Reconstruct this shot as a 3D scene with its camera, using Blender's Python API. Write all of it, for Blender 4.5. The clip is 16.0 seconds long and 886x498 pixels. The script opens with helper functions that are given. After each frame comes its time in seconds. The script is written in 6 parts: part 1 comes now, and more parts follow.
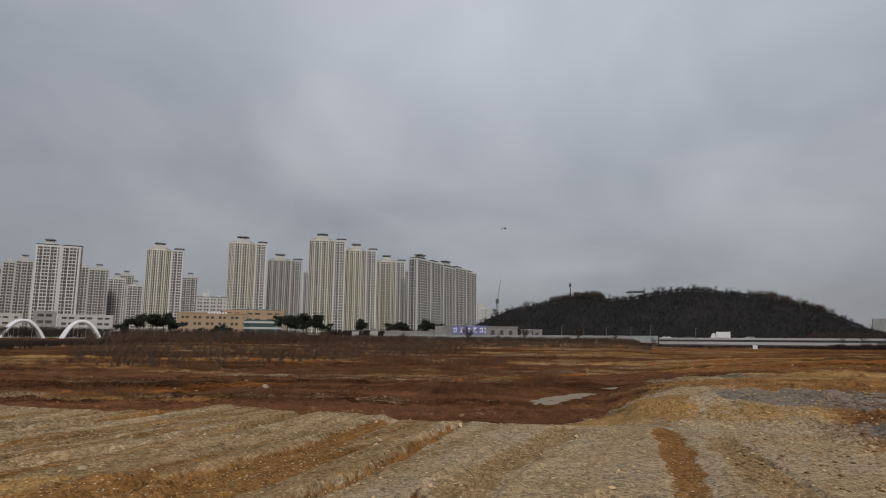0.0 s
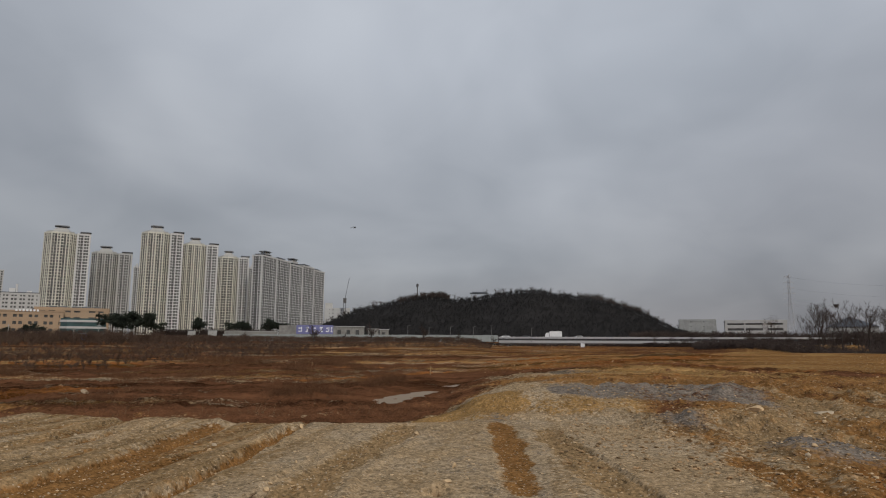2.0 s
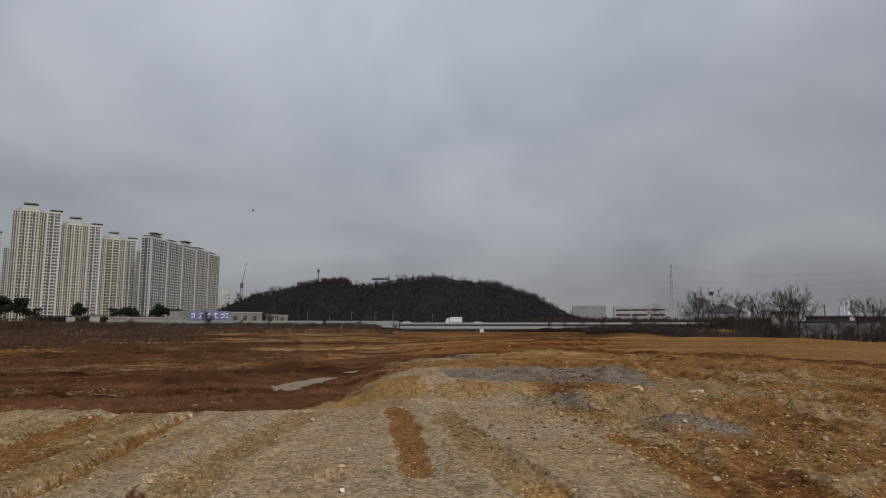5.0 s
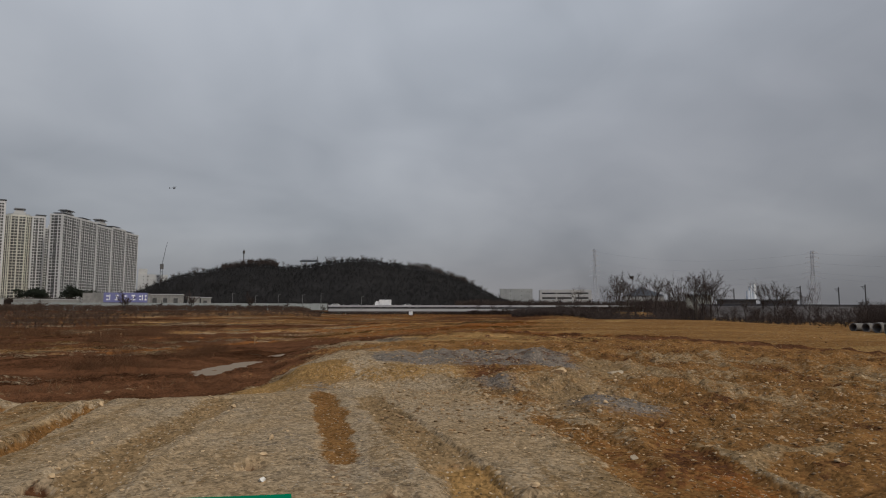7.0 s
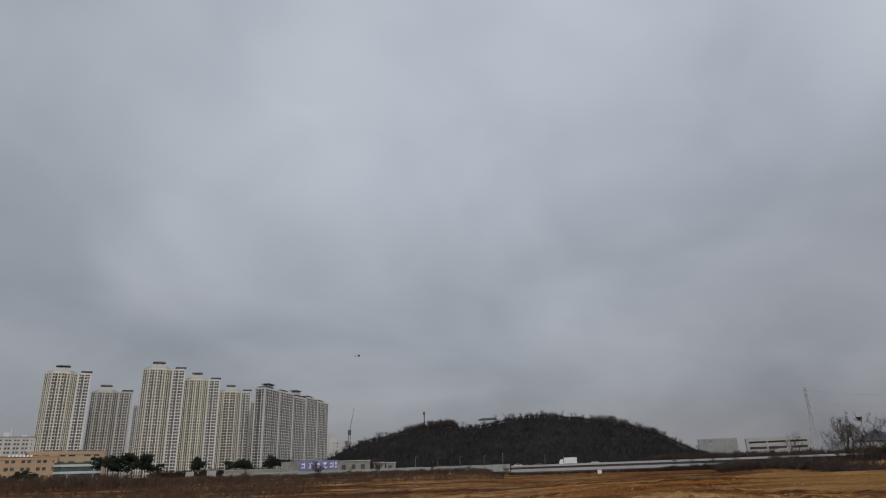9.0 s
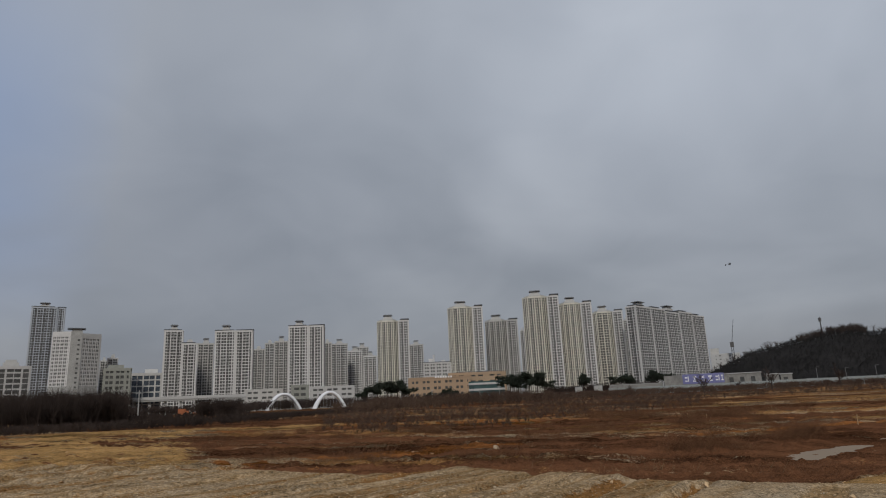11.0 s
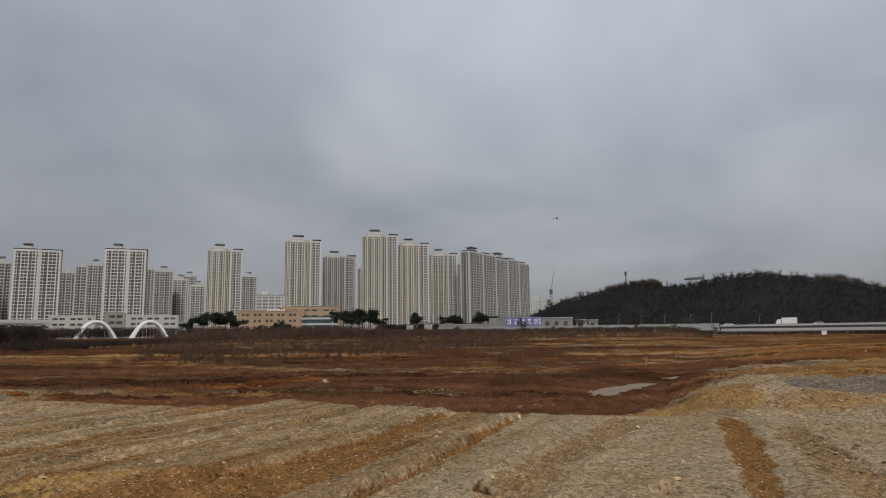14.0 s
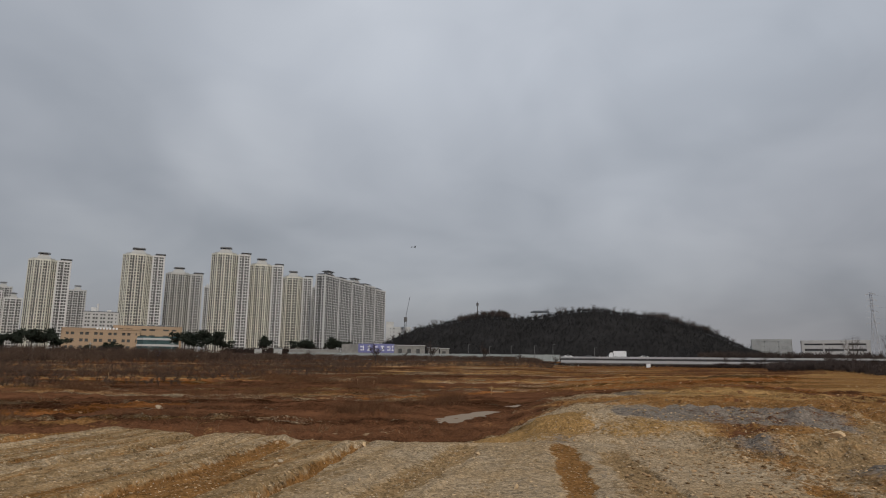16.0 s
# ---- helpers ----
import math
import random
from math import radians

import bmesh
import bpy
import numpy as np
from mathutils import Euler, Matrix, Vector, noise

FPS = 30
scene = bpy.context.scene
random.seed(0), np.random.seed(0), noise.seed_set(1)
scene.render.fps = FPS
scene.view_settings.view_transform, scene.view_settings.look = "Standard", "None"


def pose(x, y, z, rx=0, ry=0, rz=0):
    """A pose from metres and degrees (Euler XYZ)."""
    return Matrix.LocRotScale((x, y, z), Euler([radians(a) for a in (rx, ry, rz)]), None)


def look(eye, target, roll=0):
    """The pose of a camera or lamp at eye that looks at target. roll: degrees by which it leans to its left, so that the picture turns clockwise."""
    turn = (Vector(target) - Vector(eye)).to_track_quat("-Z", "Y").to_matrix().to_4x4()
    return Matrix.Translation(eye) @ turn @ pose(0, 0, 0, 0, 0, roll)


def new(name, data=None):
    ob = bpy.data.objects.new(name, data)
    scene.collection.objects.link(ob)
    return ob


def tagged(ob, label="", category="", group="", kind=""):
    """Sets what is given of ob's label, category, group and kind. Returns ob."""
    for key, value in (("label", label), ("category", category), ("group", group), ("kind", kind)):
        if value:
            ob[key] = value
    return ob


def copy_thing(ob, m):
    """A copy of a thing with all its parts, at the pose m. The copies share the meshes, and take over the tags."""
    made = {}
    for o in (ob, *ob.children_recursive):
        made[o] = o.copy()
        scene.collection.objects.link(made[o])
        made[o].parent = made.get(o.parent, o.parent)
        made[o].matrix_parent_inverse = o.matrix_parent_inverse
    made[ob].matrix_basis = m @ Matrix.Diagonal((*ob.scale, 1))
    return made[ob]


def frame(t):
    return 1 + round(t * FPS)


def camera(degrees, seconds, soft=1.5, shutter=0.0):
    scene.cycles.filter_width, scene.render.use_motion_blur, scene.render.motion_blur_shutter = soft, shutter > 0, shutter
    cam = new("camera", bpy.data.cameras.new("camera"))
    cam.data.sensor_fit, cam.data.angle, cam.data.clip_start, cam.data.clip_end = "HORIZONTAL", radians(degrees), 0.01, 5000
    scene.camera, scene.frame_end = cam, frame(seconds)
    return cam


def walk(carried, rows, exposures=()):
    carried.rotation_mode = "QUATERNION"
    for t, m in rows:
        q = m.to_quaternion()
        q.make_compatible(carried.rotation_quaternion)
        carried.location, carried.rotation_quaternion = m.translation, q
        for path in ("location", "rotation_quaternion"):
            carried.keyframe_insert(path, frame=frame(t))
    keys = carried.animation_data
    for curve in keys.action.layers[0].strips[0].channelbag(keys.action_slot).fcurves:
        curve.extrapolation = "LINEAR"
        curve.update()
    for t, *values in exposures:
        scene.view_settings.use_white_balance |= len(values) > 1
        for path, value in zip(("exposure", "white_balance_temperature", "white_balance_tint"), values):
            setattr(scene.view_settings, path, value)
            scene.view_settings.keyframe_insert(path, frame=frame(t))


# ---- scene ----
EXPOSURES = [(0.0, -0.02, 6500, 10), (3.0, -0.05, 6500, 10), (5.5, -0.05, 6500, 10), (6.5, -0.10, 6500, 10), (7.5, -0.16, 6500, 10), (8.0, -0.12, 6550, 10), (8.5, -0.12, 6450, 10), (9.0, -0.15, 6400, 10), (9.5, -0.37, 6200, 10), (10.2, -0.38, 6200, 10), (12.2, 0.08, 6500, 10), (13.0, 0.05, 6500, 10), (14.0, 0.0, 6500, 10), (16.0, 0.0, 6500, 10)]
cam = camera(69.70, 16.0, soft=1.1)
PATH = [
    (0, -0.007, 0.017, 1.533, 98.15, -0.45, -0.03),
    (0.5, 0.018, 0.036, 1.536, 98.47, -0.54, -4.37),
    (1, 0.008, -0.018, 1.530, 98.50, -0.27, -8.00),
    (1.5, 0.021, -0.001, 1.525, 98.20, -0.10, -10.74),
    (2, 0.021, -0.041, 1.532, 98.19, -0.22, -13.64),
    (2.5, 0.034, -0.028, 1.523, 98.02, -0.50, -16.05),
    (3, 0.037, -0.035, 1.518, 97.89, -0.86, -18.40),
    (5.3, 0.059, -0.091, 1.529, 96.62, -0.37, -23.36),
    (5.5, 0.050, -0.088, 1.518, 96.27, -0.72, -24.15),
    (6, 0.072, -0.074, 1.508, 95.29, -0.80, -25.93),
    (6.5, 0.088, -0.068, 1.505, 94.30, -0.52, -26.52),
    (7, 0.122, -0.009, 1.544, 95.41, -0.06, -28.75),
    (7.5, 0.116, -0.067, 1.532, 98.22, 0.31, -33.21),
    (8, 0.065, -0.215, 1.558, 99.76, 0.56, -34.25),
    (8.5, 0.047, -0.098, 1.562, 102.05, 0.66, -28.36),
    (9, 0.060, -0.100, 1.578, 109.35, 1.88, -12.80),
    (9.5, 0.050, -0.092, 1.572, 113.26, 0.40, 4.45),
    (10, 0.040, -0.083, 1.565, 113.67, 0.64, 17.62),
    (10.2, 0.036, -0.084, 1.560, 111.89, 1.22, 19.70),
    (12.3, -0.057, -0.093, 1.520, 96.28, 2.26, 17.70),
    (12.5, -0.064, -0.069, 1.523, 95.99, 1.80, 16.11),
    (13, -0.045, -0.033, 1.524, 96.32, 1.51, 11.80),
    (13.5, -0.038, -0.028, 1.523, 96.77, 1.66, 8.09),
    (14, -0.037, -0.028, 1.538, 97.51, 0.74, 4.81),
    (14.5, -0.025, -0.020, 1.551, 99.09, 0.06, 1.41),
    (15, -0.015, -0.066, 1.533, 100.42, -0.44, -1.66),
    (15.5, -0.009, -0.064, 1.531, 100.27, -0.89, -5.03),
    (16, 0.010, -0.092, 1.534, 99.84, -0.56, -8.26),
]
walk(cam, [(t, pose(x, y, z, rx, ry, rz)) for t, x, y, z, rx, ry, rz in PATH], EXPOSURES)

# ---- the place's colours: sky deck, sun and soils ----
SKY_DARK, SKY_MID, SKY_LIGHT = (0.348, 0.378, 0.426), (0.422, 0.452, 0.502), (0.50, 0.53, 0.577)
HAZE, HAZE_UP = (0.635, 0.60, 0.575), (0.755, 0.745, 0.735)
SUN_POWER = 2.0
PALE_A, PALE_B, PALE_C = (0.368, 0.266, 0.156), (0.228, 0.156, 0.084), (0.320, 0.250, 0.166)
OLIVE_A, OLIVE_B = (0.290, 0.196, 0.102), (0.180, 0.114, 0.054)
OCHRE_A, OCHRE_B = (0.256, 0.133, 0.047), (0.140, 0.069, 0.025)
SLATE_A, SLATE_B = (0.128, 0.108, 0.091), (0.215, 0.176, 0.136)
YELLOW_A, YELLOW_B = (0.312, 0.186, 0.072), (0.218, 0.125, 0.046)
ORANGE_A, ORANGE_B = (0.245, 0.098, 0.028), (0.155, 0.058, 0.018)
RUSSET_A, RUSSET_B = (0.122, 0.053, 0.025), (0.060, 0.029, 0.015)


# ---- sky and sun: a broken overcast with a thin blue gap low on one side ----
world = bpy.data.worlds.new("overcast_sky")
scene.world = world
world.use_nodes = True
wt = world.node_tree
wt.nodes.clear()


def wnode(kind, **sets):
    n = wt.nodes.new(kind)
    for k, v in sets.items():
        n.inputs[k.replace("_", " ")].default_value = v
    return n


SUN_AZ, SUN_EL = 166.0, 36.0
sky = wt.nodes.new("ShaderNodeTexSky")
sky.sky_type, sky.sun_disc = "NISHITA", False
sky.sun_elevation, sky.sun_rotation = radians(SUN_EL), radians(SUN_AZ)
sky.air_density, sky.dust_density = 1.2, 1.5
coord = wt.nodes.new("ShaderNodeTexCoord")
split = wt.nodes.new("ShaderNodeSeparateXYZ")
wt.links.new(coord.outputs["Generated"], split.inputs[0])


def wmath(op, a, b=None, clamp=False):
    n = wt.nodes.new("ShaderNodeMath")
    n.operation, n.use_clamp = op, clamp
    for i, v in enumerate((a, b)):
        if v is None:
            continue
        if isinstance(v, (int, float)):
            n.inputs[i].default_value = v
        else:
            wt.links.new(v, n.inputs[i])
    return n.outputs[0]


def wramp(fac, stops):
    n = wt.nodes.new("ShaderNodeValToRGB")
    while len(n.color_ramp.elements) < len(stops):
        n.color_ramp.elements.new(0.5)
    for e, (p, c) in zip(n.color_ramp.elements, stops):
        e.position, e.color = p, (*c, 1)
    wt.links.new(fac, n.inputs[0])
    return n.outputs[0]


def wmix(kind, fac, a, b):
    n = wt.nodes.new("ShaderNodeMix")
    n.data_type, n.blend_type = "RGBA", kind
    for key, v in ((0, fac), (6, a), (7, b)):
        if isinstance(v, (int, float)):
            n.inputs[key].default_value = v
        elif isinstance(v, tuple):
            n.inputs[key].default_value = (*v, 1)
        else:
            wt.links.new(v, n.inputs[key])
    return n.outputs[2]


lift = wmath("ADD", wmath("MAXIMUM", split.outputs[2], 0.0), 0.42)
plane = wt.nodes.new("ShaderNodeCombineXYZ")
wt.links.new(wmath("DIVIDE", split.outputs[0], lift), plane.inputs[0])
wt.links.new(wmath("DIVIDE", split.outputs[1], lift), plane.inputs[1])
cloud = wnode("ShaderNodeTexNoise", Scale=1.5, Detail=3.0, Roughness=0.45, Distortion=0.5)
wt.links.new(plane.outputs[0], cloud.inputs["Vector"])
wisp = wnode("ShaderNodeTexNoise", Scale=4.2, Detail=3.0, Roughness=0.5, Distortion=0.8)
wt.links.new(plane.outputs[0], wisp.inputs["Vector"])
density = wmath("ADD", wmath("MULTIPLY", cloud.outputs[0], 0.82), wmath("MULTIPLY", wisp.outputs[0], 0.18))
deck = wramp(density, [(0.34, SKY_DARK), (0.50, SKY_MID), (0.66, SKY_LIGHT)])
low = wramp(wmath("MAXIMUM", split.outputs[2], 0.0), [(0.0, HAZE), (0.12, HAZE_UP), (0.42, (1, 1, 1))])
deck = wmix("MULTIPLY", 1.0, deck, low)
# the deck is thinner, and so lighter, high up ahead and to the right
thin = wmath("ADD", wmath("MULTIPLY", split.outputs[0], 0.36), wmath("ADD", wmath("MULTIPLY", split.outputs[1], 0.62), wmath("MULTIPLY", split.outputs[2], 0.60)))
thin = wmath("ADD", thin, wmath("MULTIPLY", wmath("SUBTRACT", cloud.outputs[0], 0.5), 0.25))
deck = wmix("MULTIPLY", 1.0, deck, wramp(thin, [(0.35, (0.94, 0.94, 0.95)), (0.62, (0.97, 0.97, 0.97)), (0.95, (1.30, 1.30, 1.30))]))
# and hangs thicker low down to the right
thick = wmath("SUBTRACT", split.outputs[0], split.outputs[2])
deck = wmix("MULTIPLY", 1.0, deck, wramp(thick, [(0.18, (1.0, 1.0, 1.0)), (0.50, (0.84, 0.83, 0.835)), (0.9, (0.84, 0.83, 0.83))]))
# the blue gap stands towards the far left, beyond the hotel
gap = wmath("SUBTRACT", wmath("MULTIPLY", split.outputs[0], -1.0), wmath("MULTIPLY", split.outputs[1], 0.90))
gap = wmath("ADD", gap, wmath("MULTIPLY", wmath("SUBTRACT", cloud.outputs[0], 0.5), 0.9))
gap = wramp(gap, [(0.10, (0, 0, 0)), (0.55, (1, 1, 1))])
high = wramp(split.outputs[2], [(0.10, (0, 0, 0)), (0.27, (1, 1, 1)), (0.40, (1, 1, 1)), (0.60, (0.25, 0.25, 0.25))])
gap = wmix("MULTIPLY", 1.0, gap, high)
blue = wmix("MIX", 0.35, (0.20, 0.32, 0.58), deck)
deck = wmix("MIX", gap, deck, blue)
sky_part = wt.nodes.new("ShaderNodeBackground")
sky_part.inputs[1].default_value = 0.05
wt.links.new(sky.outputs[0], sky_part.inputs[0])
deck_part = wt.nodes.new("ShaderNodeBackground")
deck_part.inputs[1].default_value = 1.0
wt.links.new(deck, deck_part.inputs[0])
both = wt.nodes.new("ShaderNodeMixShader")
both.inputs[0].default_value = 0.93
wt.links.new(sky_part.outputs[0], both.inputs[1])
wt.links.new(deck_part.outputs[0], both.inputs[2])
out = wt.nodes.new("ShaderNodeOutputWorld")
wt.links.new(both.outputs[0], out.inputs[0])

sun = new("sun", bpy.data.lights.new("sun", "SUN"))
sun.data.energy, sun.data.angle, sun.data.color = SUN_POWER, radians(12), (1.0, 0.93, 0.84)
sun.matrix_world = look((0, 0, 0), (-math.sin(radians(SUN_AZ)), -math.cos(radians(SUN_AZ)), -math.tan(radians(SUN_EL))))


# ---- materials ----
def material(name, colour, rough=0.8, metal=0.0, grain=6.0, vary=0.18, stain=0.6, bump=0.15, spec=0.3, pieces=0.0, local=True):
    """A surface with fine grain, larger stains and a little relief."""
    m = bpy.data.materials.new(name)
    m.use_nodes = True
    t = m.node_tree
    b = t.nodes["Principled BSDF"]
    b.inputs["Roughness"].default_value, b.inputs["Metallic"].default_value = rough, metal
    b.inputs["Specular IOR Level"].default_value = spec
    tc = t.nodes.new("ShaderNodeTexCoord")
    n1 = t.nodes.new("ShaderNodeTexNoise")
    n1.inputs["Scale"].default_value, n1.inputs["Detail"].default_value = grain, 4
    n2 = t.nodes.new("ShaderNodeTexNoise")
    n2.inputs["Scale"].default_value, n2.inputs["Detail"].default_value = stain, 3
    for n in (n1, n2):
        t.links.new(tc.outputs["Object"], n.inputs["Vector"])
    add = t.nodes.new("ShaderNodeMath")
    add.operation = "ADD"
    t.links.new(n1.outputs[0], add.inputs[0])
    t.links.new(n2.outputs[0], add.inputs[1])
    last = add.outputs[0]
    if pieces:
        geo = t.nodes.new("ShaderNodeNewGeometry")
        mul = t.nodes.new("ShaderNodeMath")
        mul.operation, mul.inputs[1].default_value, mul.inputs[2].default_value = "MULTIPLY_ADD", pieces, -pieces / 2
        t.links.new(geo.outputs["Random Per Island"], mul.inputs[0])
        plus = t.nodes.new("ShaderNodeMath")
        plus.operation = "ADD"
        t.links.new(last, plus.inputs[0])
        t.links.new(mul.outputs[0], plus.inputs[1])
        last = plus.outputs[0]
    ramp = t.nodes.new("ShaderNodeMapRange")
    ramp.inputs[1].default_value, ramp.inputs[2].default_value = 0.6, 1.4
    ramp.inputs[3].default_value, ramp.inputs[4].default_value = 1 - vary, 1 + vary
    t.links.new(last, ramp.inputs[0])
    mix = t.nodes.new("ShaderNodeVectorMath")
    mix.operation = "SCALE"
    mix.inputs[0].default_value = colour
    t.links.new(ramp.outputs[0], mix.inputs["Scale"])
    t.links.new(mix.outputs[0], b.inputs["Base Color"])
    if bump:
        bm_ = t.nodes.new("ShaderNodeBump")
        bm_.inputs["Strength"].default_value = bump
        t.links.new(n1.outputs[0], bm_.inputs["Height"])
        t.links.new(bm_.outputs[0], b.inputs["Normal"])
    return m


M_WHITE = material("white_tower_paint", (0.57, 0.565, 0.545), 0.8, grain=0.5, stain=0.06, vary=0.10, bump=0.02)
M_CREAM = material("cream_tower_paint", (0.60, 0.58, 0.50), 0.8, grain=0.5, stain=0.06, vary=0.12, bump=0.02)
M_GREY = material("grey_tower_paint", (0.46, 0.45, 0.42), 0.8, grain=0.5, stain=0.06, vary=0.12, bump=0.02)
M_PALE = material("pale_grey_paint", (0.45, 0.445, 0.425), 0.8, grain=0.5, stain=0.06, vary=0.10, bump=0.02)
M_SLIM = material("blue_grey_cladding", (0.42, 0.45, 0.48), 0.6, grain=0.5, stain=0.06, vary=0.15, bump=0.02)
M_GLASS = material("tower_glazing", (0.062, 0.062, 0.058), 0.4, grain=0.33, stain=0.09, vary=0.75, bump=0.0, spec=0.5)
M_GLASSBLUE = material("blue_office_glazing", (0.055, 0.068, 0.085), 0.22, grain=0.3, stain=0.1, vary=0.6, bump=0.0, spec=0.5)
M_TEAL = material("teal_glass_band", (0.050, 0.088, 0.088), 0.25, grain=0.3, stain=0.1, vary=0.5, bump=0.0, spec=0.5)
M_ROOF = material("dark_roof_sheet", (0.11, 0.12, 0.13), 0.6, grain=0.8, stain=0.1, vary=0.2, bump=0.05)
M_HAT = material("grey_roof_slab", (0.17, 0.175, 0.18), 0.6, grain=0.8, stain=0.1, vary=0.2, bump=0.05)
M_BRICK = material("tan_brick", (0.37, 0.265, 0.172), 0.9, grain=2.0, stain=0.1, vary=0.12, bump=0.05)
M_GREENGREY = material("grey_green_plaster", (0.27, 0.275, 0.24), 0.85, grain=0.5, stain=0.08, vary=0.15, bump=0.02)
M_PIPE = material("weathered_pipe_concrete", (0.165, 0.153, 0.135), 0.9, grain=2.5, stain=0.6, vary=0.3, bump=0.15)
M_CONC = material("weathered_concrete", (0.34, 0.34, 0.32), 0.9, grain=1.5, stain=0.15, vary=0.25, bump=0.1)
M_PLASTER = material("weathered_plaster", (0.235, 0.228, 0.208), 0.9, grain=0.8, stain=0.12, vary=0.35, bump=0.05)
M_BANK = material("overgrown_bank", (0.105, 0.095, 0.090), 0.95, grain=0.5, stain=0.05, vary=0.45, bump=0.3, spec=0.0)
M_CONCDARK = material("dirty_concrete", (0.115, 0.108, 0.10), 0.95, grain=0.8, stain=0.08, vary=0.4, bump=0.2)
M_FENCE = material("grey_green_fence_sheet", (0.29, 0.315, 0.30), 0.6, grain=0.6, stain=0.05, vary=0.18, bump=0.02)
M_RAIL = material("galvanised_rail", (0.38, 0.38, 0.38), 0.6, 0.1, grain=1.0, stain=0.05, vary=0.15, bump=0.0)
M_ARCH = material("white_arch_paint", (0.72, 0.73, 0.74), 0.5, grain=0.8, stain=0.1, vary=0.08, bump=0.0)
M_STEEL = material("pylon_steel", (0.46, 0.47, 0.49), 0.6, 0.0, grain=1.0, vary=0.1, bump=0.0)
M_POLE = material("weathered_lamp_pole", (0.16, 0.16, 0.155), 0.7, grain=1.0, vary=0.2, bump=0.0)
M_DARKSTEEL = material("dark_pole_steel", (0.10, 0.095, 0.09), 0.7, grain=1.0, vary=0.2, bump=0.0)
M_SIGN = material("violet_blue_sign_sheet", (0.17, 0.175, 0.34), 0.5, grain=0.6, stain=0.1, vary=0.12, bump=0.0)
M_WHITEPLAIN = material("white_sheet", (0.74, 0.74, 0.73), 0.6, grain=0.8, stain=0.2, vary=0.10, bump=0.0)
M_BLUESIGN = material("blue_panel", (0.08, 0.17, 0.45), 0.5, grain=1.0, vary=0.1, bump=0.0)
M_SHED = material("slate_blue_roof_sheet", (0.13, 0.145, 0.165), 0.6, grain=1.0, stain=0.1, vary=0.2, bump=0.05)
M_BARK = material("bare_bark", (0.070, 0.060, 0.052), 0.95, grain=8, stain=1, vary=0.3, bump=0.2, spec=0.0)
M_TWIG = material("bare_twigs", (0.068, 0.053, 0.046), 0.95, grain=3, stain=0.3, vary=0.3, bump=0.0, pieces=0.5, spec=0.0)
M_THICKET = material("dark_wet_brush", (0.052, 0.040, 0.034), 0.95, grain=0.4, stain=0.03, vary=0.4, bump=0.0, pieces=0.5, spec=0.0)
M_BROWNBRUSH = material("brown_winter_brush", (0.098, 0.066, 0.048), 0.95, grain=0.3, stain=0.03, vary=0.4, bump=0.0, pieces=0.6, spec=0.0)
M_SCRUB = material("grey_brown_scrub", (0.066, 0.052, 0.046), 0.95, grain=3, stain=0.3, vary=0.35, bump=0.0, pieces=0.6, spec=0.0)
M_HILLTREE = material("winter_hill_woods", (0.036, 0.035, 0.034), 0.95, grain=0.06, stain=0.012, vary=0.28, bump=0.0, pieces=0.05, spec=0.0)
M_HILLSOIL = material("leaf_litter_slope", (0.031, 0.029, 0.028), 0.95, grain=0.5, stain=0.05, vary=0.3, bump=0.2, spec=0.0)
M_PINE = material("pine_needles", (0.036, 0.043, 0.032), 0.9, grain=1.5, stain=0.2, vary=0.35, bump=0.0, pieces=0.6, spec=0.0)
M_WEED = material("dead_russet_weeds", (0.135, 0.070, 0.038), 0.95, grain=2, stain=0.1, vary=0.35, bump=0.0, pieces=0.9, spec=0.0)
M_STRAW = material("dry_straw_grass", (0.20, 0.14, 0.075), 0.95, grain=2, stain=0.1, vary=0.3, bump=0.0, pieces=0.8, spec=0.0)
M_STONE = material("broken_stone", (0.40, 0.285, 0.165), 0.9, grain=14, stain=3, vary=0.5, bump=0.4, pieces=0.75, spec=0.0)
M_CLOD = material("turned_ochre_soil", (0.31, 0.20, 0.105), 0.95, grain=14, stain=3, vary=0.5, bump=0.2, pieces=0.8, spec=0.0)
M_WHITESTONE = material("white_quartz_stone", (0.78, 0.75, 0.68), 0.8, grain=18, stain=4, vary=0.15, bump=0.2, spec=0.1)
M_PALESTONE = material("pale_stone", (0.44, 0.35, 0.24), 0.9, grain=18, stain=4, vary=0.2, bump=0.3, spec=0.0)
M_MAT = material("green_felt_mat", (0.0, 0.185, 0.088), 0.95, grain=180, stain=3, vary=0.10, bump=0.2, spec=0.02)
M_ASPHALT = material("road_asphalt", (0.055, 0.055, 0.056), 0.9, grain=6, stain=0.2, vary=0.2, bump=0.2)
M_TYRE = material("tyre_rubber", (0.02, 0.02, 0.02), 0.9, grain=6, vary=0.2, bump=0.1)
M_CARDARK = material("dark_car_paint", (0.06, 0.065, 0.075), 0.3, grain=2, vary=0.1, bump=0.0, spec=0.5)
M_HELI = material("dark_model_shell", (0.018, 0.016, 0.016), 0.4, grain=8, vary=0.2, bump=0.0)
M_ORANGE = material("orange_net", (0.30, 0.105, 0.045), 0.8, grain=1.5, stain=0.3, vary=0.3, bump=0.1)

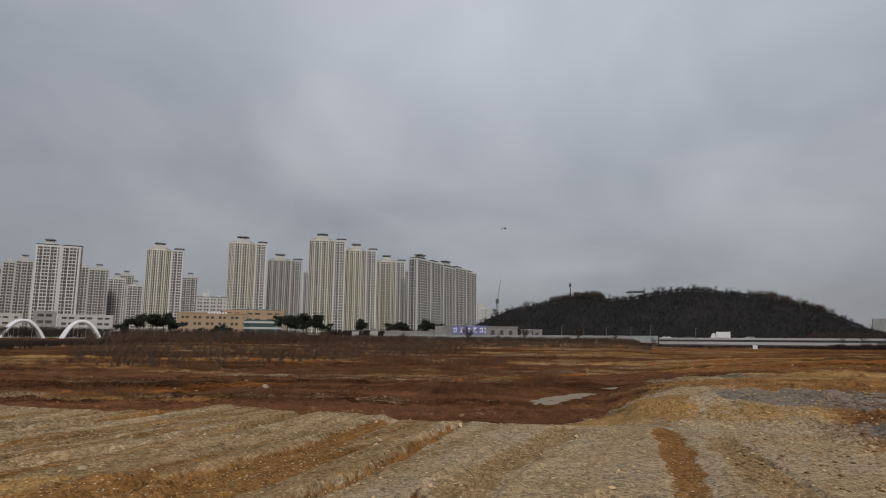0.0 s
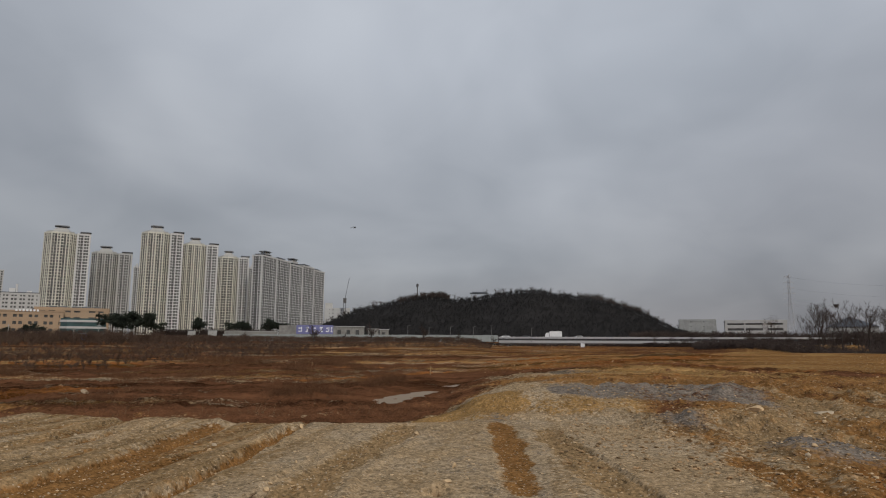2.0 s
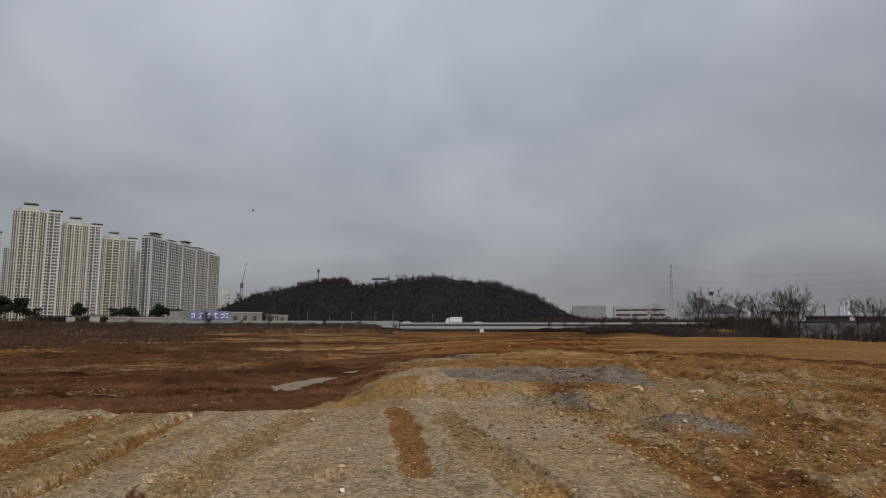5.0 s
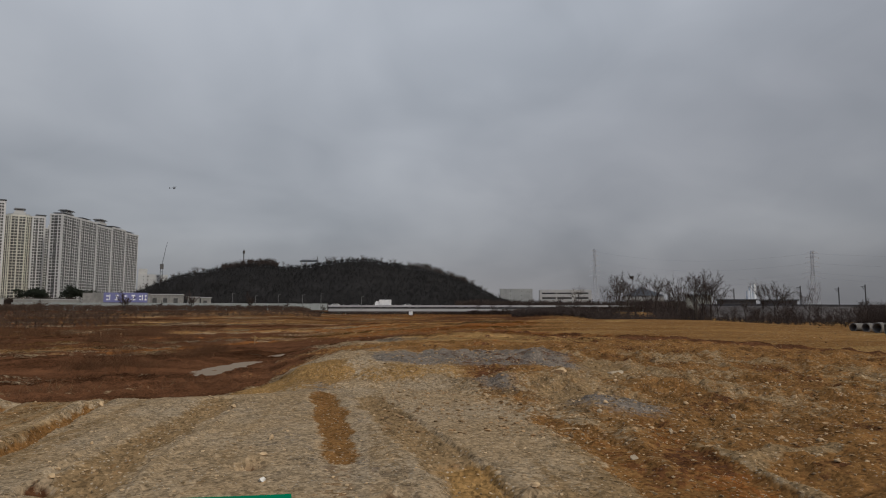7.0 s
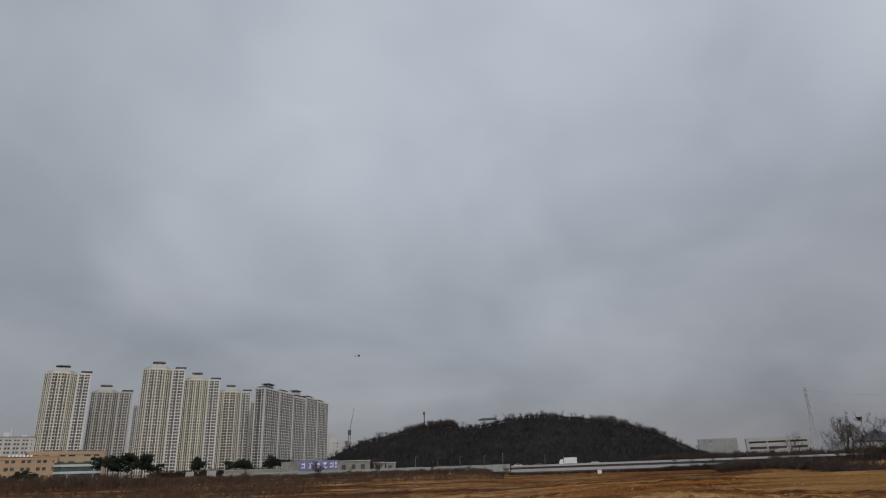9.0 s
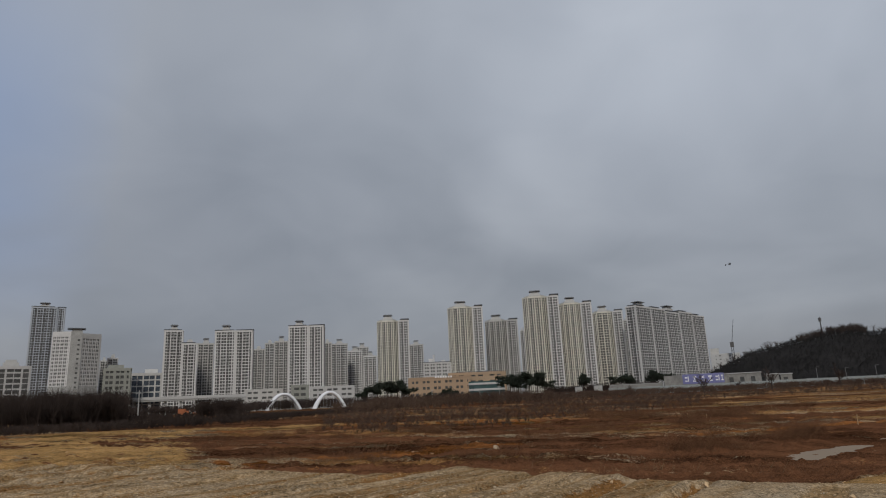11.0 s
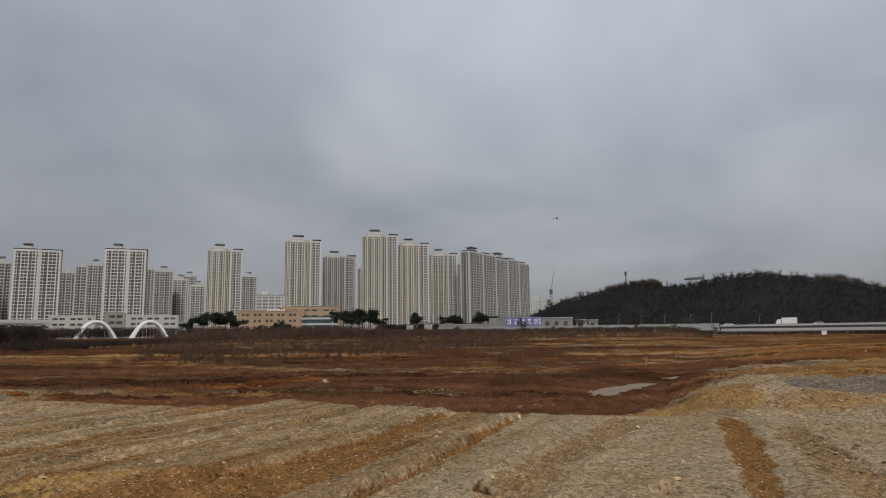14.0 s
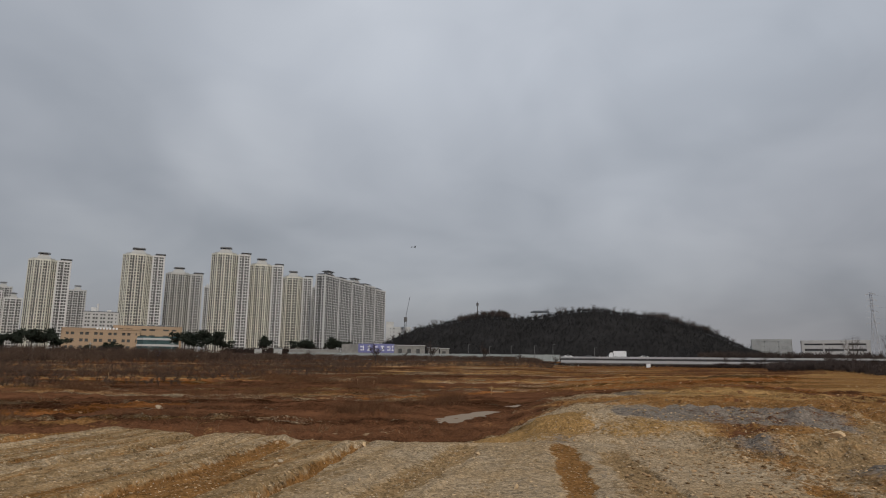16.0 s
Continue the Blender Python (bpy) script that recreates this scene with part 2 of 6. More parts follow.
water = bpy.data.materials.new("puddle_water")
water.use_nodes = True
wb = water.node_tree.nodes["Principled BSDF"]
wb.inputs["Base Color"].default_value = (0.265, 0.205, 0.145, 1)
wb.inputs["Roughness"].default_value = 0.75
wb.inputs["IOR"].default_value = 1.33
wb.inputs["Specular IOR Level"].default_value = 0.12
wn = water.node_tree.nodes.new("ShaderNodeTexNoise")
wn.inputs["Scale"].default_value = 5.0
wbump = water.node_tree.nodes.new("ShaderNodeBump")
wbump.inputs["Strength"].default_value = 0.02
water.node_tree.links.new(wn.outputs[0], wbump.inputs["Height"])
water.node_tree.links.new(wbump.outputs[0], wb.inputs["Normal"])


def ground_material():
    """Bulldozed soil: pale gravel, with orange, yellow, russet and slate soils mixed in by the sheet's own soil maps."""
    m = bpy.data.materials.new("bulldozed_soil")
    m.use_nodes = True
    t = m.node_tree
    b = t.nodes["Principled BSDF"]
    b.inputs["Roughness"].default_value = 0.95
    b.inputs["Specular IOR Level"].default_value = 0.0
    tc = t.nodes.new("ShaderNodeTexCoord")

    def noise_(scale, detail=5.0, rough=0.6):
        n = t.nodes.new("ShaderNodeTexNoise")
        n.inputs["Scale"].default_value, n.inputs["Detail"].default_value, n.inputs["Roughness"].default_value = scale, detail, rough
        t.links.new(tc.outputs["Object"], n.inputs["Vector"])
        return n.outputs[0]

    def math_(op, a, c, clamp=False):
        n = t.nodes.new("ShaderNodeMath")
        n.operation, n.use_clamp = op, clamp
        for i, v in enumerate((a, c)):
            if isinstance(v, (int, float)):
                n.inputs[i].default_value = v
            else:
                t.links.new(v, n.inputs[i])
        return n.outputs[0]

    def mix_(fac, a, c, kind="MIX"):
        n = t.nodes.new("ShaderNodeMix")
        n.data_type, n.blend_type = "RGBA", kind
        for key, v in ((0, fac), (6, a), (7, c)):
            if isinstance(v, (int, float)):
                n.inputs[key].default_value = v
            elif isinstance(v, tuple):
                n.inputs[key].default_value = (*v, 1)
            else:
                t.links.new(v, n.inputs[key])
        return n.outputs[2]

    fine, mid_, big = noise_(16, 2, 0.5), noise_(4.5, 6, 0.62), noise_(0.55)
    def cells(scale):
        c = t.nodes.new("ShaderNodeTexVoronoi")
        c.inputs["Scale"].default_value = scale
        t.links.new(tc.outputs["Object"], c.inputs["Vector"])
        s_ = t.nodes.new("ShaderNodeSeparateColor")
        t.links.new(c.outputs["Color"], s_.inputs[0])
        return s_.outputs[1]

    mid_ = math_("ADD", math_("MULTIPLY", mid_, 0.62), math_("MULTIPLY", cells(15), 0.38))

    def bands(turned, key):
        """Long flat streaks across the ground, weighted by one of the sheet's maps."""
        m1 = t.nodes.new("ShaderNodeMapping")
        m1.inputs["Rotation"].default_value = (0, 0, radians(turned))
        t.links.new(tc.outputs["Object"], m1.inputs["Vector"])
        m2 = t.nodes.new("ShaderNodeMapping")
        m2.inputs["Scale"].default_value = (0.12, 1.0, 1.0)
        t.links.new(m1.outputs[0], m2.inputs["Vector"])
        n = t.nodes.new("ShaderNodeTexNoise")
        n.inputs["Scale"].default_value, n.inputs["Detail"].default_value, n.inputs["Roughness"].default_value = 0.35, 6.0, 0.64
        t.links.new(m2.outputs[0], n.inputs["Vector"])
        a = t.nodes.new("ShaderNodeAttribute")
        a.attribute_name = key
        return math_("MULTIPLY", math_("SUBTRACT", n.outputs[0], 0.5), a.outputs["Fac"])

    across = math_("ADD", bands(0, "band"), bands(42, "band_right"))
    mid_ = math_("ADD", mid_, math_("MULTIPLY", across, 2.3))
    col = mix_(mid_, PALE_A, PALE_B)
    col = mix_(math_("MULTIPLY", math_("SUBTRACT", big, 0.42, True), 3.0, True), col, PALE_C)
    for key, a, c in (("olive", OLIVE_A, OLIVE_B), ("ochre", OCHRE_A, OCHRE_B), ("slate", SLATE_A, SLATE_B), ("yellow", YELLOW_A, YELLOW_B), ("orange", ORANGE_A, ORANGE_B), ("russet", RUSSET_A, RUSSET_B)):
        at = t.nodes.new("ShaderNodeAttribute")
        at.attribute_name = key
        edge = math_("ADD", at.outputs["Fac"], math_("MULTIPLY", math_("SUBTRACT", mid_, 0.5), 0.9))
        fac = math_("MULTIPLY", math_("SUBTRACT", edge, 0.36), 3.2, True)
        col = mix_(fac, col, mix_(noise_(2.3), a, c))
    # pebbles: single pale and dark grains
    v = t.nodes.new("ShaderNodeTexVoronoi")
    v.inputs["Scale"].default_value = 26
    t.links.new(tc.outputs["Object"], v.inputs["Vector"])
    bits = t.nodes.new("ShaderNodeSeparateColor")
    t.links.new(v.outputs["Color"], bits.inputs[0])
    chip = math_("MULTIPLY", math_("GREATER_THAN", bits.outputs[0], 0.80), math_("LESS_THAN", v.outputs["Distance"], 0.30))
    bare = t.nodes.new("ShaderNodeAttribute")
    bare.attribute_name = "russet"
    col = mix_(math_("MULTIPLY", chip, math_("SUBTRACT", 0.55, math_("MULTIPLY", bare.outputs["Fac"], 1.0), True)), col, (0.46, 0.40, 0.31))
    pit = math_("MULTIPLY", math_("LESS_THAN", bits.outputs[0], 0.16), math_("LESS_THAN", v.outputs["Distance"], 0.32))
    col = mix_(math_("MULTIPLY", pit, 0.45), col, (0.07, 0.055, 0.04))
    clod = noise_(4.0, 3, 0.55)
    lump = noise_(1.5, 6, 0.66)

    grit = math_("ADD", math_("MULTIPLY", cells(40), 0.44), math_("ADD", math_("MULTIPLY", cells(19), 0.36), math_("MULTIPLY", cells(6), 0.08)))
    turn = t.nodes.new("ShaderNodeMapping")
    turn.inputs["Rotation"].default_value = (0, 0, radians(21.7))
    t.links.new(tc.outputs["Object"], turn.inputs["Vector"])
    long_ = t.nodes.new("ShaderNodeMapping")
    long_.inputs["Scale"].default_value = (1.0, 0.22, 1.0)
    t.links.new(turn.outputs[0], long_.inputs["Vector"])
    lines = t.nodes.new("ShaderNodeTexNoise")
    lines.inputs["Scale"].default_value, lines.inputs["Detail"].default_value, lines.inputs["Roughness"].default_value = 3.2, 3.0, 0.6
    t.links.new(long_.outputs[0], lines.inputs["Vector"])
    track = t.nodes.new("ShaderNodeAttribute")
    track.attribute_name = "track"
    streaks = math_("MULTIPLY", math_("MULTIPLY", math_("SUBTRACT", lines.outputs[0], 0.5), 2.4), track.outputs["Fac"])
    shade = t.nodes.new("ShaderNodeMapRange")
    shade.inputs[1].default_value, shade.inputs[2].default_value = 0.34, 1.61
    shade.inputs[3].default_value, shade.inputs[4].default_value = 0.26, 1.70
    tone = math_("ADD", math_("MULTIPLY", grit, 1.25), math_("ADD", math_("MULTIPLY", fine, 0.25), math_("MULTIPLY", clod, 0.25)))
    tone = math_("ADD", tone, math_("ADD", math_("MULTIPLY", streaks, 0.9), math_("ADD", math_("MULTIPLY", lump, 0.45), math_("MULTIPLY", across, 4.6))))
    t.links.new(tone, shade.inputs[0])
    sc = t.nodes.new("ShaderNodeVectorMath")
    sc.operation = "SCALE"
    t.links.new(col, sc.inputs[0])
    t.links.new(shade.outputs[0], sc.inputs["Scale"])
    t.links.new(sc.outputs[0], b.inputs["Base Color"])

    def domes(scale, share):
        """Rounded pebbles of differing height."""
        c = t.nodes.new("ShaderNodeTexVoronoi")
        c.inputs["Scale"].default_value = scale
        t.links.new(tc.outputs["Object"], c.inputs["Vector"])
        s_ = t.nodes.new("ShaderNodeSeparateColor")
        t.links.new(c.outputs["Color"], s_.inputs[0])
        return math_("MULTIPLY", math_("MULTIPLY", math_("SUBTRACT", 0.55, c.outputs["Distance"]), math_("ADD", s_.outputs[0], 0.15)), share)

    h = math_("ADD", math_("ADD", domes(6, 0.7), domes(15, 0.7)), math_("ADD", math_("MULTIPLY", clod, 0.9), math_("MULTIPLY", streaks, 0.35)))
    bp = t.nodes.new("ShaderNodeBump")
    bp.inputs["Strength"].default_value, bp.inputs["Distance"].default_value = 0.75, 0.035
    t.links.new(h, bp.inputs["Height"])
    t.links.new(bp.outputs[0], b.inputs["Normal"])
    return m


M_GROUND = ground_material()


# ---- small mesh tools ----
class Acc:
    """Gathers boxes, prisms and tubes into one mesh."""

    def __init__(self):
        self.v, self.f, self.n = [], [], 0

    def add(self, verts, faces):
        self.v.extend(verts)
        self.f.extend([tuple(i + self.n for i in q) for q in faces])
        self.n += len(verts)
        return self

    def box(self, x0, x1, y0, y1, z0, z1):
        vs = [(x, y, z) for z in (z0, z1) for x, y in ((x0, y0), (x1, y0), (x1, y1), (x0, y1))]
        return self.add(vs, [(3, 2, 1, 0), (4, 5, 6, 7), (0, 1, 5, 4), (1, 2, 6, 5), (2, 3, 7, 6), (3, 0, 4, 7)])

    def obox(self, o, u, w, lu, d0, d1, z0, z1):
        """A box from o along u for lu, from d0 to d1 along w, upright."""
        p = []
        for z in (z0, z1):
            for a, d in ((0, d1), (lu, d1), (lu, d0), (0, d0)):
                p.append((o[0] + u[0] * a + w[0] * d, o[1] + u[1] * a + w[1] * d, z))
        return self.add(p, [(3, 2, 1, 0), (4, 5, 6, 7), (0, 1, 5, 4), (1, 2, 6, 5), (2, 3, 7, 6), (3, 0, 4, 7)])

    def prism(self, plan, z0, z1):
        k = len(plan)
        vs = [(x, y, z0) for x, y in plan] + [(x, y, z1) for x, y in plan]
        fs = [tuple(reversed(range(k))), tuple(range(k, 2 * k))] + [(i, (i + 1) % k, k + (i + 1) % k, k + i) for i in range(k)]
        return self.add(vs, fs)

    def tube(self, p0, p1, r0, r1, k=4, caps=False):
        p0, p1 = Vector(p0), Vector(p1)
        ax = p1 - p0
        if ax.length < 1e-6:
            return self
        a = ax.orthogonal().normalized()
        b = ax.cross(a).normalized()
        vs = []
        for p, r in ((p0, r0), (p1, r1)):
            for i in range(k):
                c, s = math.cos(2 * math.pi * i / k) * r, math.sin(2 * math.pi * i / k) * r
                vs.append(tuple(p + a * c + b * s))
        fs = [(i, (i + 1) % k, k + (i + 1) % k, k + i) for i in range(k)]
        if caps:
            fs += [tuple(reversed(range(k))), tuple(range(k, 2 * k))]
        return self.add(vs, fs)

    def mesh(self, name, mat, smooth=False):
        me = bpy.data.meshes.new(name)
        me.from_pydata(self.v, [], self.f)
        me.materials.append(mat)
        if smooth:
            me.shade_smooth()
        me.update()
        return me


def part(name, acc, mat, parent, label="", smooth=False, kind=""):
    ob = new(name, acc.mesh(name, mat, smooth))
    ob.parent = parent
    return tagged(ob, label, kind=kind)


def thing(name, m, label, category, group="", kind=""):
    ob = new(name)
    ob.matrix_world = m
    return tagged(ob, label, category, group, kind)


def single(name, acc, mat, m, label, category, group="", kind="", smooth=False):
    ob = new(name, acc.mesh(name, mat, smooth))
    ob.matrix_world = m
    return tagged(ob, label, category, group, kind)


def spot(az, d, z=0.0, turn=0.0):
    """A pose d metres away in the direction az (degrees clockwise from the y axis), its x to the right and its y away."""
    return pose(d * math.sin(radians(az)), d * math.cos(radians(az)), z, 0, 0, -az + turn)


def up(el, d):
    """The height seen at the elevation el from the eye, d metres off."""
    return 1.55 + d * math.tan(radians(el))


def wide(a0, a1, d):
    return d * (math.tan(radians(a1 - a0) / 2) * 2)


GRID = np.random.default_rng(7).random((8, 256, 256))


def vnoise(x, y, seed=0):
    x, y = np.asarray(x, float), np.asarray(y, float)
    xi, yi = np.floor(x).astype(int), np.floor(y).astype(int)
    fx, fy = x - xi, y - yi
    fx, fy = fx * fx * (3 - 2 * fx), fy * fy * (3 - 2 * fy)
    g = GRID[seed % 8]
    a, b = g[xi % 256, yi % 256], g[(xi + 1) % 256, yi % 256]
    c, d = g[xi % 256, (yi + 1) % 256], g[(xi + 1) % 256, (yi + 1) % 256]
    return (a * (1 - fx) + b * fx) * (1 - fy) + (c * (1 - fx) + d * fx) * fy - 0.5


def fbm(x, y, octaves=4, seed=0, gain=0.5):
    s, amp = 0, 1.0
    for o in range(octaves):
        s = s + amp * vnoise(x * 2 ** o + 17.3 * o, y * 2 ** o + 9.1 * o, seed + o)
        amp *= gain
    return s


def step(a, b, v):
    t = np.clip((v - a) / (b - a), 0, 1)
    return t * t * (3 - 2 * t)


# ---- the ground: one sheet, a bulldozed terrace over a lower field ----
EDGE_X = [-60, -20, -14.2, -12.3, -10.5, -8.7, -7.0, -6.0, -5.4, -4.3, -3.2, -2.4, -1.4, -0.8, -0.1, 1.2, 2.1, 3.6, 4.3, 5.0, 7.0, 10, 16, 30, 70]
EDGE_Y = [16.6, 15.4, 15.1, 14.9, 14.6, 14.1, 13.6, 13.8, 15.2, 14.5, 14.0, 13.4, 12.9, 12.4, 11.7, 11.7, 11.5, 11.7, 13.0, 13.2, 14.0, 15.5, 21, 44, 110]
# ruts: width, depth, soil, then the line
RUTS = [
    (0.11, 0.13, "brown", [(-2.6, 2.5), (-1.9, 4.7), (-1.5, 6.1), (-1.1, 7.1), (-0.5, 9.0), (0.15, 11.5)]),
    (0.20, 0.09, "brown", [(-5.2, 3.0), (-3.9, 5.5), (-3.3, 6.7), (-2.9, 7.4), (-2.2, 8.9), (-1.2, 12.4)]),
    (0.16, 0.07, "", [(-2.9, 6.0), (-2.3, 7.6), (-1.8, 9.4), (-0.9, 12.6)]),
    (0.22, 0.08, "", [(-7.2, 3.0), (-5.9, 5.4), (-5.4, 7.7), (-3.4, 11.9), (-2.7, 14.8)]),
    (0.25, 0.08, "", [(-12, 3.5), (-9.0, 7.3), (-7.5, 10.6), (-6.0, 13.4)]),
    (0.22, 0.06, "", [(-15, 6), (-11.5, 10.5), (-9.2, 15)]),
    (0.22, 0.06, "", [(-20, 7), (-16, 11.5), (-13, 15.3)]),
    (0.27, 0.045, "tread", [(1.9, 1.5), (2.85, 4.1), (3.25, 5.4), (3.45, 6.25), (3.7, 7.4), (3.95, 8.5), (4.18, 9.65), (4.4, 10.4)]),
    (0.035, 0.035, "dark_edge", [(2.9, 3.7), (3.13, 4.18), (3.43, 5.06), (3.58, 5.55), (3.76, 6.37), (4.11, 7.85), (4.23, 8.75), (4.3, 9.68)]),
    (0.27, 0.055, "tread", [(-0.75, 3.5), (-0.3, 5.2), (0.06, 6.22), (0.25, 6.92), (0.61, 7.94), (1.13, 9.15), (1.67, 10.3), (2.1, 11.3)]),
    (0.04, 0.03, "dark_edge", [(-0.5, 6.0), (0.04, 7.62), (0.30, 8.25), (0.75, 9.55), (1.48, 11.6)]),
    (0.07, -0.035, "", [(0.5, 6.12), (0.79, 7.22), (1.09, 7.91), (1.45, 8.55), (2.0, 9.9)]),
    (0.22, 0.015, "faint", [(1.7, 4.2), (1.95, 5.17), (2.22, 5.78), (2.5, 6.6)]),
    (0.22, 0.035, "orange_patch", [(2.45, 6.4), (2.85, 7.6), (3.3, 9.3), (3.8, 11.3)]),
    (0.26, 0.06, "orange", [(3.2, 1.2), (4.3, 3.4), (4.85, 4.7), (5.5, 6.1), (5.75, 7.3)]),
    (0.30, 0.04, "orange", [(4.1, 1.6), (4.9, 3.3), (5.7, 4.7), (6.9, 6.4)]),
    (0.38, 0.03, "yellow_tread", [(-5.45, 5.9), (-4.9, 6.35), (-4.3, 7.05)]),
    (0.27, 0.04, "yellow_tread", [(2.6, 3.4), (2.75, 4.2), (3.06, 4.75), (3.38, 5.4)]),
    (0.09, -0.03, "pale", [(5.35, 2.7), (5.62, 3.6), (5.85, 4.2), (6.3, 5.2)]),
    (0.16, -0.01, "pale", [(5.9, 4.25), (6.7, 4.5), (7.5, 4.3)]),
    (0.36, 0.08, "orange", [(-7.6, 4.1), (-6.1, 4.85), (-5.0, 5.2), (-4.3, 5.65), (-3.5, 6.6)]),
]


def to_line(x, y, line):
    """The distance of points from a line of stretches, with the side as its sign."""
    best = np.full(x.shape, 1e9)
    side = np.zeros(x.shape)
    for (ax, ay), (bx, by) in zip(line, line[1:]):
        dx, dy = bx - ax, by - ay
        k = np.clip(((x - ax) * dx + (y - ay) * dy) / (dx * dx + dy * dy), 0, 1)
        ox, oy = x - ax - k * dx, y - ay - k * dy
        d = np.hypot(ox, oy)
        nearer = d < best
        best = np.where(nearer, d, best)
        side = np.where(nearer, np.sign(ox * dy - oy * dx), side)
    return best, side


def hump(x, y, cx, cy, sx, sy, h, turn=0.0):
    c, s = math.cos(radians(turn)), math.sin(radians(turn))
    u, v = (x - cx) * c + (y - cy) * s, -(x - cx) * s + (y - cy) * c
    return h * np.exp(-((u / sx) ** 2 + (v / sy) ** 2))


PUDDLE = [(3.3, 24.6), (4.8, 27.3), (6.5, 30.0), (8.2, 32.6), (9.6, 35.2)]
BERM = [(33, 49), (44, 42), (48, 29), (44, 18), (38, 8)]


def terrain(x, y):
    """Height and the soil maps."""
    x, y = np.asarray(x, float), np.asarray(y, float)
    r = np.hypot(x, y)
    near = 1 - step(22, 34, r)
    edge = np.interp(x, EDGE_X, EDGE_Y) + 0.35 * fbm(x * 0.9, y * 0.9, 3, 2)
    low = step(0.0, 1.0, (y - edge) / np.interp(x, [2.5, 4, 5, 7, 10, 20, 30], [1.5, 4, 7, 16, 26, 40, 50]))
    back = step(35, 240, r)
    bearing = np.degrees(np.arctan2(x, y))
    dip = step(14, 20, bearing) * (1 - step(46, 52, bearing)) * (1 - step(255, 300, r))
    z = -0.72 * low * (1 - 0.40 * step(14, 32, bearing)) * (1 - back) + (1.0 - 1.4 * dip) * back
    z = z + 0.03 * (near * (1 - low)) * step(0, 1, (y - edge + 1.6) / 1.3) * (1 - low)
    # lumps of the field, then the terrace's own unevenness
    z = z + (0.10 + 0.06 * low + 0.04 * step(18, 45, r)) * fbm(x * 0.16, y * 0.16, 3, 0) * (0.35 + 0.65 * step(9, 20, r)) * (1 - 0.5 * back)
    z = z + 0.06 * fbm(x * 0.8, y * 0.8, 3, 3) * (0.25 + 0.6 * low)
    # tracked-machine streaks run one way over the terrace
    s, p = 0.37 * x + 0.93 * y, 0.93 * x - 0.37 * y
    left = step(-3.1, -4.6, p)
    weave = p + 0.16 * fbm(s * 0.6, p * 0.6, 2, 6)
    groove = np.exp(-((fbm(weave * 1.25, s * 0.055, 2, 4) / 0.050) ** 2)) + 0.6 * np.exp(-((fbm(weave * 2.3, s * 0.08, 2, 1) / 0.060) ** 2))
    groove = groove * (0.35 + 0.65 * step(-0.15, 0.2, fbm(p * 0.8, s * 0.5, 2, 3)))
    streak = 0.34 - 1.1 * groove
    z = z - near * (1 - low) * (0.006 + 0.066 * left) * groove + near * (1 - low) * left * 0.035 * fbm(p * 1.2, s * 0.10, 2, 4)
    # crumbled clods lie on the smoother rolled soil, thicker where the blade turned it
    loose = step(-0.12, 0.22, fbm(x * 0.9, y * 0.9, 2, 7))
    crumb = step(-0.02, 0.26, fbm(x * 2.6, y * 2.6, 2, 5, 0.6)) + 0.45 * step(0.0, 0.30, vnoise(x * 6.3, y * 6.3, 2))
    z = z + near * ((0.006 + 0.030 * left * loose * (1 - 0.6 * step(10, 15, r)) + 0.060 * low) * crumb + 0.006 * vnoise(x * 7.5, y * 7.5, 6))
    # heaps to the right of the terrace
    toe = np.interp(bearing, [10, 15, 22.8, 29.4, 32, 36, 42], [13.6, 13.3, 13.1, 12.4, 12.0, 12.2, 13.0]) + 0.55 * fbm(x * 0.7, y * 0.7, 3, 1)
    shelf = step(0.0, 0.9, r - toe) * (1 - step(17.5, 22.5, r)) * step(8, 18, bearing) * (1 - step(37, 43, bearing))
    heaps = (0.26 + 0.018 * (r - 13.5)) * shelf + hump(x, y, 5.2, 13.6, 0.9, 0.5, 0.10, 20) + hump(x, y, 9.2, 10.3, 1.3, 1.0, 0.12, 30) + hump(x, y, 12.5, 11.5, 2.0, 1.4, 0.14) + hump(x, y, 13.5, 25.0, 4.0, 1.6, 0.15, 25)
    heaps = heaps + hump(x, y, 7.3, 7.6, 0.9, 0.5, 0.16, 40) - hump(x, y, 6.9, 11.4, 0.9, 0.5, 0.14, 10)
    z = z + heaps * (1 + 0.45 * fbm(x * 1.3, y * 1.3, 3, 1))
    # the shelf runs out sideways in a low flank
    flank = step(8.5, 11, bearing) * (1 - step(19, 22, bearing)) * step(11.9, 12.7, r) * (1 - step(15.5, 18, r))
    z = np.maximum(z, np.interp(bearing, [7.5, 11, 17], [-0.74, -0.35, 0.12]) + 0.10 * fbm(x * 1.1, y * 1.1, 3, 4) - 2 * (1 - step(11.6, 12.9, r)) - 2 * step(15, 18.5, r))
    right = step(4.6, 7.0, x - 0.35 * y + 2.6) * near
    churn = 0.16 - np.abs(fbm(p * 1.9, s * 0.75, 3, 3, 0.6))
    z = z + right * (0.09 * fbm(x * 1.3, y * 1.3, 3, 2, 0.6) + 0.17 * churn + 0.085 * crumb * step(-0.1, 0.15, fbm(x * 0.8 + 3, y * 0.8, 2, 1)))
    rough = step(14, 22, r) * (1 - step(70, 120, r))
    z = z + rough * (0.10 * step(0.0, 0.3, fbm(x * 1.5, y * 1.5, 3, 2, 0.55)) + 0.13 * fbm(x * 0.45, y * 0.9, 4, 4, 0.6) - 0.04 * np.abs(fbm(x * 0.35, y * 0.35, 2, 6)))
    # spoil bank along the right
    d, _ = to_line(x, y, BERM)
    tall = np.interp(y, [5, 18, 29, 34, 42, 52], [0.0, 0.05, 0.10, 0.36, 0.52, 0.45])
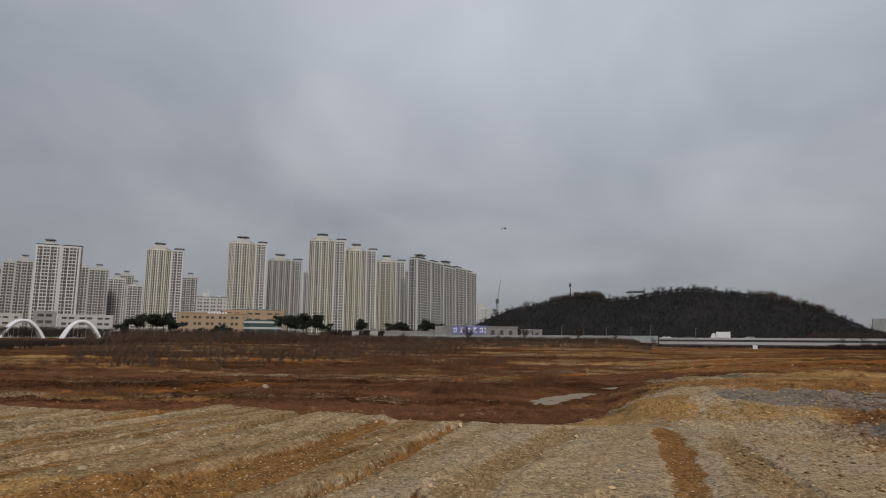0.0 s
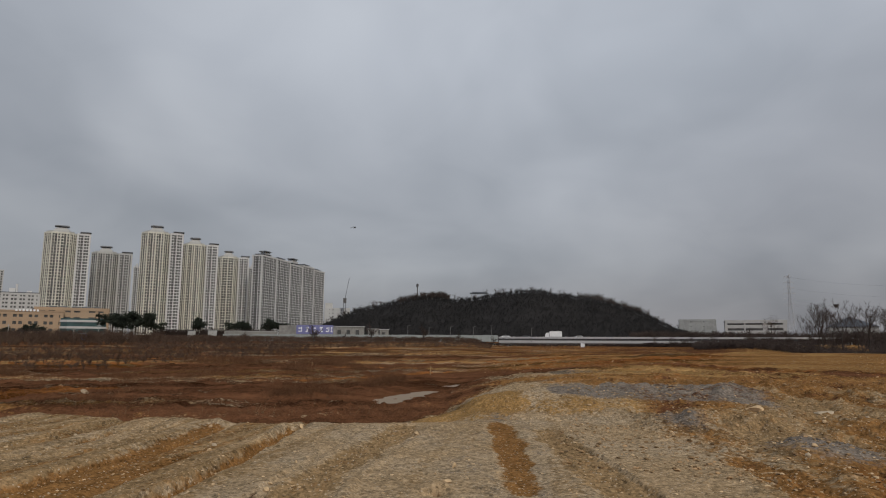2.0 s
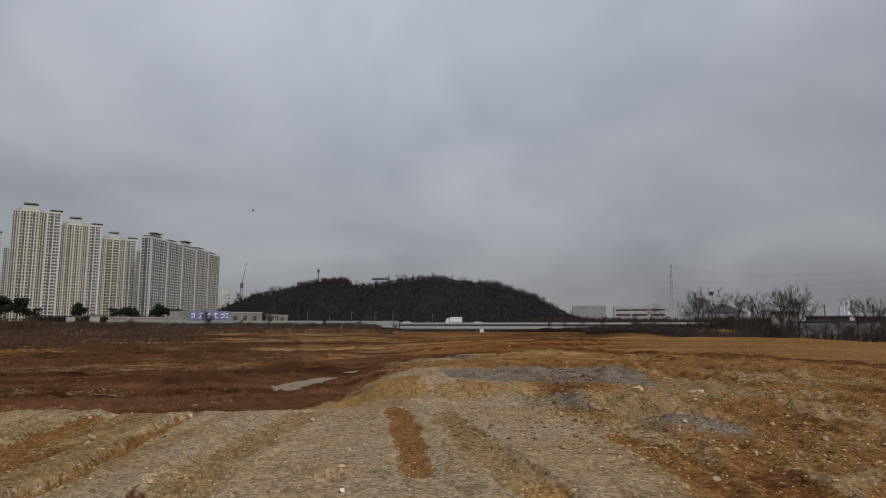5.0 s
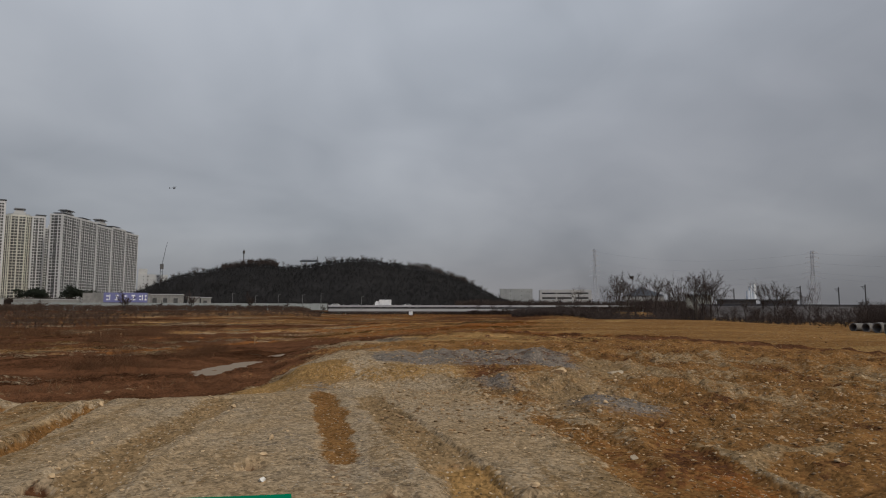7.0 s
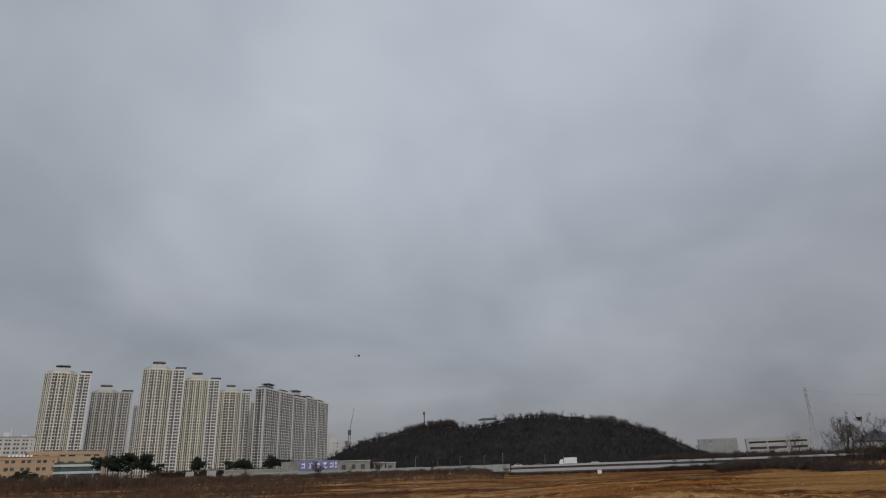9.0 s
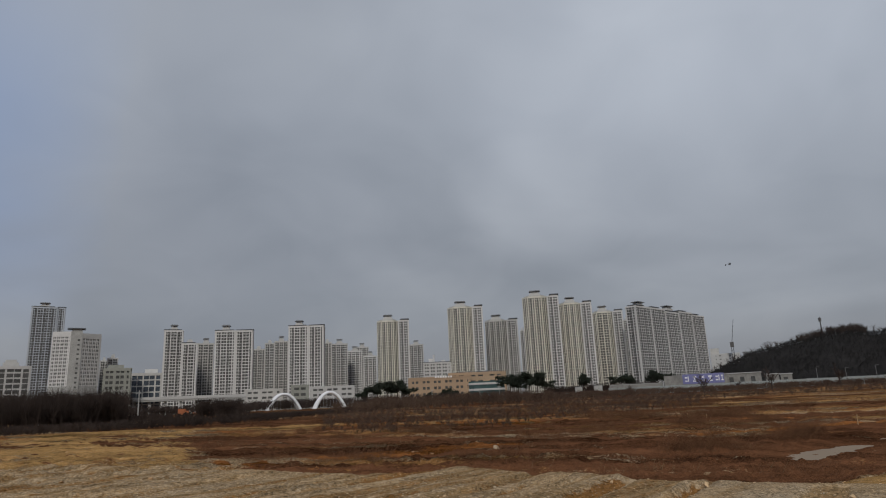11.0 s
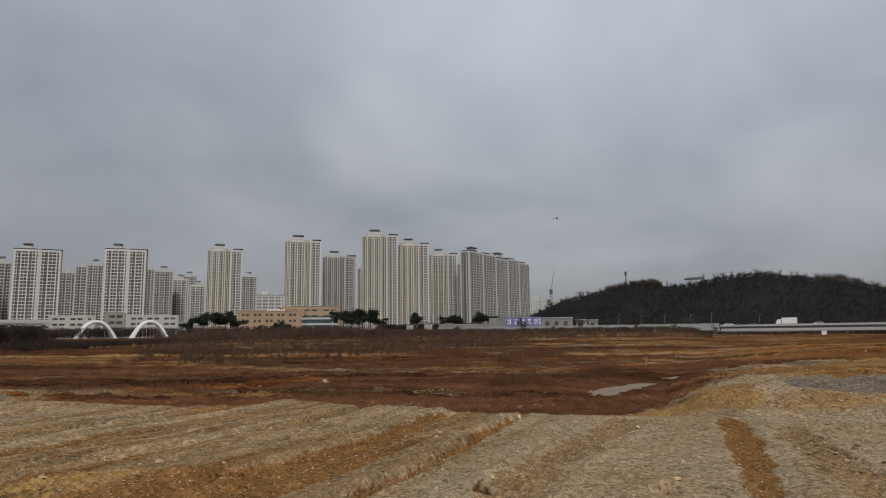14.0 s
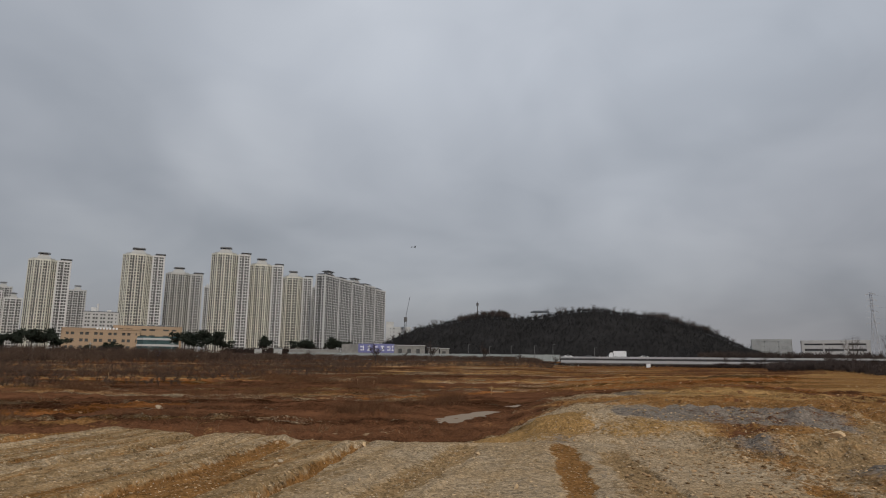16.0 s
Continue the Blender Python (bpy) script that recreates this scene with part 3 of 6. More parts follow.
    bank = tall * np.exp(-((d / 5.5) ** 2)) * (1 + 0.35 * fbm(x * 0.5, y * 0.5, 3, 5))
    z = z + bank 
    # the land drops behind the spoil bank
    bearing = np.degrees(np.arctan2(x, y))
    crest = np.interp(bearing, [33.9, 46.3, 58.9, 67.7, 78], [59, 61, 56, 47.5, 39])
    foot = np.interp(bearing, [28, 36, 41, 48.6, 59, 67.5, 80], [50, 44.5, 41.3, 38.5, 30.5, 27, 25])
    top = np.interp(bearing, [33.9, 46, 51, 57.5, 63.4, 67.7, 78], [0.42, 0.60, 0.56, 0.25, 0.13, 0.10, 0.05])
    face = step(34, 41, bearing) * step(-0.6, 0.8, r - foot)
    up_face = np.clip((r - foot) / (crest - foot), 0, 1)
    z = z * (1 - face) + face * (-0.10 + (top + 0.10) * up_face ** 0.8 + 0.05 * fbm(x * 0.5, y * 0.5, 4, 5, 0.6))
    trench = np.exp(-(((r - foot + 1.6) / (0.075 * r)) ** 2)) * step(22, 30, bearing) * (0.55 + 0.45 * step(-0.2, 0.1, fbm(x * 0.2, y * 0.2, 2, 3)))
    z = z - 0.05 * trench
    beyond = step(5, 16, r - crest) * step(38, 46, bearing) * (1 - step(150, 200, r))
    z = z * (1 - beyond) - 1.25 * beyond
    # pale ridges of scraped soil in the field to the left
    d2, _ = to_line(x, y, [(-90, 48), (-60, 60), (-30, 62), (-14, 58)])
    ridge_l = np.exp(-((d2 / 5.0) ** 2))
    z = z + 0.24 * ridge_l
    d3, _ = to_line(x, y, [(-45, 20), (-30, 23), (-19, 23.5)])
    ridge_m = np.exp(-((d3 / 4.0) ** 2))
    z = z + 0.15 * ridge_m * (1 + fbm(x * 0.6, y * 0.6, 3, 1))
    # a shallow hollow that holds the puddle
    d4, _ = to_line(x, y, PUDDLE)
    hollow = np.exp(-((d4 / 1.05) ** 2))
    z = z * (1 - hollow) + hollow * (-0.912 + 0.145 * fbm(x * 0.55, y * 0.95 - 0.2 * x, 5, 3, 0.75))

    # a shallow dip for the pit beyond the heaps; russet makes it dark
    z = z - hump(x, y, 15.5, 41.0, 4.6, 2.6, 0.15, 10)

    soil = {}
    n1, n2 = fbm(x * 0.30, y * 0.16, 4, 6, 0.6), fbm(x * 0.07, y * 0.07, 3, 7)
    n3, n4 = fbm(x * 0.9, y * 0.5, 3, 2), fbm(x * 0.12, y * 0.22, 4, 5, 0.6)
    # soils lie in long flat bands across the field, as the blade left them
    b_thin = fbm(x * 0.07 + 0.3 * n3, y * 0.75 + 0.06 * x, 5, 1, 0.66)
    b_wide = fbm(x * 0.030, y * 0.20 + 0.02 * x, 4, 4, 0.55)
    b_far = 1.2 * fbm(x * 0.020, y * 0.14 + 0.015 * x, 5, 2, 0.68)
    b_mix = b_thin + (b_far - b_thin) * step(30, 52, r)
    terrace = near * (1 - low)
    rightward = np.clip(step(24, 40, bearing) * step(9, 14, r) + right, 0, 1)
    field = np.maximum(low, step(20, 30, r))
    ahead = 1 - step(6, 26, bearing)
    bands = fbm(p * 1.2, s * 0.05, 3, 3, 0.6)
    bands_fine = fbm(p * 2.6, s * 0.07, 4, 5, 0.62)
    on_berm = np.maximum(np.exp(-((d / 7.0) ** 2)) * (1 - step(34, 41, bearing)), face)
    far = step(48, 75, r)

    soil["olive"] = terrace * (0.15 + 0.70 * left * (1 - 0.55 * step(7, 12, r)) + 0.8 * step(0.0, 0.22, bands_fine) * (0.4 + 0.6 * left)) + 0.5 * rightward + terrace * left * step(11, 5, r) * 0.5 + hump(x, y, 3.9, 3.7, 0.8, 0.9, 0.75)
    soil["ochre"] = field * step(14, 19, r) * (0.9 + 0.8 * n4 - 0.25 * ahead) + rightward * (0.86 + 0.7 * n3 + 0.4 * n4) + terrace * left * (0.55 * groove + 0.45 * step(0.04, 0.26, bands_fine) + 0.64 * step(11.5, 5.5, r) * step(-0.20, 0.12, bands_fine + 0.3 * n3))
    soil["slate"] = hump(x, y, 8.5, 13.0, 1.9, 0.85, 1.25, -22) + 1.1 * shelf * step(13.8, 15.4, r) * step(21, 25, bearing) * (0.8 + 0.8 * n3) + hump(x, y, 6.95, 10.4, 0.45, 0.8, 0.8) + hump(x, y, 10.8, 17.0, 1.4, 1.6, 0.8, -20) + hump(x, y, 7.45, 7.7, 0.7, 1.0, 1.15, -10) + hump(x, y, 15.5, 31.0, 3.2, 1.4, 1.1, -20) + 0.3 * hump(x, y, 15.5, 41.0, 5.0, 3.0, 1.3, 10) + hump(x, y, 4.45, 12.9, 0.38, 1.5, 0.8, -28) + 0.15 * terrace * step(0.05, 0.4, n1)
    soil["slate"] = soil["slate"] + terrace * 0.22 * np.exp(-((p + 0.6) / 2.4) ** 2) * step(-0.15, 0.25, n3) + 0.8 * np.exp(-(((y - 52.5) / 2.2) ** 2)) * step(-2, 2, x) * step(20, 15, x) * step(-0.2, 0.1, b_thin)
    soil["yellow"] = 0.9 * shelf * (1 - step(13.6, 15.2, r)) * (0.55 + 1.5 * n3) * step(34, 28, bearing) + 0.25 * shelf * step(20, 15, bearing) + hump(x, y, 5.9, 12.4, 1.35, 0.8, 0.6, -15) + hump(x, y, 4.2, 14.6, 1.6, 1.5, 0.85, 20) + 0.42 * on_berm * (0.9 + 0.4 * n3) + 1.3 * ridge_l * step(-0.28, 0.05, fbm(x * 0.10, y * 0.5, 3, 2) + 0.004 * (-x)) + hump(x, y, 19.5, 30.0, 6.5, 6.5, 1.0, -25) + hump(x, y, -8, 90, 7, 3.5, 0.8, 8)
    soil["yellow"] = soil["yellow"] + 0.85 * step(24, 34, r) * (1 - step(60, 85, r)) * step(0.02, 0.25, 0.6 * n4 + 0.7 * b_wide) * step(10, 24, bearing) * (1 - 0.6 * step(40, 50, bearing)) + hump(x, y, -5.0, 6.1, 0.9, 0.5, 0.8, 30) + 0.40 * field * far * step(0.08, 0.24, -b_far)
    d6, _ = to_line(x, y, [(-17.5, 22.6), (-14.0, 25.6), (-11.4, 28.3), (-8.6, 31.6)])
    d7, _ = to_line(x, y, [(1.5, 38.5), (5, 40.5), (10.5, 44.2)])
    soil["orange"] = 1.0 * trench + field * step(16, 24, r) * (0.95 * step(0.10, 0.26, b_thin + 0.25 * b_wide + 0.5 * (b_far - b_thin) * step(30, 52, r)) + 0.5 * step(0.0, 0.3, n1)) * (0.30 + 0.70 * ahead) + 1.9 * np.exp(-((d6 / 1.9) ** 2)) * step(-0.36, -0.08, b_thin + 0.3 * n3) + 0.9 * np.exp(-((d7 / 1.2) ** 2))
    soil["orange"] = soil["orange"] + right * 0.28 * step(-0.08, 0.25, fbm(p * 0.55, s * 0.16, 3, 2)) + hump(x, y, 5.6, 4.6, 1.4, 0.5, 0.2, 60) + 0.15 * terrace * left * step(0.25, 0.6, 0.45 - streak) + 0.8 * step(38, 46, r) * step(14, 20, bearing) * step(44, 36, bearing) * step(0.06, 0.2, b_thin)
    soil["russet"] = low * (0.78 + 0.35 * step(48, 28, r) + 1.5 * b_mix + 0.7 * b_wide + 0.3 * n1) * (1 - 0.95 * ridge_l) * (0.35 + 0.65 * ahead) + step(60, 110, r) * (1 - low) * (0.85 + 1.6 * b_far) * (1 - 0.9 * ridge_l)
    # churn hollows are tinted russet, since relief alone shades them weakly
    soil["russet"] = soil["russet"] * (1 - np.exp(-((d6 / 1.9) ** 2)) * step(-0.36, -0.08, b_thin + 0.3 * n3) * 0.97) * (1 - 0.85 * np.exp(-((d7 / 1.1) ** 2))) + 0.22 * rightward * step(0.10, 0.24, -churn)
    # heap-foot shadow strip, then the pit's shade, put into the russet map
    soil["russet"] = soil["russet"] + hump(x, y, 7.3, 11.25, 0.8, 0.22, 0.8, 5) + hump(x, y, 14.0, 38.5, 5.0, 4.0, 1.6, 10)
    soil["russet"] = soil["russet"] + 0.45 * rightward * step(-0.05, 0.25, n3 + b_thin)
    soil["russet"] = soil["russet"] * (1 - on_berm) * (1 - 0.9 * flank * step(-0.4, -0.1, n3 + 0.06 * (bearing - 11))) + 0.75 * trench
    soil["yellow"] = soil["yellow"] + 0.45 * flank * step(0.02, 0.2, fbm(x * 0.9 - 0.5 * y, y * 0.4, 3, 6))
    # bare yellow ground reaches in from the far left
    wedge = step(-38.5, -42.5, bearing + 5 * n4 + 0.05 * np.clip(r - 45, 0, 60)) * step(25, 29, r) * (1 - step(78, 92, r)) * step(-0.34, -0.12, b_thin + 0.4 * n3)
    soil["russet"] = soil["russet"] * (1 - 0.95 * wedge)
    soil["orange"] = soil["orange"] * (1 - wedge)
    soil["yellow"] = soil["yellow"] + wedge * (0.85 + 0.6 * n3)
    z = z + 0.16 * wedge * (0.5 + fbm(x * 0.35 + 0.2 * y, y * 0.8, 3, 5))
    for line in ([(-24, 74), (-10.1, 76.2), (-3.5, 78.6)], [(-0.4, 87.8), (6.3, 86.6)], [(8.7, 96.7), (15.7, 100.2), (26.5, 103.5)], [(-1, 52.7), (7.3, 54.6), (12.7, 49)], [(2.4, 48.1), (8.3, 44.9), (11.4, 44)]):
        d8, _ = to_line(x, y, line)
        scrape = np.exp(-((d8 / (0.018 * r)) ** 2)) * step(-0.25, 0.0, fbm(x * 0.35, y * 0.35, 3, 2))
        soil["russet"] = soil["russet"] * (1 - 0.95 * scrape)
        soil["yellow"] = soil["yellow"] + 0.8 * scrape
    soil["orange"] = soil["orange"] * (1 - 0.9 * face * (1 - trench))
    stripes = right * (0.75 * step(0.0, 0.22, fbm(p * 0.75 + 0.2 * n3, s * 0.16, 4, 6, 0.6)))
    gravelly = np.clip(hump(x, y, 7.4, 8.6, 1.1, 2.4, 1.1, -35) + hump(x, y, 10.4, 11.4, 2.6, 1.2, 0.9, 30) + hump(x, y, 8.2, 5.6, 2.2, 0.7, 0.8, 15) + stripes, 0, 1)
    soil["ochre"] = soil["ochre"] * (1 - 0.62 * gravelly)
    soil["orange"] = soil["orange"] * (1 - 0.9 * gravelly)
    soil["russet"] = soil["russet"] * (1 - 0.8 * gravelly * right)
    soil["band"] = field * (1 - step(20, 36, bearing))
    soil["band_right"] = np.maximum(rightward * (1 - right), field * (1 - right)) * step(20, 36, bearing) * (1 - 0.75 * face)
    soil["track"] = terrace * (0.10 + 0.60 * left) + 0.10 * right
    for width, depth, kind, line in RUTS:
        dd, side = to_line(x, y, line)
        wob = 1 + (0.9 if kind == "orange_patch" else 0.5) * fbm(x * 2.3, y * 2.3, 2, 4)
        cut = np.exp(-((dd / (width * wob)) ** 4))
        z = z - depth * cut + 0.28 * depth * np.exp(-(((dd - 1.7 * width) / (0.6 * width)) ** 2)) * (0.55 - 0.45 * side)
        if kind == "orange":
            soil["ochre"] = soil["ochre"] + 1.0 * cut
            soil["orange"] = soil["orange"] + 0.22 * cut
            soil["russet"] = soil["russet"] + 0.20 * right * cut
            soil["slate"] = soil["slate"] * (1 - 0.8 * cut)
        if kind == "orange_patch":
            worn = cut * step(6.3, 8.2, y + 0.7 * fbm(x * 1.7, y * 1.7, 3, 6))
            soil["ochre"] = soil["ochre"] + 0.5 * cut + 0.6 * worn
            soil["orange"] = soil["orange"] + 0.26 * worn
            soil["slate"] = soil["slate"] * (1 - 0.8 * cut)
        if kind == "brown":
            soil["ochre"] = soil["ochre"] + 0.9 * cut
            soil["orange"] = soil["orange"] + 0.12 * cut
        if kind == "faint":
            soil["ochre"] = soil["ochre"] + 0.42 * cut
        # steep rut edge, its dark shade put into the soil colour in patches
        if kind == "dark_edge":
            soil["russet"] = soil["russet"] + 0.6 * cut * step(-0.1, 0.2, fbm(x * 1.1, y * 1.1, 2, 5))
        if kind == "pale":
            soil["ochre"] = soil["ochre"] * (1 - 0.75 * cut)
            soil["orange"] = soil["orange"] * (1 - 0.75 * cut)
            soil["russet"] = soil["russet"] * (1 - 0.75 * cut)
        if kind == "yellow_tread":
            along = 0.25 * x + 0.97 * y
            z = z + cut * 0.034 * np.sin(along * 2 * math.pi / 0.16 + 2 * fbm(x * 1.5, y * 1.5, 2, 3))
            soil["yellow"] = soil["yellow"] + 0.95 * cut
            soil["russet"] = soil["russet"] * (1 - cut)
            soil["orange"] = soil["orange"] * (1 - cut)
        if kind == "tread":
            along = 0.37 * x + 0.93 * y
            z = z + cut * 0.02 * np.sin(along * 2 * math.pi / 0.21)
            soil["olive"] = soil["olive"] + 0.9 * cut
            soil["ochre"] = soil["ochre"] + 0.30 * cut
            soil["track"] = soil["track"] + 0.15 * cut
    # trodden flat under the mat
    flat = np.exp(-(((x - 0.93) / 0.95) ** 4) - (((y - 4.95) / 0.95) ** 4))
    z = z * (1 - 0.9 * flat)
    # scuffed holes by the tracks, their shade put into the russet soil map
    for hx, hy in ((-0.22, 6.55), (2.28, 4.75), (1.53, 6.52), (3.33, 4.24)):
        z = z - hump(x, y, hx, hy, 0.10, 0.11, 0.30, 30) + hump(x, y, hx + 0.06, hy + 0.17, 0.15, 0.08, 0.07, 30)
        soil["russet"] = soil["russet"] + hump(x, y, hx + 0.01, hy + 0.05, 0.085, 0.085, 1.0, 30)
    return z, soil


def height(x, y):
    return float(terrain(np.array([x]), np.array([y]))[0][0])


def build_ground():
    fine = np.radians(np.arange(-62, 78.01, 0.24))
    rest = np.radians(np.arange(81, 297, 3.0))
    az = np.concatenate([fine, rest])
    rr = [0.05]
    for limit, grow_by in ((0.9, 1.25), (2.2, 1.03), (46, 1.0058), (120, 1.012), (4500, 1.04)):
        while rr[-1] < limit:
            rr.append(rr[-1] * grow_by)
    rr = np.array(rr)
    A, Rr = np.meshgrid(az, rr)
    X, Y = Rr * np.sin(A), Rr * np.cos(A)
    Z, soil = terrain(X, Y)
    rows, cols = A.shape
    verts = np.vstack([np.column_stack([X.ravel(), Y.ravel(), Z.ravel()]), [[0, 0, 0]]])
    idx = np.arange(rows * cols).reshape(rows, cols)
    a, b = idx[:-1], idx[1:]
    quads = np.stack([a, np.roll(a, -1, 1), np.roll(b, -1, 1), b], -1).reshape(-1, 4)[:, ::-1]
    fan = np.stack([np.roll(idx[0], -1), idx[0], np.full(cols, rows * cols)], -1)
    me = bpy.data.meshes.new("ground")
    me.vertices.add(len(verts))
    me.vertices.foreach_set("co", verts.ravel())
    loops = np.concatenate([quads.ravel(), fan.ravel()]).astype(np.int32)
    me.loops.add(len(loops))
    me.loops.foreach_set("vertex_index", loops)
    me.polygons.add(len(quads) + len(fan))
    me.polygons.foreach_set("loop_start", np.concatenate([np.arange(0, quads.size, 4), quads.size + np.arange(0, fan.size, 3)]).astype(np.int32))
    me.polygons.foreach_set("loop_total", np.concatenate([np.full(len(quads), 4), np.full(len(fan), 3)]).astype(np.int32))
    for key, val in soil.items():
        at = me.attributes.new(key, "FLOAT", "POINT")
        at.data.foreach_set("value", np.append(val.ravel(), 0.0).astype(np.float32))
    me.materials.append(M_GROUND)
    me.update(calc_edges=True)
    me.shade_smooth()
    return tagged(new("ground", me), "bulldozed soil, pale gravel terrace over a russet field", "ground", kind="structure")


build_ground()

# ---- buildings ----
def rect(w, d, x=0.0, y=0.0):
    return [(x - w / 2, y), (x + w / 2, y), (x + w / 2, y + d), (x - w / 2, y + d)]


def facet(w, d, x=0.0, y=0.0, cut=0.28, bow=0.10):
    """A plan with chamfered front corners and a slightly bowed front."""
    c = w * cut
    return [(x - w / 2, y + c), (x - w / 2 + c * 0.8, y + bow * w * 0.3), (x, y - bow * w * 0.2), (x + w / 2 - c * 0.8, y + bow * w * 0.3), (x + w / 2, y + c), (x + w / 2, y + d), (x - w / 2, y + d)]


def block(root, plan, z0, z1, fh=2.8, bay=2.05, pier=0.56, spandrel=0.84, wall=None, glass=None, edges=None, ends=None, pieces=False, slots=3, deep=0.40):
    """A block of flats: a glazed core behind a grid of piers and floor bands that stands proud of it."""
    wall, glass = wall or M_WHITE, glass or M_GLASS
    part("glazing", Acc().prism(plan, z0, z1), glass, root, "dark window glass")
    k = len(plan)
    floors = max(1, round((z1 - z0) / fh))
    fh = (z1 - z0) / floors
    for i in range(k):
        if edges is not None and i not in edges:
            continue
        (ax, ay), (bx, by) = plan[i], plan[(i + 1) % k]
        length = math.hypot(bx - ax, by - ay)
        if length < 0.5:
            continue
        u = ((bx - ax) / length, (by - ay) / length)
        w = (u[1], -u[0])
        acc = Acc()
        lots = []
        n = max(1, round(length / bay))
        for j in range(n + 1):
            pw = pier * (1.0 if j in (0, n) else (1.65 if j % 2 == 0 else 0.6))
            if ends and j in (0, n):
                pw = ends
            s = min(max(j * length / n - pw / 2, 0), length - pw)
            acc.obox((ax + u[0] * s, ay + u[1] * s), u, w, pw, -0.2, deep + (0.06 if j % 3 == 0 else 0.0), z0, z1)
            if pieces:
                lots.append(("pier", acc))
                acc = Acc()
        # balcony slots run up the front unbroken; the floor bands stop at them
        runs, start = [], 0
        for k_ in range(n):
            if slots and n >= 3 and k_ % slots == slots // 2:
                if k_ > start:
                    runs.append((start, k_, 0.22))
                runs.append((k_, k_ + 1, 0.04))
                start = k_ + 1
        if start < n:
            runs.append((start, n, 0.22))
        for fl in range(floors):
            zb = z0 + fl * fh
            for a_, b_, proud in runs:
                sp = spandrel if proud > 0.1 else spandrel * 0.45
                acc.obox((ax + u[0] * a_ * length / n, ay + u[1] * a_ * length / n), u, w, (b_ - a_) * length / n, -0.2, proud, zb - (0.0 if fl == 0 else sp * 0.35), zb + sp * 0.65)
            if pieces:
                lots.append(("floor_band", acc))
                acc = Acc()
        acc.obox((ax, ay), u, w, length, -0.2, 0.52, z1 - 0.9, z1 + 0.7)
        for name, a_ in lots:
            part(name, a_, wall, root)
        part("parapet" if pieces else "facade", acc, wall, root)
    part("roof", Acc().prism([(x * 0.99, y) for x, y in plan], z1, z1 + 0.35), M_GREY, root)


def crown(root, x, y, w, d, z, hat=True, mat=None):
    """Lift house with a railed step and a thin oversailing roof, as on Korean tower blocks."""
    part("lift_house", Acc().box(x - w / 2, x + w / 2, y, y + d, z + 0.3, z + 2.9).box(x - w * 0.36, x + w * 0.36, y + 0.8, y + d - 0.8, z + 2.9, z + 4.4), mat or M_PALE, root)
    if hat:
        post = Acc().box(-0.25, 0.25, -0.25, 0.25, 0, 1.2).mesh("roof_post", M_PALE)
        for px in (-0.30, 0.0, 0.30):
            for py in (0.6, d - 0.6):
                ob = new("roof_post", post)
                ob.parent = root
                ob.location = (x + px * w, y + py, z + 4.2)
        part("roof_slab", Acc().box(x - w * 0.50, x + w * 0.50, y - d * 0.12, y + d * 1.08, z + 5.2, z + 5.8).box(x - w * 0.40, x + w * 0.40, y, y + d * 0.95, z + 5.8, z + 6.3), M_HAT, root, "thin grey roof slab")


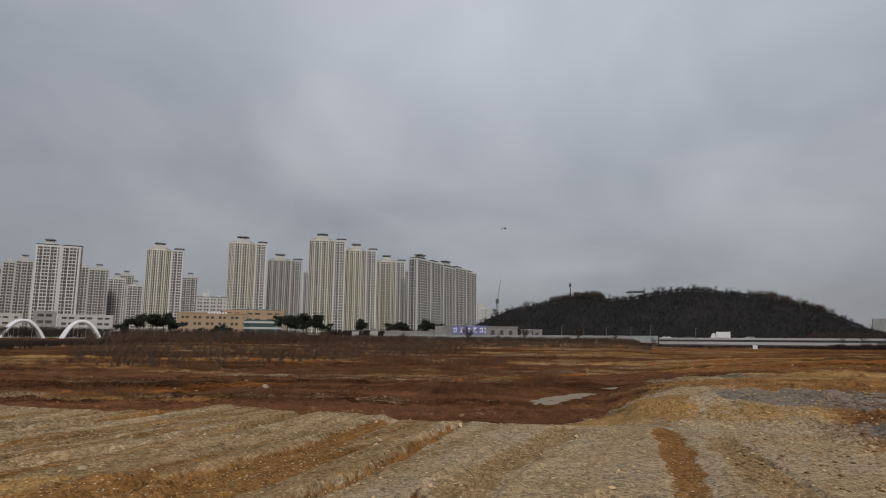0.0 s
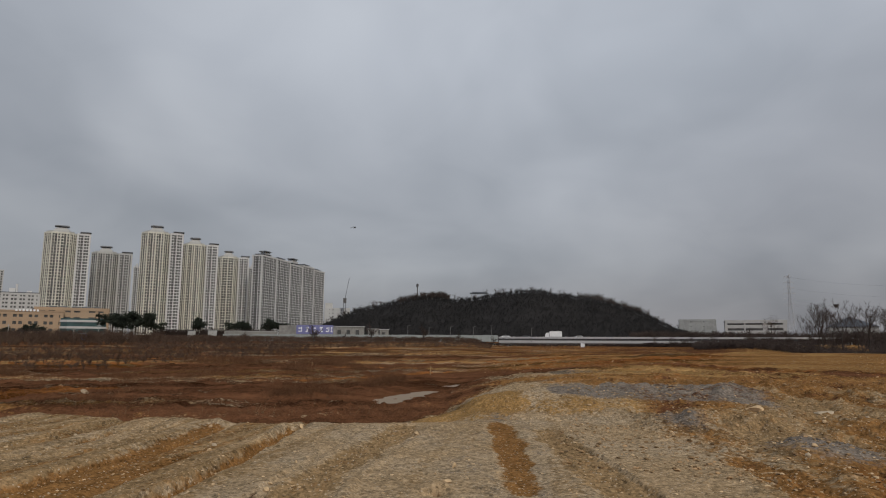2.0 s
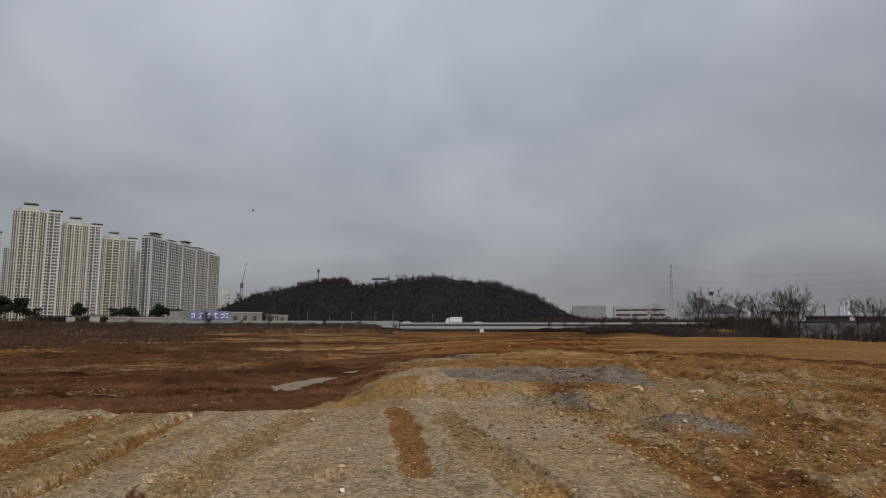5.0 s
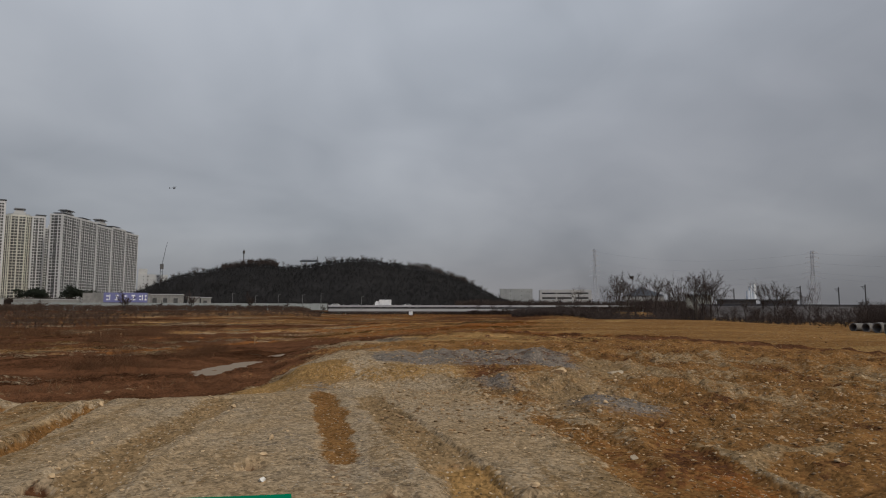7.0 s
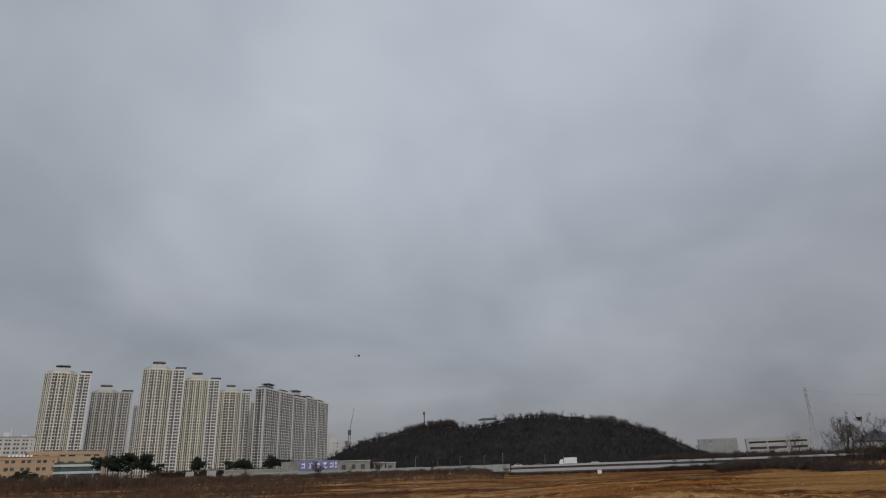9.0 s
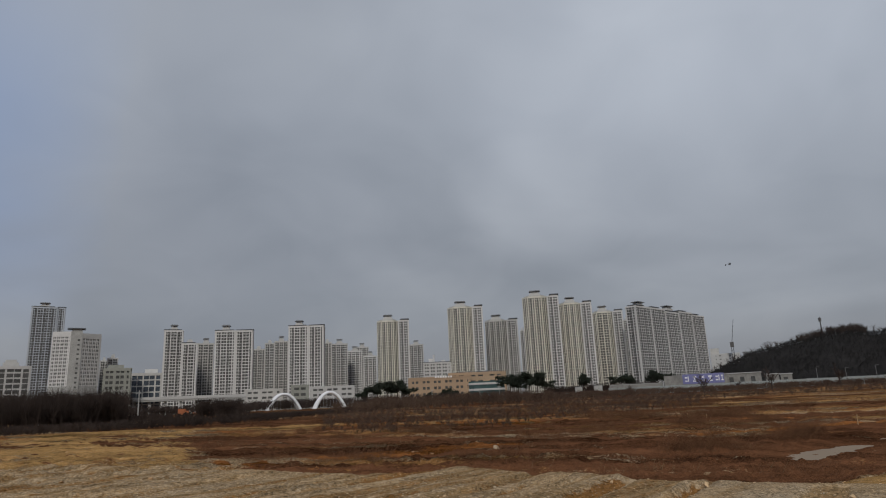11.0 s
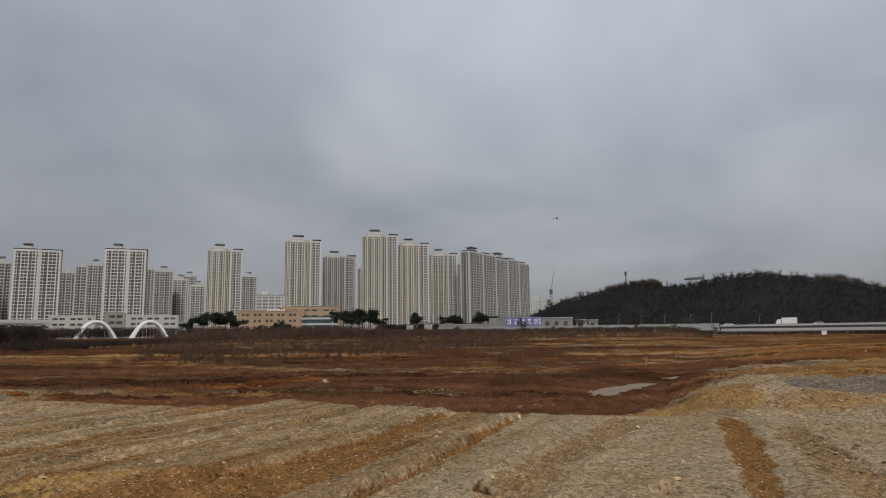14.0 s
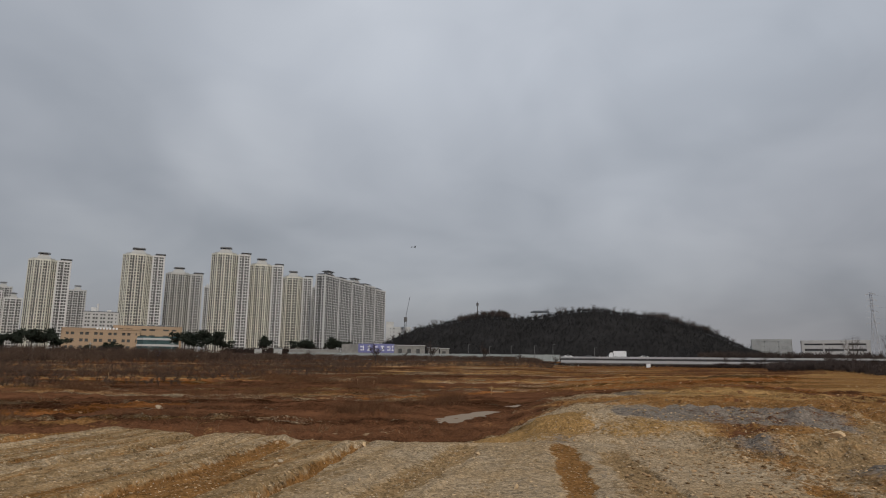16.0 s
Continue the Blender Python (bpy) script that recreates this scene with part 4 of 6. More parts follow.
def tower(az0, az1, el_top, dist, label, turn=0.0, split=0.68, wing_drop=0.0, shape="facet", wall=None, wing_wall=None, el_base=None, hat=True, depth=0.8, group="apartment towers", bay=2.6):
    """One tower block seen between two directions: a main shaft, a wing on its right, and a crowned roof."""
    az = (az0 + az1) / 2
    w = wide(az0, az1, dist)
    top = up(el_top, dist) - 1.0
    root = thing("apartment_tower", spot(az, dist, 0.6, turn), label, "apartment tower", group)
    wall = wall or M_WHITE
    if shape == "facet":
        wm = w * split
        xm = -w / 2 + wm / 2
        block(root, facet(wm, wm * depth, xm), 0, top, wall=wall, edges=range(5), bay=bay * 0.92, pier=0.50, spandrel=0.70, deep=0.55)
        ww = w - wm - 0.6
        block(root, rect(ww, wm * depth * 0.8, w / 2 - ww / 2, wm * 0.10), 0, top - wing_drop, wall=wing_wall or wall, edges=(0, 1, 3), bay=bay, pier=0.56, spandrel=0.82, ends=1.0)
        part("cornice", Acc().prism([(x * 0.86 + xm * 0.14, y + 0.8) for x, y in facet(wm, wm * depth * 0.8, xm)], top + 0.35, top + 2.2), M_PALE, root)
        crown(root, xm + wm * 0.02, wm * 0.2, wm * 0.46, wm * 0.3, top + 1.4, hat)
        part("roof_slab", Acc().box(w / 2 - ww * 0.8, w / 2 + 0.8, wm * 0.06, wm * 0.5, top - wing_drop + 1.9, top - wing_drop + 2.4), M_ROOF, root)
        part("lift_house", Acc().box(w / 2 - ww * 0.7, w / 2 - 0.6, wm * 0.12, wm * 0.45, top - wing_drop + 0.3, top - wing_drop + 1.9), M_PALE, root)
    elif shape == "slab":
        wm = w * split
        block(root, rect(wm, 12.0, -w / 2 + wm / 2), 0, top, wall=wall, edges=(0, 1, 3), bay=2.7, pier=0.50, spandrel=0.74, ends=1.2)
        ww = w - wm - 0.4
        if ww > 2.5:
            block(root, rect(ww, 11.0, w / 2 - ww / 2, 1.2), 0, top - wing_drop, wall=wing_wall or wall, edges=(0, 1), bay=2.7, pier=0.50, spandrel=0.74, ends=1.2)
            part("roof_slab", Acc().box(w / 2 - ww, w / 2 + 0.9, 0.6, 10.0, top - wing_drop + 1.2, top - wing_drop + 1.6), M_ROOF, root)
        part("roof_slab", Acc().box(-w / 2 - 0.7, -w / 2 + wm * 0.9, -0.2, 10.5, top + 1.2, top + 1.6), M_ROOF, root)
        crown(root, -w / 2 + wm * 0.5, 2.5, wm * 0.42, 6.0, top, hat)
    else:
        block(root, rect(w, 12.0), 0, top, wall=wall, edges=(0, 1, 3), bay=bay)
        crown(root, 0, 2.5, w * 0.4, 5.0, top, hat)
    return root


CREAM = "cream and white apartment tower with crowned roof"
WHITE = "white apartment tower with a flat dark roof slab"
# the near row, right of the arches
tower(-18.80, -15.69, 8.2, 680, CREAM, wall=M_CREAM, wing_wall=M_WHITE, split=0.70)
tower(-15.50, -12.62, 6.85, 730, "grey apartment tower with bowed front, half hidden", wall=M_GREY, wing_wall=M_PALE, split=0.66)
tower(-12.02, -8.85, 8.75, 660, "tallest cream apartment tower with crowned roof", wall=M_CREAM, wing_wall=M_WHITE, split=0.68)
tower(-8.84, -6.05, 7.95, 680, CREAM, wall=M_CREAM, wing_wall=M_WHITE, split=0.66)
tower(-6.02, -3.48, 7.0, 715, CREAM, wall=M_CREAM, wing_wall=M_WHITE, split=0.66)
# the left group
tower(-25.18, -22.38, 7.25, 700, "white apartment tower with bowed front and grey side", wall=M_CREAM, wing_wall=M_WHITE, split=0.66)
tower(-32.90, -29.92, 6.98, 620, WHITE, shape="slab", split=0.56, turn=-8)
tower(-38.95, -35.92, 6.65, 620, WHITE, shape="slab", split=0.54, turn=-6)
tower(-42.88, -41.42, 6.68, 640, WHITE, shape="slab", split=0.97)
tower(-41.48, -40.30, 5.62, 630, "lower white apartment slab beside a tower", shape="slab", split=0.97, hat=False)
GREYBACK = "grey apartment block standing behind others"
for a0, a1, el, d, wl in ((-40.25, -39.05, 5.60, 690, M_GREY), (-35.85, -34.9, 5.05, 760, M_GREY), (-34.85, -34.1, 5.55, 720, M_PALE), (-34.05, -32.95, 5.70, 720, M_GREY), (-29.9, -29.25, 5.50, 760, M_GREY),
                          (-29.2, -27.85, 5.35, 760, M_PALE), (-27.8, -26.6, 4.70, 800, M_WHITE), (-27.1, -26.0, 5.0, 900, M_PALE), (-26.4, -25.3, 4.2, 800, M_WHITE), (-22.35, -21.15, 5.05, 860, M_PALE),
                          (-12.42, -12.0, 5.85, 860, M_PALE), (-3.46, -2.95, 6.15, 830, M_GREY), (-47.4, -46.9, 4.3, 760, M_PALE), (-46.9, -46.2, 4.5, 740, M_WHITE)):
    tower(a0, a1, el, d, GREYBACK, shape="plain", wall=wl, hat=(a1 - a0) > 1.0, bay=2.5)


def long_slab():
    """The long block that runs away from the field: four joined stairwells with roof houses."""
    ax, ay, bx, by = -28.0, 681.0, 43.4, 822.0
    length = math.hypot(bx - ax, by - ay)
    turn = math.degrees(math.atan2(by - ay, bx - ax))
    root = thing("apartment_slab", pose(ax, ay, 0.6, 0, 0, turn), "long white apartment slab with rows of balconies", "apartment block", "apartment towers")
    n = 5
    seg = length / n
    for i in range(n):
        plan = [(i * seg + 0.3, 0), ((i + 1) * seg - 0.3, 0), ((i + 1) * seg - 0.3, 11.5), (i * seg + 0.3, 11.5)]
        block(root, plan, 0, 88.0 - (2.0 if i in (2, 4) else 0), bay=3.7, pier=0.52, spandrel=0.68, slots=3, deep=0.16, edges=(0, 3) if i == 0 else (0, 1) if i == n - 1 else (0,), wall=M_WHITE, ends=1.5)
        part("roof_slab", Acc().box(i * seg + 1, (i + 1) * seg - seg * 0.45, -0.8, 9.5, 89.4 - (2.0 if i in (2, 4) else 0), 90.0 - (2.0 if i in (2, 4) else 0)), M_ROOF, root)
        if i in (0, 2):
            crown(root, i * seg + seg * 0.5, 2, seg * 0.45, 7, 88.0)


long_slab()


def hotel():
    """A corner block: two window fronts that meet at a bare stair core, over a grey podium."""
    d = 700
    root = thing("hotel_building", spot(-49.2, d, 0.6, 0), "pale office block with square windows and grey core", "office building")
    top = up(6.55, d) - 0.6
    foot = top - 51.0
    x0, x1, x2, x3 = (wide(-48.6, a, d) for a in (-50.2, -48.95, -48.2, -46.85))
    fronts = (([(x0, 4.0), (x1, 0.0), (x1, 20.0), (x0, 24.0)], M_WHITE, top), ([(x2, 0.0), (x3, 9.0), (x3 - 8, 24.0), (x2, 20.0)], M_PALE, top - 1.5))
    for plan, wl, t in fronts:
        block(root, plan, foot, t - 4, fh=3.4, bay=1.75, pier=0.62, spandrel=1.35, wall=wl, edges=(0,), ends=1.0, slots=0)
        part("podium", Acc().prism([(x, y - 0.6) for x, y in plan], 0, foot), M_CONC, root, "plain grey lower storeys")
        part("attic_band", Acc().prism([(x, y - 0.7) for x, y in plan], t - 3.4, t), wl, root)
    part("core", Acc().box(x1 - 0.2, x2 + 0.2, -0.8, 17, 0, top + 0.8), M_CONC, root, "bare grey stair core")
    for k in range(11):
        part("core_window", Acc().box(x1 + (x2 - x1) * 0.62, x1 + (x2 - x1) * 0.82, -0.95, -0.7, top - 9 - k * 4.4, top - 7.4 - k * 4.4), M_GLASS, root)
    part("roof_slab", Acc().box(x1 - 3.5, x2 + 2.5, -1.8, 12, top + 2.6, top + 3.3), M_ROOF, root)
    part("roof_house", Acc().box(x1 + 0.5, x2 - 0.5, 0.5, 10, top + 0.8, top + 2.6), M_PALE, root)


hotel()
tower(-52.3, -50.1, 8.35, 840, "slender tower with bluish glazing and oversailing roof", shape="slab", split=0.76, wall=M_SLIM, wing_wall=M_SLIM, group="")
tower(-54.5, -52.0, 3.9, 420, "low grey office block beyond the trees", shape="plain", wall=M_PALE, hat=False, group="", bay=3.5)


def low_building(name, az0, az1, el0, el1, dist, wall, label, category, fh=3.6, bay=4.0, pier=1.2, spandrel=1.6, glass=None, turn=0.0, depth=14.0, roof=None):
    az, w = (az0 + az1) / 2, wide(az0, az1, dist)
    z0, z1 = max(0.0, up(el0, dist) - 8), up(el1, dist)
    root = thing(name, spot(az, dist, 0.4, turn), label, category)
    block(root, rect(w, depth), 0, z1 - 0.4, fh=fh, bay=bay, pier=pier, spandrel=spandrel, wall=wall, glass=glass, edges=(0, 1, 3), pieces=True, slots=0)
    if roof:
        part("roof_edge", Acc().box(-w / 2 - 0.5, w / 2 + 0.5, -0.7, depth + 0.5, z1 + 0.3, z1 + 0.9), roof, root)
    return root, w, z1


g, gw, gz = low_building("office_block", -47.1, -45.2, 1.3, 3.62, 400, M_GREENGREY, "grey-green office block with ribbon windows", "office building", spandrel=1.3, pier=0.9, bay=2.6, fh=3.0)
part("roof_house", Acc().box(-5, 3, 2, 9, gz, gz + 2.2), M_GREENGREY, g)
g, gw, gz = low_building("office_block", -45.15, -42.95, 1.3, 3.2, 420, M_GREY, "dark glazed office block with white frames", "office building", bay=3.0, pier=0.5, spandrel=0.7, glass=M_GLASSBLUE, fh=3.4)
part("roof_house", Acc().box(-1, 6, 3, 9, gz, gz + 2.6), M_WHITE, g)
g, gw, gz = low_building("flats_block", -21.15, -18.75, 1.5, 3.35, 620, M_PALE, "white mid-rise flats with dark cornice", "apartment block", bay=2.9, fh=3.0, roof=M_ROOF)
part("roof_house", Acc().box(-8, -4, 3, 8, gz, gz + 4.2), M_WHITE, g)
part("roof_house", Acc().box(4, 7.5, 3, 8, gz, gz + 2.4), M_WHITE, g)
part("pipe_vent", Acc().tube((-3.0, 4, gz), (-3.0, 4, gz + 7.5), 0.8, 0.8, 8, True), M_WHITE, g)


def school():
    """The tan brick hall with its glazed teal corner."""
    d = 380
    w = wide(-22.45, -13.75, d)
    root = thing("brick_hall", spot(-18.1, d, 0.4, 5), "long tan brick building with glazed teal corner", "public building")
    top = up(2.35, d) - 0.4
    xl = -w / 2
    block(root, [(xl, 0), (xl + w * 0.62, 0), (xl + w * 0.62, 16), (xl, 16)], 0, top - 2.6, fh=3.5, bay=3.4, pier=1.5, spandrel=2.0, wall=M_BRICK, edges=(0, 3), pieces=True, slots=0)
    block(root, [(xl + w * 0.40, 5), (xl + w * 0.99, 5), (xl + w * 0.99, 20), (xl + w * 0.40, 20)], 0, top, fh=3.5, bay=6.0, pier=2.4, spandrel=2.4, wall=M_BRICK, edges=(0, 1), pieces=True, slots=0)
    part("roof_edge", Acc().box(xl - 0.5, xl + w * 0.63, -0.8, 16, top - 2.0, top - 1.4), M_BRICK, root)
    acc = Acc()
    for k in range(5):
        acc.box(xl + w * (0.52 + 0.09 * k), xl + w * (0.57 + 0.09 * k), 8, 12, top + 0.6, top + 1.5)
    part("roof_duct", acc, M_ROOF, root, kind="stuff")
    # glazed corner: bands of glass and pale sills
    xg, wg = xl + w * 0.60, w * 0.36
    part("glazed_corner", Acc().prism(facet(wg, 9, xg + wg / 2, -4.5, 0.16), 0, top - 5.0), M_TEAL, root, "teal glass storeys")
    for k in range(3):
        z = 3.2 + k * 3.3
        part("sill_band", Acc().prism(facet(wg + 0.6, 9, xg + wg / 2, -4.9, 0.16), z, z + 1.1), M_PALE, root)
    part("sign_panel", Acc().box(xg + wg * 0.45, xg + wg * 0.62, -5.8, -5.4, 0.6, 4.0), M_BLUESIGN, root, "blue panel at the door")
    acc = Acc()
    for k in range(7):
        acc.box(xl + w * 0.26 + k * 1.5, xl + w * 0.26 + k * 1.5 + 0.9, -0.95, -0.75, top - 2.0, top - 1.0)
    part("lettering_bar", acc, M_WHITEPLAIN, root, kind="stuff")


school()


def podiums():
    """White low buildings and the walkway roof behind the arches."""
    d = 430
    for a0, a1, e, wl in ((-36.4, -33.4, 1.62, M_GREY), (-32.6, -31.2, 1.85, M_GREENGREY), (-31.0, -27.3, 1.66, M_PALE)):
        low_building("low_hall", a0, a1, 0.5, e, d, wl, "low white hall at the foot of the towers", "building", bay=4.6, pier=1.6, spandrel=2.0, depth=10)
    root = thing("elevated_walkway", spot(-40.8, 410, 0.3, 0), "long raised roadway with pale edge on piers", "flyover")
    w = wide(-45.2, -36.2, 410)
    part("deck", Acc().box(-w / 2, w / 2, 0, 8, up(0.98, 410), up(1.30, 410) - 0.3), M_CONC, root)
    part("parapet", Acc().box(-w / 2, w / 2, -0.3, 0.1, up(1.12, 410), up(1.34, 410)), M_PALE, root)
    for k in range(8):
        x = -w / 2 + 3 + k * (w - 6) / 7
        part("pier", Acc().box(x - 0.7, x + 0.7, 2, 5, -0.5, up(0.98, 410)), M_CONC, root)


podiums()


def arch(az, az0, az1):
    """A white tied arch: two leaning box ribs joined by struts, with hangers to the deck."""
    d = 300
    w = wide(az0, az1, d)
    rise = up(1.26, d) - up(-0.36, d)
    z0 = up(-0.40, d)
    root = thing("arch_bridge", spot(az, d, z0, 14), "white steel arch over a footbridge", "bridge", "arches")
    for side, lean in ((0.0, 0.35), (4.5, -0.35)):
        n, ring = 30, 8
        line = [Vector((s * w / 2, side + lean * (1 - s * s) * 3, rise * (1 - abs(s) ** 2.2))) for s in (-1 + 2 * k / n for k in range(n + 1))]
        vs = []
        for k, p in enumerate(line):
            along = (line[min(k + 1, n)] - line[max(k - 1, 0)]).normalized()
            out = Vector((0, 1, 0)).cross(along).normalized()
            vs += [tuple(p + out * 0.62 * math.cos(2 * math.pi * i / ring) + Vector((0, 0.5 * math.sin(2 * math.pi * i / ring), 0))) for i in range(ring)]
        fs = [(k * ring + i, k * ring + (i + 1) % ring, (k + 1) * ring + (i + 1) % ring, (k + 1) * ring + i) for k in range(n) for i in range(ring)]
        part("arch_rib", Acc().add(vs, fs), M_ARCH, root, smooth=True)
    acc = Acc()
    for k in range(1, 10):
        s = -1 + 2 * k / 10
        z = rise * (1 - abs(s) ** 2.2)
        acc.tube((s * w / 2, 1.0, 0.4), (s * w / 2, 1.0, z), 0.035, 0.035, 4)
    part("hanger", acc, M_ARCH, root, kind="stuff")
    acc = Acc()
    for k in range(3, 9):
        s = -1 + 2 * k / 11
        z = rise * (1 - abs(s) ** 2.2)
        acc.tube((s * w / 2, 0.9, z), (s * w / 2, 3.6, z), 0.22, 0.22, 6)
    part("strut", acc, M_ARCH, root, kind="stuff")
    part("deck", Acc().box(-w / 2 - 2, w / 2 + 2, 0.2, 4.4, -0.3, 0.5), M_CONCDARK, root)


arch(-33.15, -34.65, -31.65)
arch(-29.3, -30.7, -27.85)
root = thing("footbridge_ramp", spot(-26.9, 295, 0.0, 10), "low concrete footbridge ramp on posts", "bridge")
part("deck", Acc().box(-11, 9, 0, 3, 0.2, 0.7), M_CONC, root)
for k in range(6):
    part("post", Acc().box(-9 + k * 3.2, -8.7 + k * 3.2, 1, 1.3, -1.2, 1.8), M_CONC, root)

# low white shop and sheds behind the fence
SHED = "pale flat-roofed shed behind the site fence"
for a0, a1, e, d, wl in ((4.1, 6.65, 1.22, 290, M_PLASTER), (6.95, 7.9, 1.02, 290, M_PLASTER), (8.0, 8.8, 0.98, 300, M_PLASTER)):
    w = wide(a0, a1, d)
    root = thing("shed", spot((a0 + a1) / 2, d, 1.0, 0), SHED, "shed", "sheds behind the fence")
    h = up(e, d) - 1.0
    part("wall", Acc().box(-w / 2, w / 2, 0, 7, 0, h - 0.3), wl, root)
    part("roof", Acc().box(-w / 2 - 0.3, w / 2 + 0.3, -0.4, 7.4, h - 0.3, h), M_PALE, root)
    for k in range(max(1, int(w / 4))):
        part("window", Acc().box(-w / 2 + 1 + k * 4, -w / 2 + 2.6 + k * 4, -0.06, 0.05, h * 0.45, h * 0.75), M_GLASS, root)

root = thing("sign_hall", spot(2.34, 275, 1.0, 0), "violet-blue sign board on a pale flat-roofed hall", "sign")
w = wide(0.76, 3.93, 275)
h0, h1 = up(0.52, 275) - 1.0, up(1.30, 275) - 1.0
part("wall", Acc().box(-w / 2 - 7, w / 2 + 1, 0.4, 9, 0, h1 - 0.2), M_PLASTER, root)
part("board", Acc().box(-w / 2, w / 2, 0, 0.38, h0, h1), M_SIGN, root, "violet-blue sign board")
for k, (x, cw) in enumerate(((0.06, 0.09), (0.25, 0.09), (0.47, 0.06), (0.62, 0.10), (0.80, 0.09), (0.93, 0.05))):
    hgt = h1 - h0
    strokes = [(0.0, 0.62, 0.24, 0.36), (0.0, 0.62, 0.58, 0.72), (0.78, 1.0, 0.22, 0.80)] if k % 2 == 0 else [(0.0, 1.0, 0.22, 0.34), (0.38, 0.62, 0.34, 0.60), (0.08, 0.92, 0.62, 0.78)]
    for x0, x1, z0, z1 in strokes:
        part("lettering_bar", Acc().box(-w / 2 + (x + cw * x0) * w, -w / 2 + (x + cw * x1) * w, -0.06, -0.01, h0 + z0 * hgt, h0 + z1 * hgt), M_WHITEPLAIN, root)

# low wall and white site cabins before the towers
w = wide(-5.2, -0.85, 283)
root = thing("low_wall", spot(-3.0, 283, 1.0, 0), "long low pale concrete wall below the towers", "wall", kind="structure")
part("wall", Acc().box(-w / 2, w / 2, 0, 0.5, 0, up(0.70, 283) - 1.0), M_PLASTER, root)
part("coping", Acc().box(-w / 2, w / 2, -0.1, 0.6, up(0.70, 283) - 1.0, up(0.75, 283) - 1.0), M_CONC, root)
for a0, a1, e in ((-8.06, -7.45, 0.70), (-6.48, -5.77, 0.77)):
    w, h = wide(a0, a1, 282), up(e, 282) - 1.0
    root = thing("site_cabin", spot((a0 + a1) / 2, 282, 1.0, 0), "small white site cabin with a dark roof edge", "cabin", "site cabins")
    part("wall", Acc().box(-w / 2, w / 2, 0, 2.4, 0, h), M_CONC, root)
    part("roof", Acc().box(-w / 2 - 0.15, w / 2 + 0.15, -0.15, 2.55, h, h + 0.2), M_ROOF, root)


def crane_site():
    d = 700
    g, gw, gz = low_building("pale_block", 3.15, 5.3, 1.2, 2.75, d, M_PALE, "pale block under a tower crane", "building", bay=6, pier=4.5, spandrel=2.6)
    part("roof_house", Acc().box(-gw / 2, -gw / 2 + 8, 3, 10, gz, gz + 6), M_GREY, g)
    root = thing("tower_crane", spot(4.86, d - 8, 0.6), "thin grey luffing tower crane", "crane")
    m1 = up(3.6, d)
    acc = Acc()
    for x, y in ((-1, -1), (1, -1), (1, 1), (-1, 1)):
        acc.tube((x, y, 0), (x, y, m1), 0.36, 0.36, 4)
    for k in range(14):
        z = m1 * k / 14
        acc.tube((-1, -1, z), (1, -1, z + m1 / 14), 0.2, 0.2, 3)
    part("mast", acc, M_ROOF, root)
    part("cab", Acc().box(-1.6, 1.8, -1.6, 1.6, m1 - 5.0, m1), M_DARKSTEEL, root)
    acc = Acc()
    tip = (4.4, 0, up(5.4, d))
    for y in (-0.7, 0.7):
        acc.tube((0.4, y, m1), tip, 0.42, 0.24, 4)
    part("jib", acc, M_ROOF, root)


crane_site()

# ---- fence, elevated road, vehicles ----
def site_fence(x0, y0, x1, y1, z0, h, label):
    length = math.hypot(x1 - x0, y1 - y0)
    root = thing("site_fence", pose(x0, y0, z0, 0, 0, math.degrees(math.atan2(y1 - y0, x1 - x0))), label, "fence", kind="structure")
    n = max(2, int(length / 3.0))
    panel = Acc().box(0.03, length / n - 0.03, 0, 0.06, 0.15, h).mesh("panel", M_FENCE)
    for k in range(n):
        ob = new("panel", panel)
        ob.parent = root
        ob.location = (k * length / n, 0.02 * (k % 2), 0.05 * math.sin(k * 1.7))
    post = Acc().box(-0.05, 0.05, -0.1, 0, 0, h + 0.1).mesh("post", M_RAIL)
    for k in range(n + 1):
        ob = new("post", post)
        ob.parent = root
        ob.location = (k * length / n, 0, 0)


site_fence(-52, 277, -25, 271, 1.0, 1.9, "low pale sheet-metal site fence")
site_fence(-25, 271, 84, 251, 1.0, 2.8, "pale grey-green sheet-metal site fence")

RX0, RY0, RX1, RY1 = 84.5, 251.0, 216.0, 195.0
ROAD_L = math.hypot(RX1 - RX0, RY1 - RY0)
ROAD = pose(RX0, RY0, 0, 0, 0, math.degrees(math.atan2(RY1 - RY0, RX1 - RX0)))
root = thing("elevated_road", ROAD, "low elevated road with pale barrier rails", "road", kind="structure")


def sloped(acc, y0, y1, za0, za1, zb0, zb1, length=None):
    """A bar along the road whose height falls evenly from its start to its end."""
    L_ = length or ROAD_L
    acc.add([(0, y0, za0), (L_, y0, zb0), (L_, y1, zb0), (0, y1, za0), (0, y0, za1), (L_, y0, zb1), (L_, y1, zb1), (0, y1, za1)],
            [(3, 2, 1, 0), (4, 5, 6, 7), (0, 1, 5, 4), (1, 2, 6, 5), (2, 3, 7, 6), (3, 0, 4, 7)])
    return acc


part("deck", sloped(Acc(), 0.35, 11, 1.75, 2.45, 1.65, 2.45), M_ASPHALT, root)
part("fascia", sloped(Acc(), 0.1, 0.3, 0.75, 1.72, 0.6, 1.55), M_RAIL, root, "pale concrete edge beam")
for y in (0.05, 10.8):
    part("guard_rail", sloped(Acc(), y, y + 0.12, 2.5, 3.15, 2.6, 3.3), M_RAIL, root)
    post = Acc().box(-0.07, 0.07, y + 0.01, y + 0.1, 0, 1.2).mesh("post", M_RAIL)
    for k in range(48):
        s = k / 47
        ob = new("post", post)
        ob.parent = root
        ob.location = (s * ROAD_L, 0, 2.3 - 0.2 * s)
